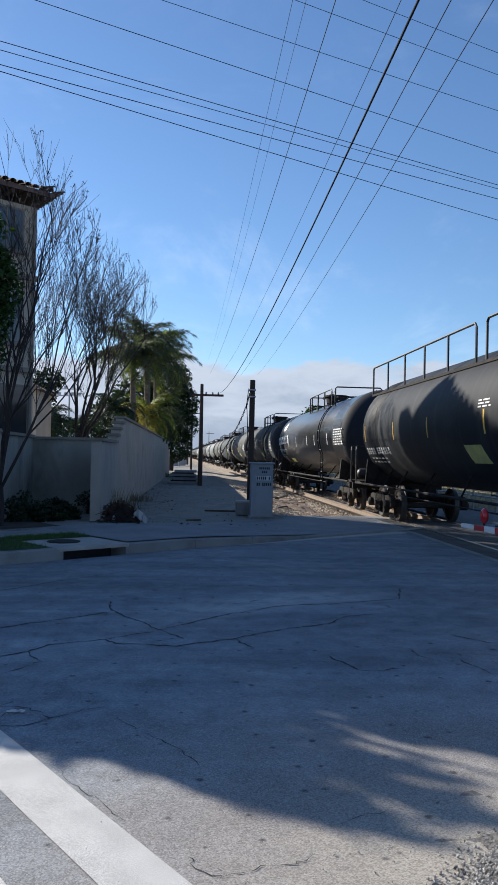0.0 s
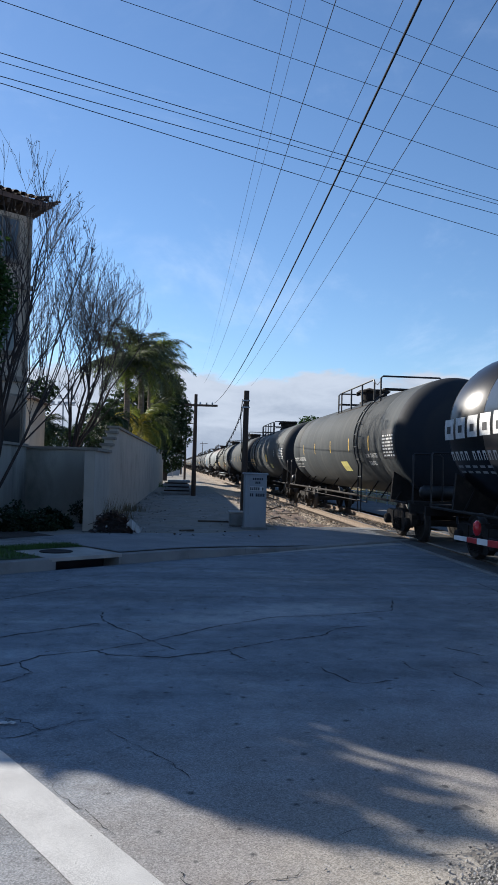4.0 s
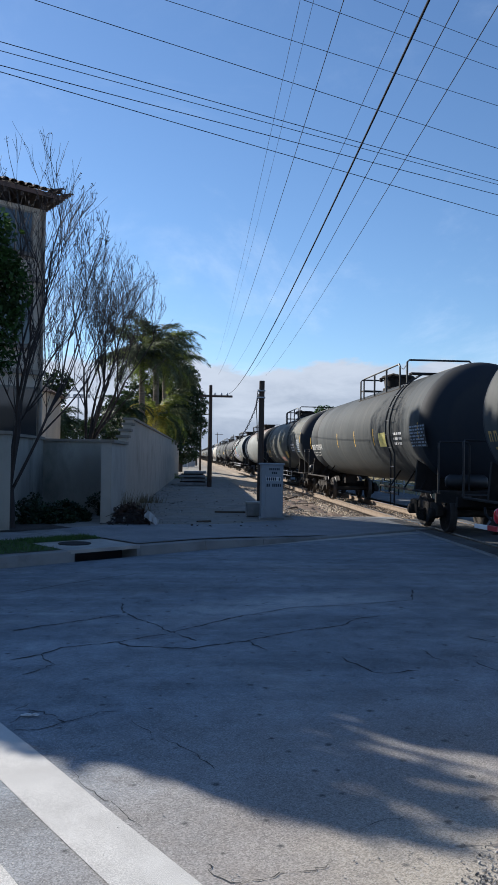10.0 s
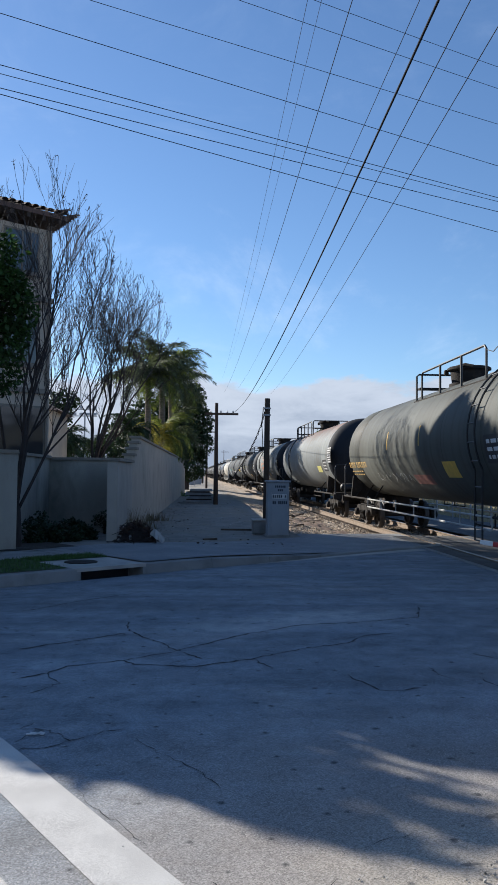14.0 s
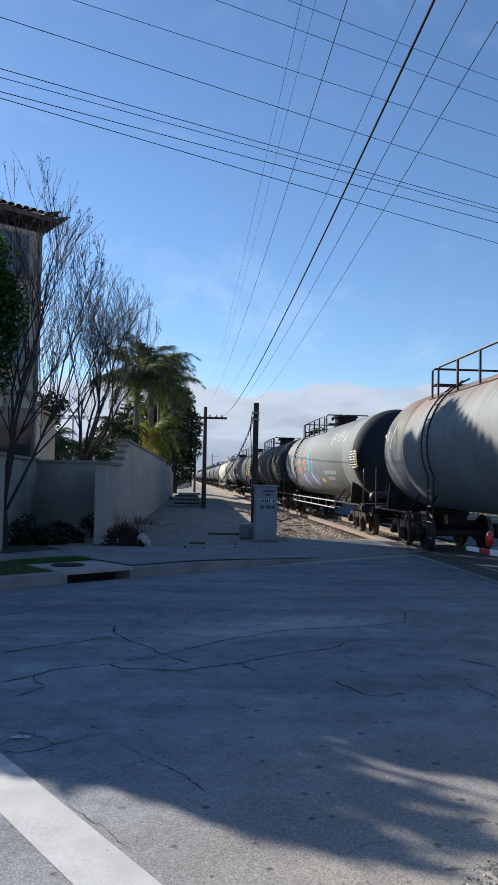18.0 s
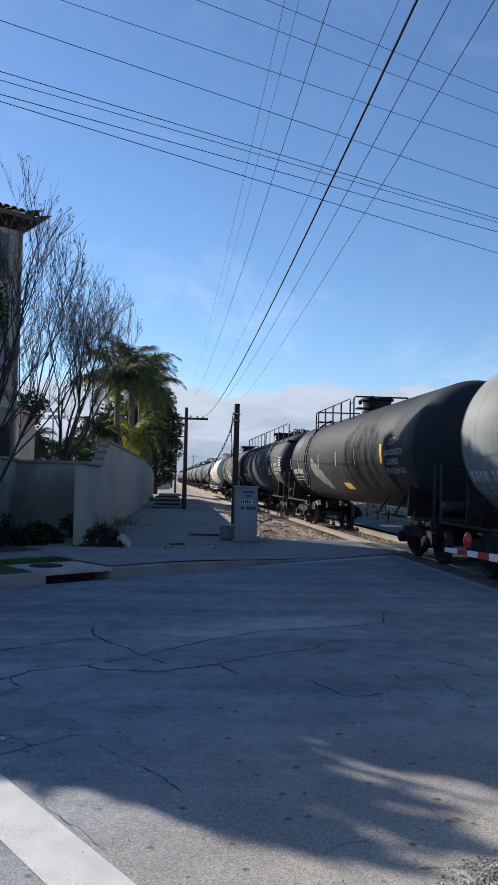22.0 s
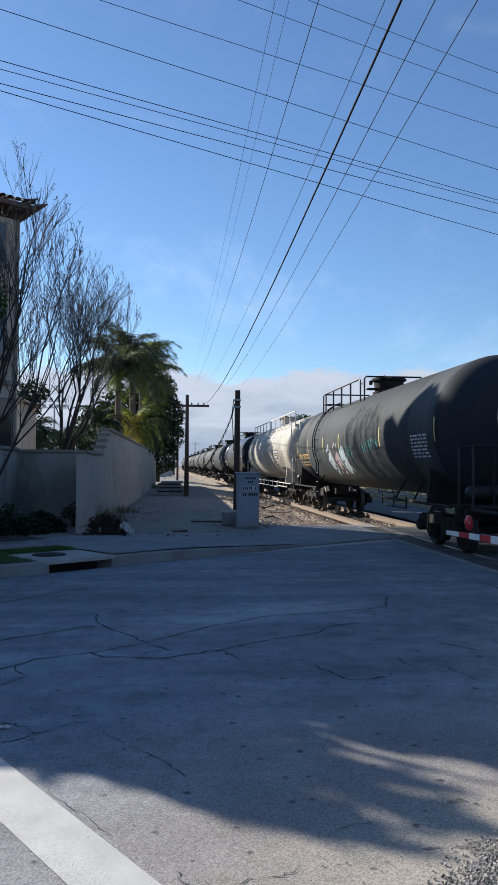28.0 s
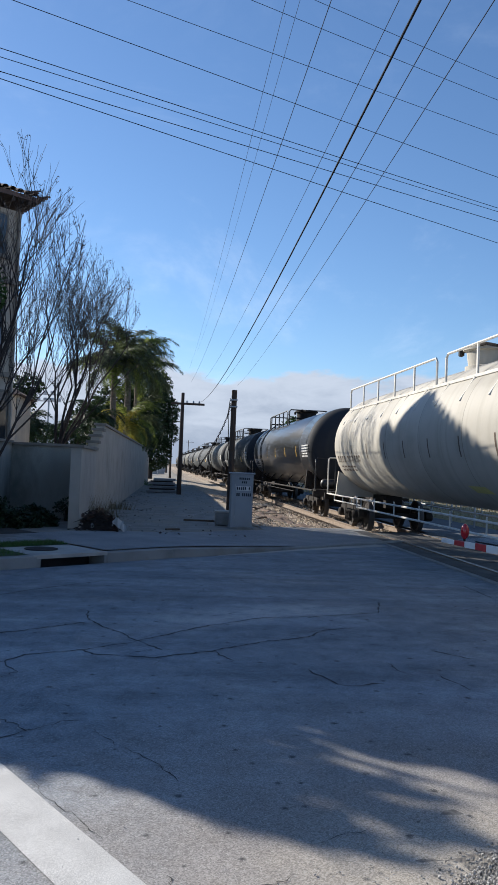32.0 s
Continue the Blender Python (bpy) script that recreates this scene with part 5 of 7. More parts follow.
bars(0.04, 0.92, 8, 0.085, 0.052, cab, hide=(2,))

pbox = thing("pull_box", "low grey concrete cable box on the drive", "utility box", at=(1.87, 22.85, 0.08))
part("body", Geo().box((0, 0, 0.14), (0.42, 0.5, 0.36), ch=0.02), CONCRETE, pbox)
part("lid", Geo().box((0, 0, 0.345), (0.46, 0.54, 0.05), ch=0.01), CONCRETE_PALE, pbox)

post = thing("timber_post", "dark weathered timber post with hanging cables", "post", at=(2.1, 23.4, 0))
part("shaft", Geo().pipe([(0, 0, -0.2), (0.01, 0, 2), (0.02, 0, 4.0)], 0.095, 12, 0.08), TIMBER, post, smooth=True)
for ph in (0.0, math.pi):
    twist = []
    for k in range(61):
        q = k / 60
        c = Vector((-0.05 - 0.1 * q - 0.75 * q ** 1.8, 0.1 + 2.2 * q, 3.62 - 2.05 * q + 0.25 * q * (1 - q)))
        twist.append(c + Vector((math.cos(k * 0.9 + ph), 0, math.sin(k * 0.9 + ph))) * 0.02)
    part("cable", Geo().pipe(twist, 0.011, 5), WIRE, post, "sagging twisted pair of dark cable" if ph == 0 else "")
part("cable", Geo().pipe([(-0.09, 0.05, 3.75), (-0.14, 0.06, 3.3), (-0.11, 0.05, 2.8), (-0.09, 0.06, 2.2)], 0.012, 6), WIRE, post)
for z in (3.5, 3.7):
    part("bracket", Geo().box((0, -0.02, z), (0.22, 0.24, 0.04)), STEEL, post)


def signal_pole(x, y, h, arm=1.9, lean=0.0, far=False):
    ob = thing("utility_pole", "dark wooden pole with a short crossarm beside the track", "utility pole", at=(x, y, 0), group="poles beside the track")
    part("shaft", Geo().pipe([(0, 0, -0.2), (lean / 2, 0, h / 2), (lean, 0, h)], 0.14, 10, 0.09), TIMBER, ob, smooth=True)
    part("crossarm", Geo().box((lean + arm * 0.16, -0.1, h - 0.62), (arm, 0.1, 0.12), ch=0.01), TIMBER, ob)
    for dx in (-0.35, 0.25, 0.62, 0.95):
        part("insulator", Geo().lathe([(0.02, 0), (0.05, 0.03), (0.05, 0.07), (0.03, 0.11), (0.01, 0.13)], 8, pose(lean + dx * arm / 1.9, -0.1, h - 0.56)), STEEL, ob)
    return ob


signal_pole(1.17, 44.4, 5.72, 1.85)
signal_pole(1.35, 92.0, 7.2, 1.8)
signal_pole(1.35, 138.0, 7.6, 1.8)
signal_pole(1.2, 190.0, 8.0, 2.0)
signal_pole(9.5, 260.0, 9.5, 2.6)
signal_pole(17.0, 300.0, 10.0, 2.6)

# wires: (start, end, sag, radius)
def wire(a, b, sag, r, label, over=0.35):
    a, b = Vector(a), Vector(b)
    pts = []
    for i in range(33):
        k = -over + (1 + over) * i / 32
        p = a.lerp(b, k)
        p.z -= sag * 4 * k * (1 - k)
        pts.append(p)
    solo("overhead_wire", Geo().pipe(pts, r * 0.76, 6), WIRE, label, "overhead wire", "overhead wires")


for a, b, s, r in (((1.69, 5.28, 5.18), (2.2, 44.3, 5.25), 0.53, 0.0135), ((2.45, 12.1, 9.5), (3.44, 95, 11.61), 0.8, 0.0095), ((3.54, 11.93, 9.5), (5.11, 95, 12.15), 0.69, 0.0085),
                   ((4.35, 11.8, 9.5), (5.25, 70, 8.9), 0.55, 0.0115), ((5.04, 11.72, 9.5), (9.09, 95, 11.49), 0.56, 0.0115), ((2.51, 17.8, 13.0), (6.0, 180, 23.6), 1.2, 0.008), ((2.84, 17.7, 13.0), (7.6, 180, 27.5), 1.0, 0.007)):
    wire(a, b, s, r, "black overhead wire running along the track")
for a, b, r in (((-3.37, 16.26, 11), (10.59, 23.5, 11), 0.0085), ((-2.3, 16.13, 11.5), (9.75, 21.66, 11.5), 0.007), ((0.39, 15.69, 11.5), (8.84, 19.65, 11.5), 0.0065), ((1.85, 16.27, 12), (8.79, 19.55, 12), 0.0065),
                ((-3.19, 15.59, 9.6), (10.02, 22.21, 9.6), 0.0085), ((-3.17, 15.53, 9.4), (9.89, 21.93, 9.4), 0.0075), ((-3.11, 15.28, 9.0), (9.74, 21.59, 9.0), 0.0085), ((-3.08, 15.16, 8.8), (10.38, 22.99, 8.8), 0.0085)):
    d = Vector(b) - Vector(a)
    wire(Vector(a) - d * 0.25, Vector(b) + d * 0.5, 0.03, r * 1.25, "black overhead wire crossing above the street", 0.3)


# crossing gate arm lowered over the street
GA, GD = Vector((3.47, 9.35, 0.95)), Vector((0.178, -0.984, 0))
gate = thing("crossing_gate", "lowered red and white crossing gate arm with red lamps", "crossing gate")
for i in range(29):
    c = GA + GD * (0.11 + i * 0.22)
    part("arm_section", Geo().box((c.x, c.y, c.z - 0.0), (0.03, 0.22, min(0.054 + 0.0075 * i, 0.11)), rz=10.08, ch=0.004), RED_TAPE if i % 2 else WHITE_TAPE, gate)
part("arm_section", Geo().box(((GA - GD * 0.03).x, (GA - GD * 0.03).y, GA.z), (0.03, 0.08, 0.05), rz=10.08, ch=0.004), WHITE_TAPE, gate)
for k in (0.42, 1.3, 4.6):
    c = GA + GD * k
    l = part("lamp", Geo().lathe([(0.005, -0.045), (0.045, -0.04), (0.07, -0.016), (0.074, 0.0), (0.07, 0.016), (0.045, 0.04), (0.005, 0.045)], 20, Matrix.Translation(c + Vector((0, 0, 0.15))) @ Matrix.Rotation(radians(80), 4, "Z") @ Matrix.Rotation(radians(90), 4, "X") @ Matrix.Diagonal((1, 1.25, 1, 1))), RED_LENS, gate, "red gate lamp", smooth=True)
    part("lamp_stem", Geo().pipe([c + Vector((0, 0, 0.04)), c + Vector((0, 0, 0.08))], 0.014, 6), IRON, gate)
part("cable", Geo().pipe([GA + GD * (0.62 + 0.5 * k) + Vector((0.02, 0, 0.05 + 0.03 * math.sin(k * 3.1))) for k in range(11)], 0.009, 5), WIRE, gate)
mast = GA + GD * 6.6
part("mast", Geo().pipe([(mast.x, mast.y, -0.2), (mast.x, mast.y, 3.2)], 0.06, 12), STEEL, gate)
part("mechanism", Geo().box((mast.x, mast.y, 1.1), (0.35, 0.5, 0.6), rz=10, ch=0.03), STEEL, gate)

# stack of slabs and rubbish on the drive
st_ = thing("slab_stack", "stack of dark concrete slabs lying on the drive", "slab stack", at=(0.25, 46.6, 0.0))
for i, (w, dx, dz) in enumerate(((1.75, 0, 0.12), (1.5, 0.1, 0.33), (1.55, -0.02, 0.54), (1.3, 0.15, 0.75))):
    part("slab", Geo().box((dx, 0.4 * i, dz), (w, 1.6, 0.13), rz=random.uniform(-3, 3), ch=0.01), CONCRETE, st_)
    if i < 3:
        part("bearer", Geo().box((dx, 0.4 * i, dz + 0.105), (w * 0.85, 0.3, 0.075)), TIMBER, st_)

# ---------------------------------------------------------------- building details
def facade(d, z, out=0.0):
    """A place on the street front: metres from its corner, height, metres out of the wall."""
    p = h0 + FW * d - NV * out
    return Vector((p.x, p.y, z))


def window(d0, d1, z0, z1):
    c = facade((d0 + d1) / 2, (z0 + z1) / 2, 0.0)
    w = part("window", Geo().box(c + NV * 0.02, (d1 - d0, 0.08, z1 - z0), rz=STREET_RZ), FRAME_W, house)
    part("pane", Geo().box(c - NV * 0.03, (d1 - d0 - 0.14, 0.02, z1 - z0 - 0.14), rz=STREET_RZ), GLASS, w)
    part("mullion", Geo().box(c - NV * 0.045, (0.05, 0.03, z1 - z0 - 0.1), rz=STREET_RZ), FRAME_W, w)
    part("sill", Geo().box(facade((d0 + d1) / 2, z0 - 0.05, 0.06), (d1 - d0 + 0.2, 0.16, 0.08), rz=STREET_RZ), FRAME_W, w)


for d in (0.45, 3.2, 6.2):
    window(d, d + 1.25, 8.2, 9.6)
    window(d, d + 1.25, 5.2, 6.8)
    window(d - 0.3, d + 1.3, 2.2, 3.9)
for z in (4.38, 7.4):
    part("band", Geo().box(facade(4.55, z, 0.05), (9.2, 0.14, 0.16), rz=STREET_RZ), FRAME_W, house)
part("downpipe", Geo().pipe([facade(0.12, 9.7, 0.06), facade(0.12, 0.2, 0.06)], 0.045, 8), FRAME_W, house)
# eave tiles, one by one along the visible edges
tile_me = Geo().sheet(lambda a, b: (0.11 * math.cos(math.pi * a), 0.42 * b, 0.085 * math.sin(math.pi * a) - 0.0 + 0.012 * (1 - b)), 6, 1).mesh("roof_tile", TILE, True)
slope = math.degrees(math.atan2(0.72, 2.3))
for row in range(4):
    for i in range(39):
        p = E0 + FW * (0.16 + i * 0.26) + NV * (-0.09 + row * 0.34) + Vector((0, 0, EZ + 0.015 + row * 0.105 + 0.012 * random.uniform(-1, 1)))
        if (p - E0).dot(U) > -0.1 - row * 0.12:
            continue
        part("roof_tile", tile_me, TILE, house, m=pose(p.x, p.y, p.z, slope * 0.9, random.uniform(-4, 4), STREET_RZ + random.uniform(-2, 2)))
side_rz = math.degrees(math.atan2(SIDE.y, SIDE.x)) - 180
for row in range(2):
    for i in range(17):
        p = E0 + SIDE * (0.2 + i * 0.26) + Vector((-SIDE.y, SIDE.x, 0)) * (-0.06 + row * 0.34) + Vector((0, 0, EZ + 0.015 + row * 0.11))
        part("roof_tile", tile_me, TILE, house, m=pose(p.x, p.y, p.z, slope, random.uniform(-4, 4), side_rz + random.uniform(-2, 2)))
# rafter ends under the eave
for i in range(18):
    p = E0 + FW * (0.3 + i * 0.55) + NV * 0.32
    part("rafter_end", Geo().box((p.x, p.y, EZ - 0.24), (0.09, 0.62, 0.13), rz=STREET_RZ), TIMBER, house)

# a lower house and planting far behind the wall
far_house = thing("house", "small pink stucco house with tile roof behind the wall", "house", at=(-8.6, 45, 0))
part("wall", Geo().box((-2.0, 2.5, 2.5), (5.2, 5, 5.4)), HOUSE_STUCCO, far_house)
part("roof", Geo().add([(-5, -0.4, 5.2), (1.0, -0.4, 5.2), (1.0, 5.4, 5.2), (-5, 5.4, 5.2), (-2, 2.5, 6.8)], [(0, 1, 4), (1, 2, 4), (2, 3, 4), (3, 0, 4), (3, 2, 1, 0)]), TILE, far_house)
w = part("window", Geo().box((-0.3, -0.02, 4.2), (0.7, 0.08, 0.8)), FRAME_W, far_house)
part("pane", Geo().box((-0.3, -0.07, 4.2), (0.56, 0.02, 0.66)), GLASS, w)
mast2 = thing("floodlight_mast", "tall thin steel mast with floodlights in the distance", "light mast", at=(-16.6, 120, 0))
part("pole", Geo().pipe([(0, 0, 0), (0, 0, 11.2)], 0.13, 8), STEEL, mast2)
for z in (10.2, 11.2):
    part("crossbar", Geo().box((0, 0, z), (3.6, 0.12, 0.14)), STEEL, mast2)
    for i in range(4):
        part("floodlight", Geo().box((-1.5 + i, -0.1, z + 0.3), (0.55, 0.3, 0.4), ch=0.05), STEEL, mast2)

# ---------------------------------------------------------------- plants


def bare_tree(name, at, stems, height, spread, lean, seed, levels=4, r0=0.085, twist=1.0, bound=None, forks=(2, 3, 3), fine=0.0055, slim=0.58):
    """A leafless tree of many upright stems that fork into fine twigs, kept within an egg-shaped crown."""
    rnd = random.Random(seed)
    ob = thing("bare_tree", name, "tree", at=at, group="bare trees by the wall")
    (bx, by, bz), (rx, ry, rz) = bound

    def grow(p, d, length, r, lv):
        pts = [p]
        q = p.copy()
        k = 4
        for i in range(k):
            d = (d + Vector((rnd.uniform(-1, 1), rnd.uniform(-1, 1), rnd.uniform(0.0, 0.9))) * 0.11 * twist).normalized()
            q = q + d * (length / k)
            e = ((q.x - bx) / rx) ** 2 + ((q.y - by) / ry) ** 2 + ((q.z - bz) / rz) ** 2
            if e > 1.0 and q.z > bz * 0.6 and rnd.random() < 0.75:
                break
            pts.append(q.copy())
        if len(pts) < 2:
            return
        target = limbs if r > 0.016 else twigs
        target.pipe(pts, r, 6 if r > 0.03 else (4 if r > 0.012 else 3), r * 0.62, cap=False)
        if lv == 0 or len(pts) <= k:
            if rnd.random() < 0.3:
                p = pts[-1]
                for i in range(3):
                    c = p + Vector((rnd.uniform(-1, 1), rnd.uniform(-1, 1), rnd.uniform(0, 1.4))) * 0.05
                    twigs.pipe([p, c], 0.004, 3, 0.006)
            if lv == 0:
                return
        n = rnd.choice(forks) if lv > 1 else rnd.choice((3, 4, 5))
        for i in range(n):
            j = len(pts) - 1 if i == 0 else rnd.randint(1, len(pts) - 1)
            a = rnd.uniform(0, 6.283)
            s = rnd.uniform(0.28, 0.6)
            nd = (d + Vector((math.cos(a) * s, math.sin(a) * s, rnd.uniform(-0.05, 0.25)))).normalized()
            grow(pts[j].copy(), nd, length * rnd.uniform(0.55, 0.85), max(r * slim, fine), lv - 1)

    for i in range(stems):
        a = i * 6.283 / stems + rnd.uniform(-0.4, 0.4)
        d = Vector((math.cos(a) * spread + lean[0], math.sin(a) * spread + lean[1], 1)).normalized()
        limbs, twigs = Geo(), Geo()
        grow(Vector((math.cos(a) * 0.07, math.sin(a) * 0.07, 0)), d, height * rnd.uniform(0.36, 0.46), r0 * rnd.uniform(0.75, 1.05), levels)
        part("stem", limbs, BARK, ob, smooth=True)
        part("twig_growth", twigs, BARK, ob, kind="stuff")
    return ob


t1 = bare_tree("leafless tree with several slender stems beside the footway", (-3.78, 16.95, 0.95), 6, 6.7, 0.27, (0.09, 0.0), 22, 5, 0.052, 1.2, ((0.15, 0, 4.2), (2.0, 2.0, 3.5)), (2, 3, 3, 4), fine=0.0045)
part("trunk", Geo().pipe([(0.02, 0.0, -1.0), (0.03, 0.0, -0.5), (0.0, 0, 0.08)], 0.13, 10, 0.115), BARK, t1, smooth=True)
t2 = bare_tree("leafless tree with dense upright twigs behind the wall", (-3.72, 29.6, 2.0), 7, 6.6, 0.24, (0.19, 0.0), 34, 6, 0.058, 0.95, ((0.95, 0, 4.2), (1.95, 1.95, 3.3)), (2, 3, 3), fine=0.0048, slim=0.55)
part("trunk", Geo().pipe([(0.0, 0, -2.1), (0.02, 0, -0.8), (0, 0, 0.1)], 0.16, 10, 0.14), BARK, t2, smooth=True)


def leaf_cloud(blobs, count, size, seed, hang=0.0, gap=-0.12):
    """Small pointed leaves through a set of blobs, denser towards their outside."""
    rnd = random.Random(seed)
    g = Geo()
    total = sum(b[3] ** 2 for b in blobs)
    for x, y, z, r in blobs:
        for _ in range(int(count * r * r / total)):
            d = Vector((rnd.gauss(0, 1), rnd.gauss(0, 1), rnd.gauss(0, 1))).normalized() * r * (0.35 + 0.65 * rnd.random() ** 0.45)
            p = Vector((x, y, z)) + d
            if noise.noise(p * 1.6) < gap:
                continue
            s = rnd.uniform(*size)
            e = Euler((rnd.uniform(-1, 1), rnd.uniform(-1, 1), rnd.uniform(0, 6.3))).to_matrix()
            a, b = e @ Vector((s, 0, -hang * s)), e @ Vector((0, s * 0.34, 0))
            g.add([p, p + a * 0.5 + b, p + a, p + a * 0.5 - b], [(0, 1, 2, 3)])
    return g


def leafy_tree(label, at, blobs, count, size, seed, material, trunk_r=0.14, hang=0.4, group="", gap=-0.12):
    ob = thing("leafy_tree", label, "tree", at=at, group=group)
    rnd = random.Random(seed)
    part("crown", leaf_cloud(blobs, count, size, seed, hang, gap), material, ob, kind="stuff")
    low = min(b[2] - b[3] * 0.4 for b in blobs)
    part("trunk", Geo().pipe([(0, 0, -0.3), (0.04, 0.02, low * 0.5), (0, 0, low)], trunk_r, 10, trunk_r * 0.7), BARK, ob, smooth=True)
    g = Geo()
    for x, y, z, r in blobs:
        g.pipe([(0, 0, low), (x * 0.4, y * 0.4, low + (z - low) * 0.55), (x, y, z)], trunk_r * 0.55, 6, 0.02)
    part("branching", g, BARK, ob, smooth=True)
    return ob


# evergreen beside the footway, whose crown reaches into view, and an unseen one added to shade the street
leafy_tree("dark evergreen street tree in front of the building", (-4.9, 15.2, 0.1), [(0.45, 0.1, 5.4, 1.15), (0.95, 0.3, 4.7, 0.85), (0.85, 0.2, 5.7, 0.75), (0.7, 0.0, 4.1, 0.5), (1.2, 0.35, 5.0, 0.55), (1.15, 0.3, 4.2, 0.5), (1.1, 0.2, 3.5, 0.45), (-0.9, -0.4, 5.0, 1.3), (-0.2, -1.0, 4.0, 1.1), (0.0, 0.6, 6.1, 0.8), (-1.6, 0.4, 4.2, 1.0)], 25000, (0.06, 0.14), 3, LEAF)
# stands out of view; crown blobs are placed to shape the road's dappled shade
leafy_tree("unseen leafy tree added to shade the street", (-5.75, 11.05, 0.1), [(0, 0, 2.3, 0.85), (0.25, 0.25, 2.9, 0.9), (-0.1, -0.1, 3.2, 0.8), (0.25, 0.25, 3.5, 0.6), (-0.36, -0.36, 3.35, 0.62), (0.05, 0.05, 3.8, 0.42), (-0.28, -0.28, 4.28, 0.33), (-0.28, -0.28, 3.9, 0.36), (-0.25, -0.25, 4.58, 0.22), (0.55, 0.55, 1.3, 0.75), (0.55, 0.55, 2.0, 0.75), (0.55, 0.55, 2.7, 0.72), (0.55, 0.55, 3.15, 0.6), (0.39, 0.39, 3.87, 0.22), (0.25, 0.25, 4.04, 0.19), (0.78, 0.78, 3.99, 0.26), (0.11, 0.11, 4.23, 0.23), (0.07, 0.07, 4.5, 0.13), (0.04, 0.04, 4.74, 0.17), (0.29, 0.29, 4.67, 0.17), (0.45, 0.45, 4.62, 0.09), (0.37, 0.37, 4.26, 0.08), (0.78, 0.78, 4.33, 0.19), (1.03, 1.03, 4.43, 0.25), (0.78, 0.78, 4.67, 0.16), (1.03, 1.03, 4.04, 0.3), (0.46, 0.46, 4.82, 0.1), (0.74, 0.74, 4.84, 0.16), (1.03, 1.03, 4.77, 0.2), (1.24, 1.24, 4.43, 0.3), (0.53, 0.53, 3.65, 0.22), (0.5, 0.5, 3.94, 0.15), (0.58, 0.58, 4.38, 0.09), (0.62, 0.62, 4.55, 0.05), (0.28, 0.28, 4.21, 0.12), (0.29, 0.29, 4.52, 0.09), (0.48, 0.48, 4.1, 0.08)], 46000, (0.08, 0.16), 4, LEAF_DARK, gap=-0.42)


# queen palms
def frond_mesh(material, length, droop, seed, n=64):
    """A feathery arching palm leaf along +x."""
    rnd = random.Random(seed)
    g = Geo()
    spine = []
    p, a = Vector((0, 0, 0)), 0.0
    for i in range(15):
        spine.append(p.copy())
        a = -droop * (i / 14) ** 1.5
        p = p + Vector((math.cos(a), 0, math.sin(a))) * (length / 14)
    g.pipe(spine, 0.03, 4, 0.006)
    for i in range(n):
        k = 0.12 + 0.88 * i / n
        j = k * 14
        q = spine[int(min(j, 13))].lerp(spine[min(int(j) + 1, 14)], j % 1)
        for sy in (-1, 1):
            ln = length * 0.20 * math.sin(math.pi * (0.12 + 0.83 * k)) * rnd.uniform(0.8, 1.1)
            along = (spine[min(int(j) + 1, 14)] - spine[int(min(j, 13))]).normalized()
            above = Vector((-along.z, 0, along.x))
            out = (along * 0.4 + Vector((0, sy * rnd.uniform(0.6, 1.0), 0)) + above * rnd.uniform(-0.35, 0.5)).normalized()
            m1 = q + out * ln * 0.5
            m2 = m1 + (out * 0.8 + Vector((0, 0, -rnd.uniform(0.35, 1.5)))).normalized() * ln * 0.95
            w = along * 0.02 + above * rnd.uniform(-0.01, 0.01)
            g.add([q - w, q + w, m1 + w, m1 - w, m2], [(0, 1, 2, 3), (3, 2, 4)])
    return g.mesh("frond", material)


FROND_LIME = leaf_mat("frond_lime", (0.17, 0.20, 0.04), (0.11, 0.15, 0.03), 0.5)
FRONDS = {"g": [frond_mesh(FROND, 2.9, 1.45, 1, 50), frond_mesh(FROND, 3.1, 1.8, 2, 50), frond_mesh(FROND_LIME, 2.6, 2.1, 3, 46), frond_mesh(FROND, 2.7, 1.6, 9, 50)],
          "y": [frond_mesh(FROND_YELLOW, 2.5, 1.7, 4), frond_mesh(FROND_LIME, 2.8, 2.2, 5), frond_mesh(FROND_LIME, 2.6, 2.0, 6)],
          "d": [frond_mesh(LEAF_DARK, 2.6, 2.0, 11), frond_mesh(LEAF_DARK, 2.4, 2.5, 12)],
          "m": [frond_mesh(FROND_LIME, 2.7, 1.9, 7), frond_mesh(FROND, 2.9, 2.2, 8)]}


def palm(at, h, scale, count, seed, kind="g", label="tall feathery queen palm behind the wall", yellow=0):
    rnd = random.Random(seed)
    ob = thing("palm_tree", label, "palm tree", at=at, group="palms behind the wall")
    part("trunk", Geo().pipe([(0, 0, -0.3), (0.05, 0.02, h * 0.5), (0.02, 0, h)], 0.2 * scale, 12, 0.15 * scale), PALM_BARK, ob, smooth=True)
    part("crownshaft", Geo().pipe([(0.02, 0, h - 0.1), (0.02, 0, h + 0.5 * scale)], 0.15 * scale, 10, 0.09 * scale), FROND, ob, smooth=True)
    for i in range(count):
        me = rnd.choice(FRONDS["y" if i < yellow else kind])
        el = rnd.uniform(-0.5, 0.1) if i < yellow else rnd.uniform(-0.35, 1.35)
        m = Matrix.Translation((0.02, 0, h + 0.45 * scale)) @ Euler((rnd.uniform(-0.3, 0.3), -el, i * 2.399 + rnd.uniform(-0.2, 0.2))).to_matrix().to_4x4() @ Matrix.Scale(scale * rnd.uniform(0.85, 1.1), 4)
        part("frond", me, None, ob, m=m)
    return ob


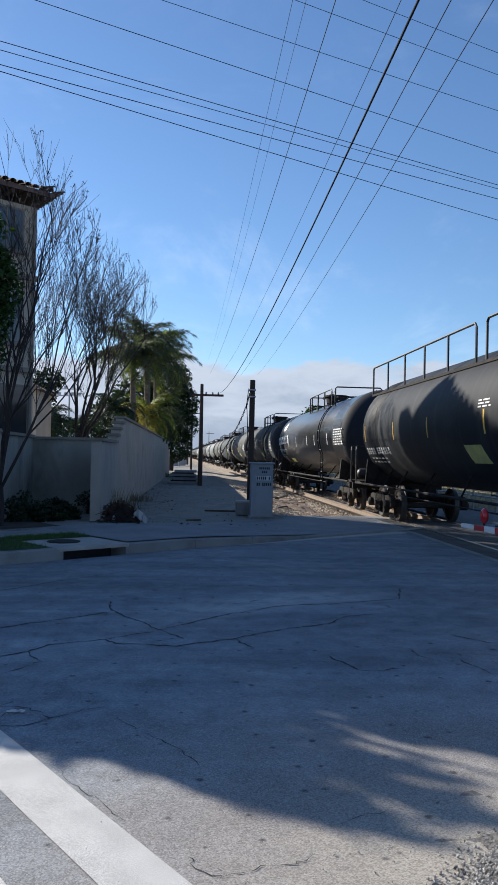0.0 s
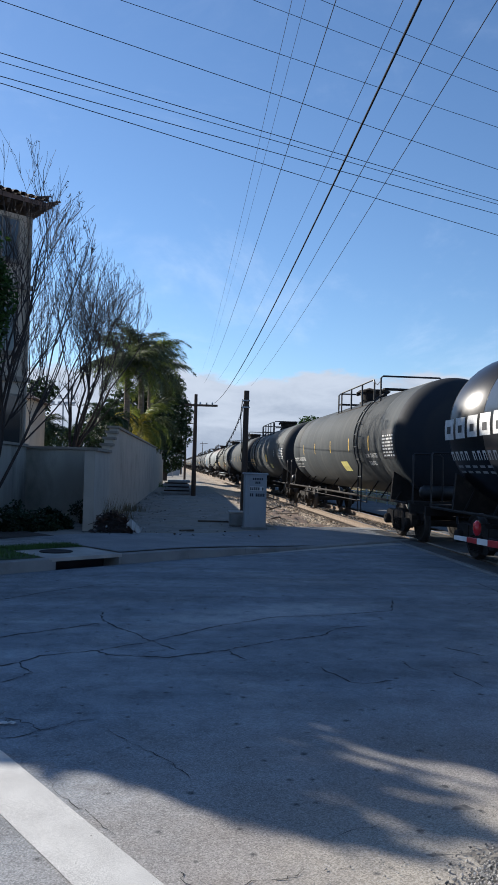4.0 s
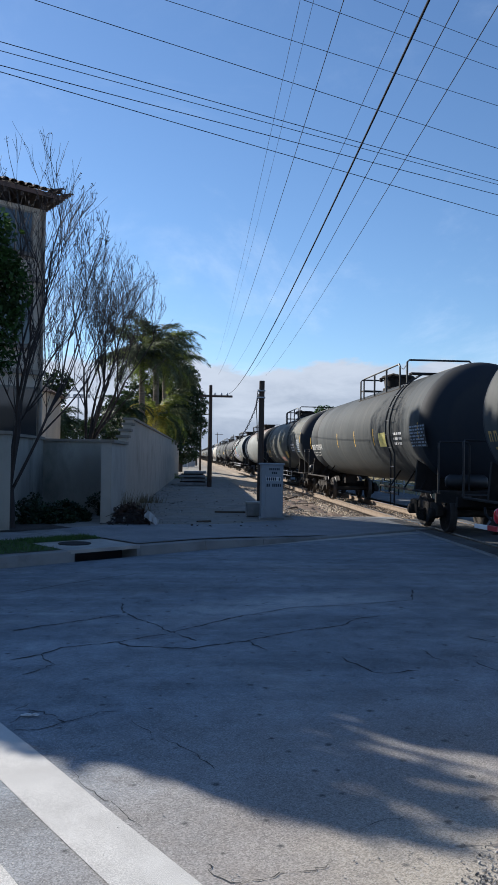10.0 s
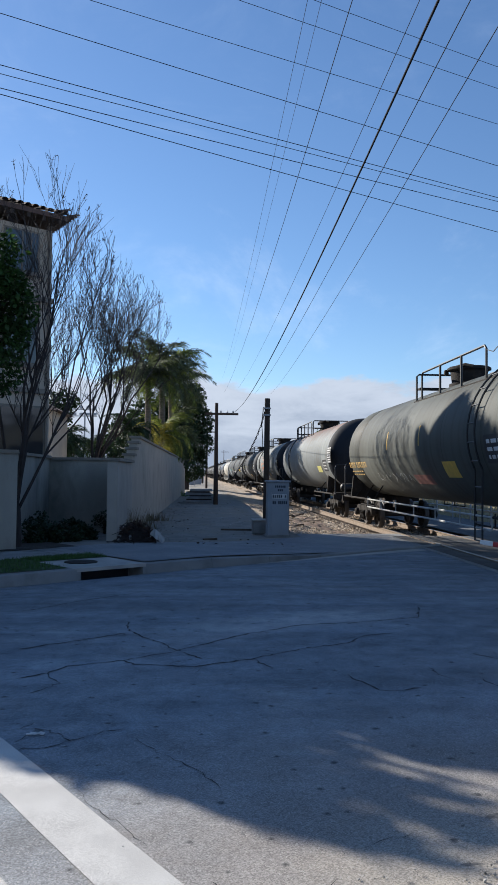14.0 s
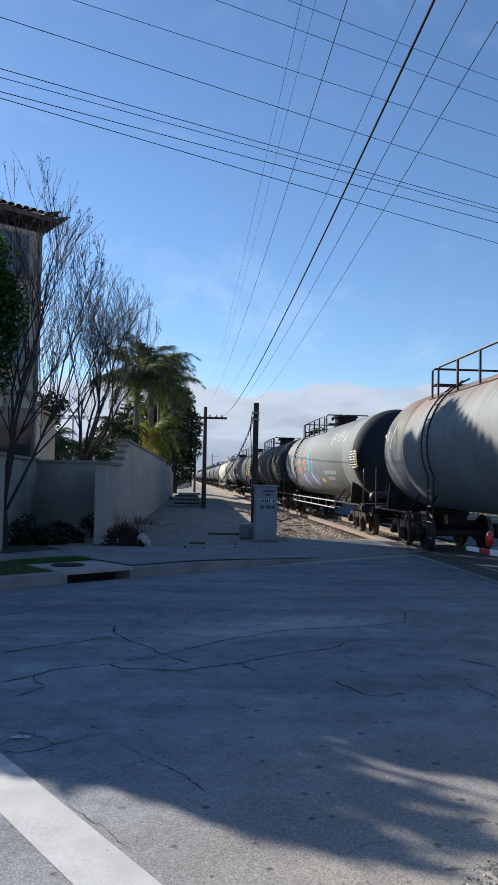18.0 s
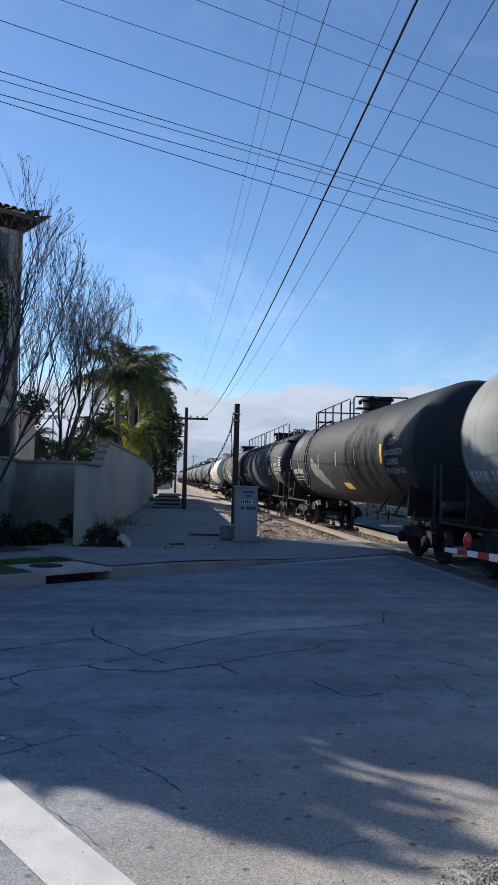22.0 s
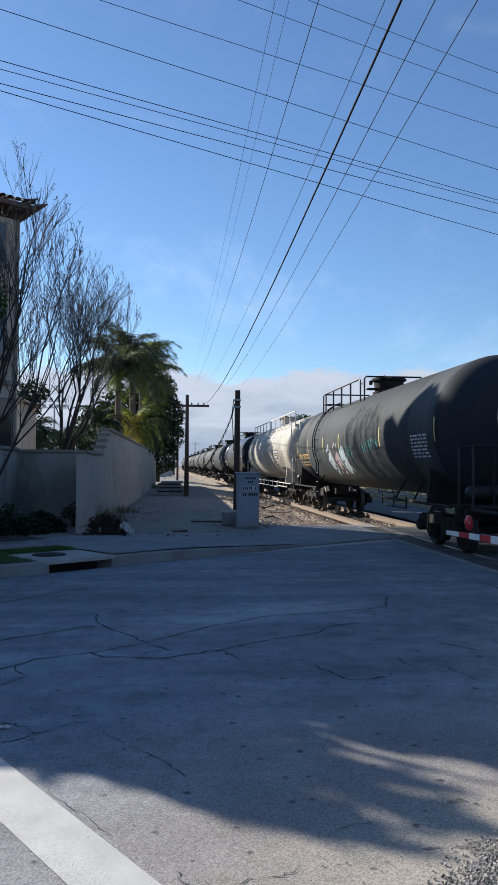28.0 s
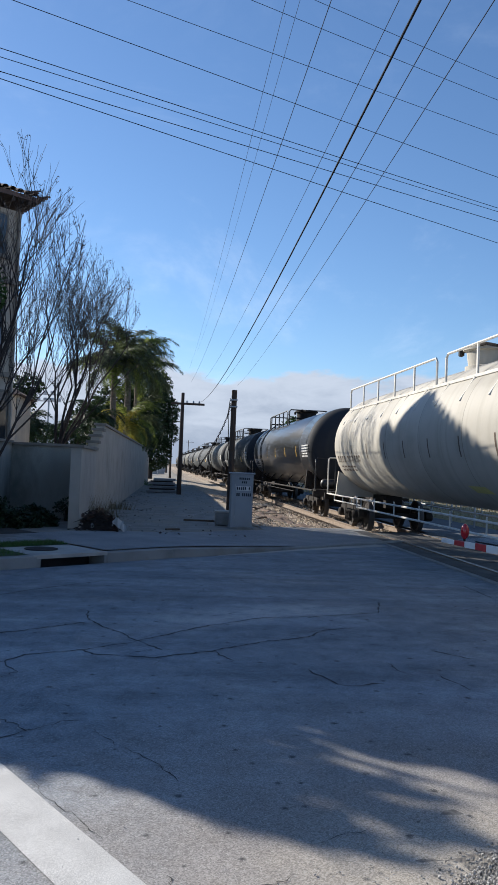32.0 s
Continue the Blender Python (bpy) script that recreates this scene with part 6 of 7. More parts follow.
palm((-3.15, 52.0, 0), 7.5, 1.2, 40, 1)
palm((-2.45, 57.0, 0), 8.6, 1.35, 40, 2)
palm((-1.95, 62.0, 0), 8.0, 1.35, 40, 3)
palm((-2.2, 54.5, 0), 4.0, 1.05, 26, 4, "y", "low palm with yellowing fronds lit by the sun", 6)
palm((-1.75, 59.0, 0), 4.3, 1.1, 26, 5, "m", "low palm with yellowing fronds lit by the sun", 3)
palm((-3.9, 48.0, 0), 3.9, 0.85, 26, 6, "d")
palm((-10.3, 62.0, 0), 3.6, 1.1, 44, 7, "d", label="dark bushy date palm beyond the wall")
palm((-8.4, 66.0, 0), 3.4, 0.8, 40, 8, "d", label="dark bushy date palm beyond the wall")
leafy_tree("large dark tree behind the wall's far end", (-0.9, 84, 0), [(-0.3, 0, 8.6, 2.4), (0.9, 0.4, 7.2, 2.0), (1.0, 0, 5.0, 1.9), (-1.6, 0.4, 6.0, 2.6), (0.5, 0.2, 10.0, 1.5), (0.4, -0.4, 2.8, 1.9)], 42000, (0.16, 0.3), 6, LEAF_DARK, 0.3)
leafy_tree("dense green tree behind the wall", (-3.4, 66, 0), [(0, 0, 6.0, 2.4), (1.7, 0.4, 5.6, 2.0), (1.2, 0.2, 3.4, 1.8), (-2.2, 0, 4.4, 2.2)], 14000, (0.2, 0.4), 7, LEAF_DARK, 0.25)
leafy_tree("round green shrub tree behind the wall", (-4.6, 42, 0), [(0, 0, 2.6, 1.1), (0.9, 0.4, 3.1, 0.9), (-0.9, 0, 2.5, 1.0)], 6000, (0.07, 0.15), 8, LEAF_DARK, 0.12)
leafy_tree("leafy tree beyond the wall", (-9.5, 52, 0), [(0, 0, 5.6, 1.5), (0.9, 0.4, 6.3, 1.0)], 3000, (0.16, 0.3), 9, LEAF_DARK, 0.2)
leafy_tree("bushy tree beyond the train", (15.4, 90, 0), [(0, 0, 6.2, 1.6), (0.9, 0.4, 6.9, 0.9), (-1.0, 0, 5.4, 1.3)], 4000, (0.2, 0.4), 10, LEAF, 0.2)

# shrubs in the planting bed
for i, (x, y, r) in enumerate(((-3.78, 18.0, 0.36), (-3.4, 18.25, 0.36), (-3.0, 18.6, 0.32), (-2.65, 19.2, 0.24), (-3.7, 19.6, 0.42), (-2.45, 21.9, 0.36), (-3.2, 21.3, 0.25), (-4.6, 16.0, 0.42), (-5.3, 15.6, 0.5), (-6.3, 15.0, 0.5))):
    ob = thing("shrub", "dark low shrub in the bed at the wall's foot", "shrub", at=(x, y, 0.12), group="shrubs along the wall")
    part("foliage", leaf_cloud([(0, 0, r * 0.6, r), (r * 0.6, 0.1, r * 0.45, r * 0.7)], 1500, (0.05, 0.11), 40 + i), SHRUB, ob, kind="stuff")
    part("stem", Geo().pipe([(0, 0, -0.05), (0, 0.02, r * 0.5)], 0.02, 5), BARK, ob)


def weeds(label, at, radius, count, h, material, seed):
    rnd = random.Random(seed)
    g = Geo()
    for _ in range(count):
        x, y = rnd.gauss(0, radius), rnd.gauss(0, radius * 0.8)
        hh = h * rnd.uniform(0.4, 1.1)
        d = Vector((rnd.uniform(-.4, .4), rnd.uniform(-.4, .4), 1)) * hh
        p = Vector((x, y, -0.02))
        w = Vector((rnd.uniform(-1, 1), rnd.uniform(-1, 1), 0)).normalized() * 0.008
        g.add([p - w, p + w, p + d * 0.6 + w * 0.7, p + d], [(0, 1, 2), (0, 2, 3)])
    return solo("weeds", g, material, label, "weeds", "weeds by the wall", "stuff", at=pose(*at))


weeds("dry brown weeds at the wall's foot", (-1.75, 21.0, 0.13), 0.15, 120, 0.8, DRY, 1)
weeds("dry brown weeds at the wall's foot", (-1.6, 23.5, 0.13), 0.2, 160, 0.45, DRY, 2)
weeds("dry brown weeds at the wall's foot", (-1.45, 27.5, 0.12), 0.25, 180, 0.35, DRY, 3)
weeds("low green weeds near the far end of the wall", (-0.3, 60, 0.05), 0.9, 500, 0.5, GRASS, 4)

# rubbish heap beside the wall
heap2 = thing("rubbish_heap", "heap of dry brush and rubbish with white plastic", "rubbish", at=(-1.2, 18.75, 0.13))
rnd = random.Random(77)
g = Geo()
for _ in range(260):
    p = Vector((rnd.gauss(-0.18, 0.2), rnd.gauss(0, 0.2), 0))
    p.z = 0.42 * math.exp(-((p.x + 0.18) ** 2 + p.y ** 2) / 0.12) * rnd.random()
    a = rnd.uniform(0, 6.3)
    g.pipe([p, p + Vector((math.cos(a) * 0.12, math.sin(a) * 0.12, rnd.uniform(-0.02, 0.1))), p + Vector((math.cos(a) * 0.25, math.sin(a) * 0.22, rnd.uniform(-0.02, 0.08)))], rnd.uniform(0.005, 0.014), 4)
part("brush", g, BARK, heap2, kind="stuff")
part("leaves", leaf_cloud([(-0.2, 0, 0.12, 0.36), (0.1, 0, 0.08, 0.25)], 1500, (0.05, 0.12), 5), DEAD_LEAF, heap2, kind="stuff")
for i, (x, z, s) in enumerate(((0.3, 0.2, 0.16), (0.42, 0.1, 0.12), (-0.28, 0.12, 0.05))):
    part("plastic_bag", Geo().sheet(lambda a, b: (x + s * (a - 0.5) * 1.6, -0.28 + 0.06 * math.sin(a * 9 + i), z + s * (b - 0.5) + 0.05 * math.sin(a * 7 + b * 5)), 6, 5), PLASTIC, heap2, "crumpled white plastic", smooth=True)

# clods, stones and dead leaves on the worn drive along the wall
def on_drive(rnd):
    y = 18.6 + 30 * rnd.random() ** 1.6
    x = rnd.uniform(wall_x(y) + 0.1, 2.6) if rnd.random() < 0.6 else wall_x(y) + 0.1 + abs(rnd.gauss(0, 0.6))
    p = Vector((x, y, 0))
    b = ((p.dot(NV) - VERGE_N - 0.02) / 240) ** (1 / 2.2)
    return (x, y, max(rise(p.dot(U)), 0.02) + 0.03 * noise.noise(p * 0.4) * min(1.0, b * 6))


rnd = random.Random(61)
g = Geo()
for _ in range(260):
    x, y, z = on_drive(rnd)
    a, s = rnd.uniform(0, 6.3), rnd.uniform(0.04, 0.11)
    p, q, r = Vector((x, y, z + 0.006)), Vector((math.cos(a), math.sin(a), rnd.uniform(0, 0.5))) * s, Vector((-math.sin(a), math.cos(a), rnd.uniform(0, 0.3))) * s * 0.4
    g.add([p, p + q * 0.5 + r, p + q, p + q * 0.5 - r], [(0, 1, 2, 3)])
solo("fallen_leaves", g, DEAD_LEAF, "dead leaves and scraps scattered over the drive", "leaf litter", kind="stuff")
solo("drive_stones", rock_field(1100, on_drive, (0.008, 0.03), 12), GRAVEL, "loose stones and clods on the worn drive", "stones", kind="stuff")
for x, y, ln, a in ((1.3, 24.2, 1.0, -6), (0.4, 20.6, 0.4, 30)):
    z = max(rise(Vector((x, y, 0)).dot(U)), 0.02) - 0.01
    solo("timber_scrap", Geo().box((0, 0, 0.03), (ln, 0.09, 0.05), ch=0.006), TIE, "weathered scrap of timber lying on the drive", "timber", "timber scraps", at=pose(x, y, z, rz=a))

# ---------------------------------------------------------------- beyond the track
solo("far_lot", Geo().sheet(lambda a, b: (8.35 + 50 * a, max(-60, (KERB + 0.616 * (8.35 + 50 * a)) / 0.788 + 0.0) + 260 * b ** 1.6, -0.06 + 0.02 * noise.noise(Vector((a * 30, b * 60, 0)))), 30, 40), LOT, "worn asphalt lot beyond the track", "pavement", kind="structure", smooth=True)
solo("dry_bank", Geo().sheet(lambda a, b: (11.4 + 3.2 * a, 24 + 70 * b, -0.1 + 0.5 * math.sin(math.pi * a) + 0.06 * noise.noise(Vector((a * 6, b * 50, 0)))), 10, 90), STRAW, "low bank of dry yellow grass behind the fence", "grass bank", kind="structure", smooth=True)
g = Geo()
rnd = random.Random(31)
for _ in range(5000):
    x, y = rnd.uniform(11.4, 14.4), 24 + 45 * rnd.random()
    z = -0.1 + 0.5 * math.sin(math.pi * (x - 11.4) / 3.2)
    h = rnd.uniform(0.1, 0.3)
    p = Vector((x, y, z))
    g.add([p, p + Vector((0.02, 0.01, 0)), p + Vector((rnd.uniform(-.08, .08), rnd.uniform(-.08, .08), h))], [(0, 1, 2)])
solo("dry_grass", g, STRAW, "dry yellow grass on the bank beyond the track", "grass", kind="stuff")
fence = thing("pipe_fence", "low steel pipe fence beyond the track", "fence")
for i in range(26):
    part("fence_post", Geo().pipe([(11.0, 20 + i * 2.2, -0.2), (11.0, 20 + i * 2.2, 0.95)], 0.035, 6), STEEL, fence)
for z in (0.45, 0.9):
    part("fence_rail", Geo().pipe([(11.0, 20, z), (11.0, 75, z)], 0.025, 6), STEEL, fence)

# crossbuck at the next crossing
xb = thing("crossbuck_sign", "white crossbuck sign on a post down the track", "road sign", at=(-0.05, 110, 0))
part("post", Geo().pipe([(0, 0, 0), (0, 0, 3.2)], 0.06, 8), STEEL, xb)
for a in (45, -45):
    part("blade", Geo().box((0, 0, 0), (2.0, 0.03, 0.24), m=pose(0, -0.08 - 0.02 * (a > 0), 2.5) @ Matrix.Rotation(radians(a), 4, "Y")), WHITE_TAPE, xb)
for i, (x, y, h) in enumerate(((-0.4, 118, 2.4), (0.5, 125, 2.0), (1.2, 150, 2.6))):
    bx = thing("relay_box", "grey metal relay housing beside the distant track", "cabinet", at=(x, y, 0), group="distant relay housings")
    part("body", Geo().box((0, 0, h / 2), (1.0, 1.0, h), ch=0.03), CABINET, bx)
    part("roof_lid", Geo().box((0, 0, h + 0.03), (1.1, 1.1, 0.06), ch=0.01), CABINET, bx)

# ---------------------------------------------------------------- lettering, labels and painted marks on the cars
ORANGE = mat("orange_spray", (0.72, 0.15, 0.03), (0.58, 0.16, 0.05), rough=0.7, scale=5)
TEAL = mat("teal_spray", (0.05, 0.42, 0.40), (0.08, 0.34, 0.34), rough=0.7, scale=5)
VIOLET = mat("violet_spray", (0.16, 0.13, 0.42), (0.22, 0.2, 0.42), rough=0.7, scale=5)
PALE_BLUE = mat("pale_blue_spray", (0.42, 0.50, 0.56), (0.34, 0.40, 0.46), rough=0.7, scale=5)
FADED_WHITE = mat("faded_white_spray", (0.42, 0.42, 0.40), (0.30, 0.30, 0.29), rough=0.8, scale=7)
OCHRE = mat("ochre_stencil", (0.62, 0.40, 0.12), (0.5, 0.33, 0.1), rough=0.7, scale=9)
FADED_PINK = mat("faded_pink_spray", (0.40, 0.26, 0.28), (0.30, 0.24, 0.26), rough=0.8, scale=6)
FADED_GREY = mat("faded_grey_patch", (0.15, 0.155, 0.16), (0.09, 0.094, 0.098), rough=0.8, scale=3)
DULL_RED = mat("faded_red_patch", (0.26, 0.10, 0.08), (0.2, 0.09, 0.07), rough=0.8, scale=5)
DARK_PANEL = mat("dark_panel", (0.03, 0.03, 0.033), rough=0.6)
BROWN_STRIP = mat("dark_brown_strip", (0.09, 0.06, 0.04), rough=0.6)


def shell_text(car, body, y, s, size, material, label=""):
    """Words on the near side of the shell, read from the rear towards the front."""
    cu = bpy.data.curves.new("words", "FONT")
    cu.body, cu.size, cu.resolution_u = body, size, 2
    ob = bpy.data.objects.new("words", cu)
    me = bpy.data.meshes.new_from_object(ob)
    bpy.data.objects.remove(ob)
    for v in me.vertices:
        v.co = on_shell(y - v.co.x, s + v.co.y, RT + 0.007)
    me.name = "lettering"
    me.materials.clear()
    me.materials.append(material)
    part("lettering", me, None, car, label)


def glyph(y, s, w, h):
    """An unreadable character as one plain bent bar."""
    g = decal(Geo(), y, y - w * 0.2, s, s + h)
    decal(g, y - w * 0.2, y - w * 0.62, s + h * 0.76, s + h)
    return decal(g, y - w * 0.46, y - w * 0.62, s, s + h * 0.76)


def number(car, y, s, m, h=0.2, w=0.2, n=4, k=6):
    """A reporting mark as plain bars, with two lines of small print under it."""
    for i in range(n):
        part("mark_bar", glyph(y - i * w, s, w, h), m, car)
    for i in range(k):
        part("mark_bar", glyph(y - (n + 0.6 + i) * w, s, w, h), m, car)
    for row in range(2):
        for i in range(5):
            part("small_print", decal(Geo(), y - 0.15 - i * 0.36, y - 0.38 - i * 0.36, s - 0.155 - row * 0.12, s - 0.105 - row * 0.12), FADED_WHITE if m is WHITE_INK else m, car)


def placard(car, y0, y1, s0, s1, m, label, skew=0.0):
    part("decal", decal(Geo(), y0, y1, s0, s1, skew=skew), m, car, label)


def stencil_panel(car, y0, y1, s0, s1, base, ink, rows=7, label="stencilled data panel"):
    p = part("data_panel", decal(Geo(), y0, y1, s0, s1), base, car, label) if base else car
    rnd = random.Random(int(abs(y0) * 100))
    h = (s1 - s0) / rows
    for r in range(rows):
        y = y0 - 0.05
        while y > y1 + 0.1:
            w = rnd.uniform(0.08, 0.32)
            part("print_line", decal(Geo(), y, max(y - w, y1 + 0.04), s0 + r * h + h * 0.25, s0 + r * h + h * 0.75, r=RT + 0.008), ink, p)
            y -= w + 0.07


def scrawl(car, y, s, n, h, w, m, seed, thick=0.035, label="spray-painted scrawl"):
    """Loose hand-sprayed letters."""
    rnd = random.Random(seed)
    for i in range(n):
        g = Geo()
        yy = y - i * w
        pts = [(yy - rnd.uniform(0, 0.8) * w, s + rnd.uniform(0, 1) * h) for _ in range(4)]
        fine = []
        for a, b in zip(pts, pts[1:]):
            fine += [(a[0] + (b[0] - a[0]) * k / 4, a[1] + (b[1] - a[1]) * k / 4 + 0.03 * math.sin(k)) for k in range(4)]
        ribbon(g, fine + [pts[-1]], thick)
        part("sprayed_letter", g, m, car, label if i == 0 else "")


def mural(car, y, s, n, h, w, fill, edge, seed, label):
    """Large sprayed letters: a filled slanting body with an outline stroke."""
    rnd = random.Random(seed)
    for i in range(n):
        yy = y - i * w
        g, e = Geo(), Geo()
        lean = rnd.uniform(0.1, 0.5) * w
        pts = [(yy, s + h * rnd.uniform(0.75, 1)), (yy - lean * 0.6, s + h * 0.55), (yy - lean, s + h * 0.3), (yy - lean - 0.2 * w, s + h * rnd.uniform(0, 0.15))]
        ribbon(g, pts, w * rnd.uniform(0.45, 0.7), RT + 0.005)
        q = [(a - w * 0.38, b + rnd.uniform(-.05, .05)) for a, b in pts]
        ribbon(e, q, w * 0.13, RT + 0.009)
        part("sprayed_letter", g, fill[i % len(fill)], car, label if i == 0 else "")
        part("sprayed_outline", e, edge, car)


C = [c for c, _, _ in TRAIN]
W_, Y_ = WHITE_INK, YELLOW_INK
# leading black car
number(C[0], 8.3, -0.74, W_, 0.2, 0.24)
strips(C[0], Y_, (9.0 - 0.75, 5.2, 2.4, -0.9, -4.2, -7.6), -0.35, 0.45)
placard(C[0], 0.15, -0.75, -0.95, -0.55, PALE_YELLOW, "faded yellow label", 0.15)
stencil_panel(C[0], -0.6, -1.3, 0.12, 0.3, None, W_, 3)
# glossy car with a large white trade mark drawn as blocks
for i in range(6):
    part("mark_block", decal(Geo(), 8.7 - i * 0.6, 8.22 - i * 0.6, -0.2 + 0.01 * i, 0.2 + 0.01 * i), W_, C[1], "white painted block" if i == 0 else "")
    part("mark_counter", decal(Geo(), 8.56 - i * 0.6, 8.36 - i * 0.6, -0.08, 0.06, r=RT + 0.008), DARK_PANEL, C[1])
number(C[1], 8.5, -0.62, W_, 0.18, 0.24)
strips(C[1], W_, (5.0, 2.4, -0.7, -2.6, -5.4, -8.0), -0.35, 0.42)
placard(C[1], 5.6, 4.5, -1.2, -0.95, PALE_YELLOW, "faded yellow label")
stencil_panel(C[1], -6.6, -8.2, -0.4, 0.2, None, W_)
# charcoal car with a dark placard
number(C[2], 8.2, -0.55, W_, 0.16, 0.26)
strips(C[2], Y_, (5.7, 3.1, 0.1, -2.8, -5.3), -0.3, 0.42)
placard(C[2], -1.45, -2.4, -0.95, -0.6, PALE_YELLOW, "faded yellow label", 0.2)
placard(C[2], -6.7, -8.0, -0.55, 0.22, DARK_PANEL, "black placard with white print")
stencil_panel(C[2], -6.8, -7.9, -0.5, 0.1, None, W_)
shell_text(C[2], "NON-ODORIZED", -4.9, -0.5, 0.17, W_)
shell_text(C[2], "LIQUEFIED", -5.1, -0.72, 0.17, W_)
# grey car with sprayed writing
number(C[3], 8.3, -0.5, OCHRE, 0.2, 0.24)
scrawl(C[3], 4.0, -0.95, 16, 0.32, 0.33, FADED_WHITE, 3)
placard(C[3], -0.7, -1.35, -0.52, -0.1, Y_, "bright yellow label")
placard(C[3], -2.2, -3.0, -0.92, -0.66, PALE_YELLOW, "faded yellow label")
stencil_panel(C[3], -6.6, -8.2, -0.4, 0.15, None, W_)
strips(C[3], W_, (6.2, 2.2, -4.6), -0.3, 0.42)
# charcoal car with white data
number(C[4], 8.4, -0.5, W_, 0.22, 0.24)
strips(C[4], Y_, (8.75, 2.4, -0.6, -3.3, -7.9), -0.45, 0.5)
placard(C[4], -4.0, -4.75, -0.5, -0.1, PALE_YELLOW, "faded yellow label")
stencil_panel(C[4], -5.6, -6.5, -0.5, -0.1, None, W_, 3)
stencil_panel(C[4], -7.2, -8.5, -0.55, 0.0, DARK_PANEL, PALE_BLUE)
# olive car with scrawls
number(C[5], 8.7, -0.6, OCHRE, 0.2, 0.26)
scrawl(C[5], 4.9, -1.15, 9, 0.36, 0.42, FADED_WHITE, 8)
placard(C[5], 1.0, -0.5, -1.15, -0.85, DULL_RED, "faded red painted-out patch")
placard(C[5], -1.8, -2.7, -0.92, -0.52, Y_, "yellow label with a torn edge")
placard(C[5], -4.6, -6.2, -0.6, -0.05, DARK_PANEL, "black stencil ground")
stencil_panel(C[5], -4.7, -6.1, -0.55, -0.1, None, W_, 3)
stencil_panel(C[5], -6.8, -7.9, -0.6, 0.08, DARK_PANEL, PALE_BLUE)
strips(C[5], Y_, (3.0, -0.2, -8.15), -0.1, 0.5)
# pale rusty car
scrawl(C[6], 8.6, 0.0, 3, 0.7, 0.35, W_, 11, 0.05)
scrawl(C[6], 6.9, -0.95, 11, 0.4, 0.36, SILVER, 12, 0.05)
placard(C[6], -4.9, -6.0, -0.75, -0.45, PALE_YELLOW, "faded yellow label")
placard(C[6], -6.6, -7.6, -0.7, -0.2, DARK_PANEL, "black stencil ground")
stencil_panel(C[6], -6.7, -7.5, -0.65, -0.25, None, W_, 3)
stencil_panel(C[6], -8.0, -8.8, -0.35, 0.3, DARK_PANEL, W_)
# silver car with a coloured mural
mural(C[7], 3.9, -0.75, 5, 1.35, 0.85, (ORANGE, DULL_RED, ORANGE, TEAL, VIOLET), TEAL, 5, "orange and teal spray-painted mural")
mural(C[7], 3.6, -1.15, 6, 0.6, 0.75, (VIOLET, PALE_BLUE, VIOLET), PALE_BLUE, 6, "violet spray-painted shading")
number(C[7], 8.3, -0.8, W_, 0.2, 0.2)
shell_text(C[7], "LIQUEFIED PETROLEUM GAS", -2.4, -0.62, 0.19, W_)
shell_text(C[7], "NON-ODORIZED", -3.0, -0.86, 0.17, W_)
strips(C[7], Y_, (-8.6,), -0.4, 0.5)
placard(C[7], -1.3, -2.0, -1.0, -0.8, OCHRE, "small orange label")
stencil_panel(C[7], -7.6, -8.6, -0.45, 0.15, DARK_PANEL, W_)
scrawl(C[7], -3.6, 0.5, 6, 0.7, 0.5, W_, 15, 0.05)
# black liquefied gas car
number(C[8], 8.1, -0.55, W_, 0.19, 0.2)
strips(C[8], PALE_YELLOW, (8.75, 6.95, 5.4, 2.7, -0.13, -2.64), -0.33, 0.45)
strips(C[8], Y_, (-5.4,), -0.35, 0.5, 0.16)
shell_text(C[8], "DOT", -6.2, 0.1, 0.24, W_)
shell_text(C[8], "NON-ODORIZED", -5.75, -0.15, 0.2, W_)
shell_text(C[8], "LIQUEFIED", -6.0, -0.38, 0.2, W_)
shell_text(C[8], "PETROLEUM GAS", -5.8, -0.61, 0.2, W_)
patch = Geo()
ribbon(patch, [(4.1 - 0.28 * k, -0.15 - 0.1 * k + 0.05 * math.sin(k * 2.3)) for k in range(10)], 0.6)
part("faded_patch", patch, FADED_GREY, C[8], "faded grey painted-out patch")
placard(C[8], -0.5, -1.4, -1.15, -0.9, Y_, "faded yellow label", 0.2)
# charcoal car with the long walkway
number(C[9], 8.5, -0.66, W_, 0.2, 0.24)
strips(C[9], Y_, (5.85, 2.75, 1.3, -2.25, -5.7), -0.4, 0.45)
placard(C[9], -3.9, -4.7, -0.55, -0.2, Y_, "bright yellow label")
shell_text(C[9], "LIQUEFIED", -6.4, -0.12, 0.19, W_)
shell_text(C[9], "PETROLEUM GAS", -6.3, -0.34, 0.19, W_)
shell_text(C[9], "NON-ODORIZED", -6.4, -0.56, 0.17, W_)
stencil_panel(C[9], -8.0, -8.75, -0.4, 0.3, None, W_, 9)
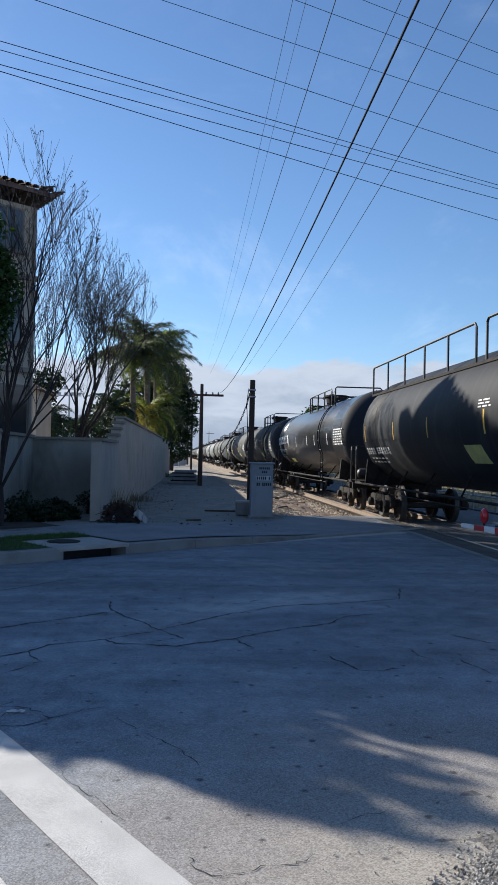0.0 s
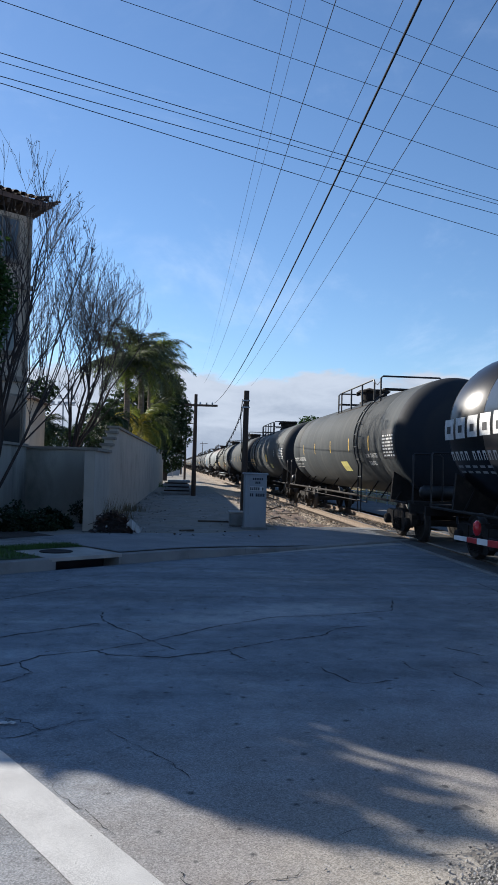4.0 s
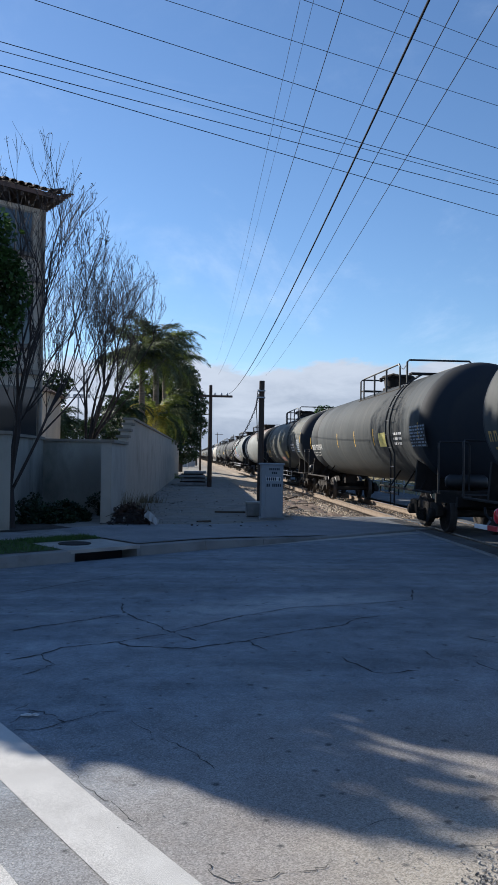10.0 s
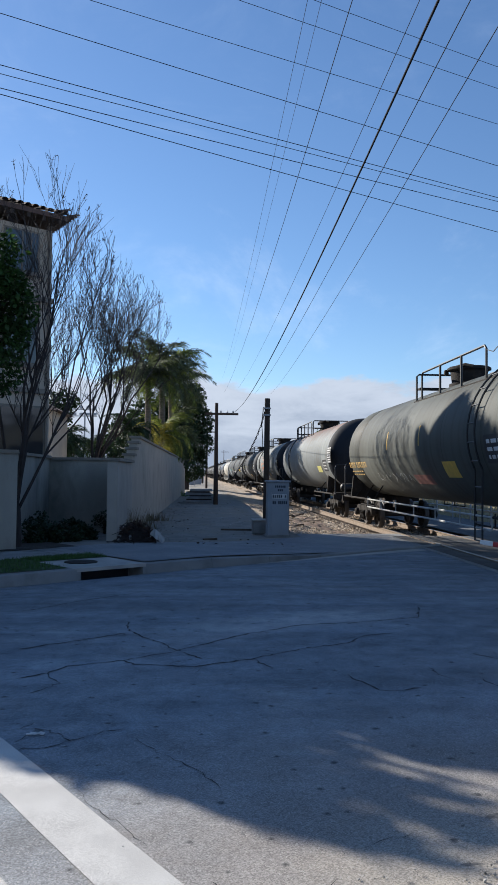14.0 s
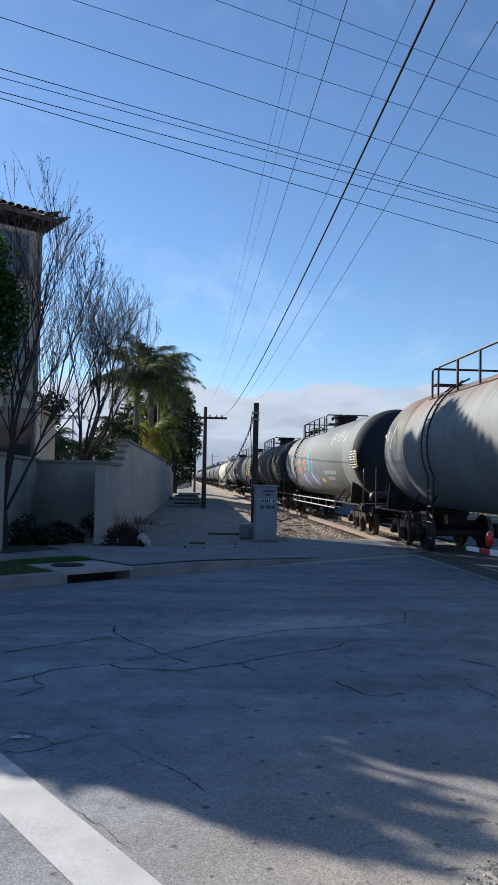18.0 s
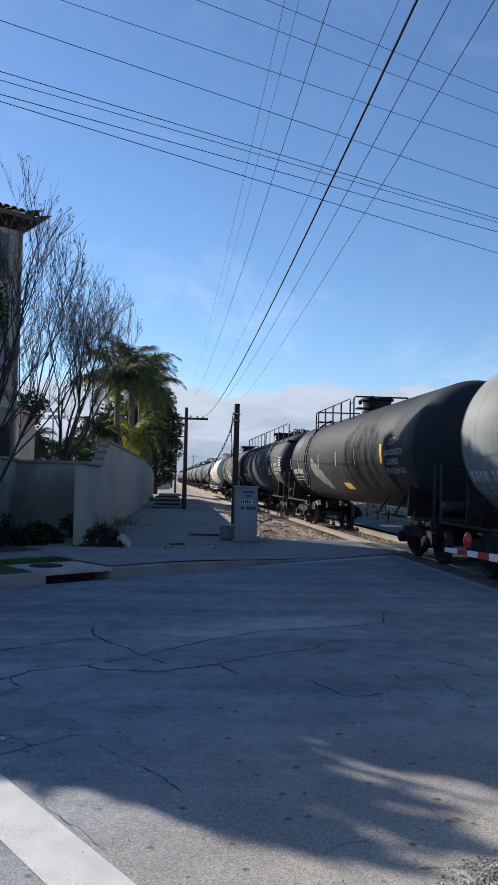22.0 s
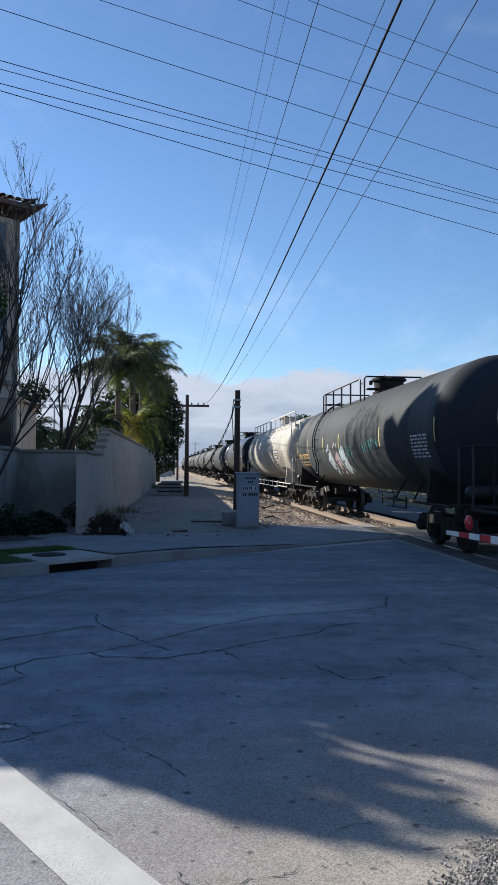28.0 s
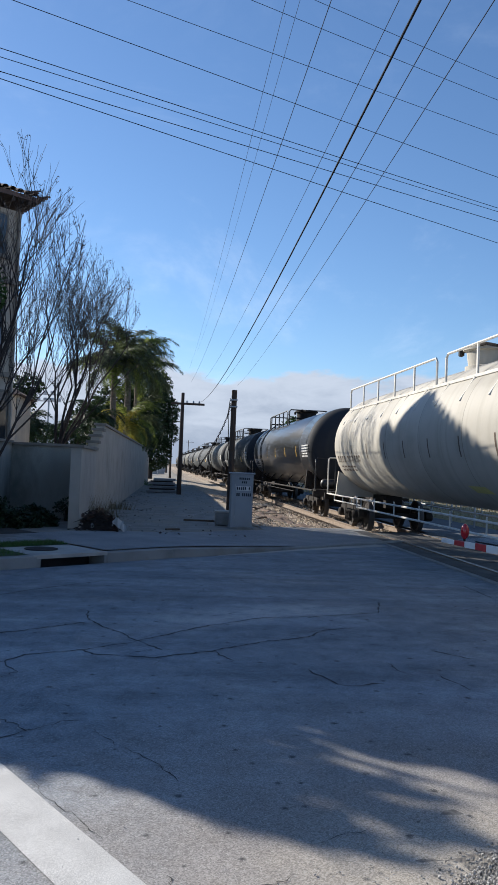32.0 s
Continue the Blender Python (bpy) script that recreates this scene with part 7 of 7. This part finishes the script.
# dark grey car with pale blue letters
number(C[10], 8.5, -0.55, OCHRE, 0.2, 0.22)
mural(C[10], 2.7, -1.15, 3, 1.15, 1.0, (PALE_BLUE, FADED_PINK, PALE_BLUE), FADED_WHITE, 9, "pale blue and white sprayed letters")
scrawl(C[10], 0.3, -0.75, 5, 0.65, 0.22, TEAL, 16, 0.03)
scrawl(C[10], -2.0, -0.5, 7, 0.42, 0.26, TEAL, 17, 0.03)
strips(C[10], PALE_YELLOW, (8.8, 6.3, 3.4, 0.9, -3.9, -8.1), -0.3, 0.5)
stencil_panel(C[10], -6.5, -7.7, -0.65, -0.1, DARK_PANEL, W_)
# white car
number(C[11], 8.2, -0.6, BROWN_STRIP, 0.2, 0.26)
strips(C[11], BROWN_STRIP, (6.4, 4.75, 3.1, 1.56, -0.1, -1.8, -3.4, -5.0, -6.8, -8.4), -0.5, 0.4, 0.06)
stencil_panel(C[11], -3.9, -5.4, -0.2, -0.02, DARK_PANEL, W_, 1, "dark stencilled band")
stencil_panel(C[11], -4.1, -5.0, -0.46, -0.28, BROWN_STRIP, W_, 1, "dark stencilled band")
stencil_panel(C[11], -5.6, -7.0, -0.72, -0.1, None, GREY_PIPE, 9)
shell_text(C[11], "SR", -6.0, 0.02, 0.16, BROWN_STRIP)
stencil_panel(C[11], -4.0, -4.5, -0.95, -0.62, BROWN_STRIP, W_, 2, "small dark data plate")
smear = Geo()
ribbon(smear, [(-4.9 - 0.22 * k, -1.02 + 0.03 * math.sin(k * 1.7)) for k in range(9)], 0.2)
part("painted_out_line", smear, DARK_PANEL, C[11], "painted-out dark line")
placard(C[11], -1.6, -2.4, -1.3, -1.12, PALE_YELLOW, "faded yellow smear", 0.2)
for i in range(12, len(C)):
    number(C[i], 8.2, -0.6, W_, 0.2, 0.24)
    strips(C[i], (Y_, W_)[i % 2], (5.7, 2.9, 0.1, -2.8, -5.6), -0.35, 0.42)
    stencil_panel(C[i], -6.9, -8.2, -0.4, 0.1, DARK_PANEL if i % 3 else None, W_, 5)
    if i % 2:
        placard(C[i], -4.0, -4.8, -0.55, -0.2, Y_, "bright yellow label")


def motions():
    times = [0.0, 0.034, 0.067] + [float(i) for i in range(1, 32)] + [31.934, 31.967, 32.0]
    for car, sets, y in TRAIN:
        walk(car, [(t, pose(TRACK_X, y - SPEED * t, 0)) for t in times])
    # wheels of the cars that come near roll without slipping
    turn = math.degrees(SPEED / 0.457)
    for car, sets, y in TRAIN[:13]:
        for w in sets:
            p = w.matrix_basis.translation.copy()
            walk(w, [(i / 10, pose(*p, (turn * i / 10) % 360 - 180, 0, 0)) for i in range(321)])


motions()
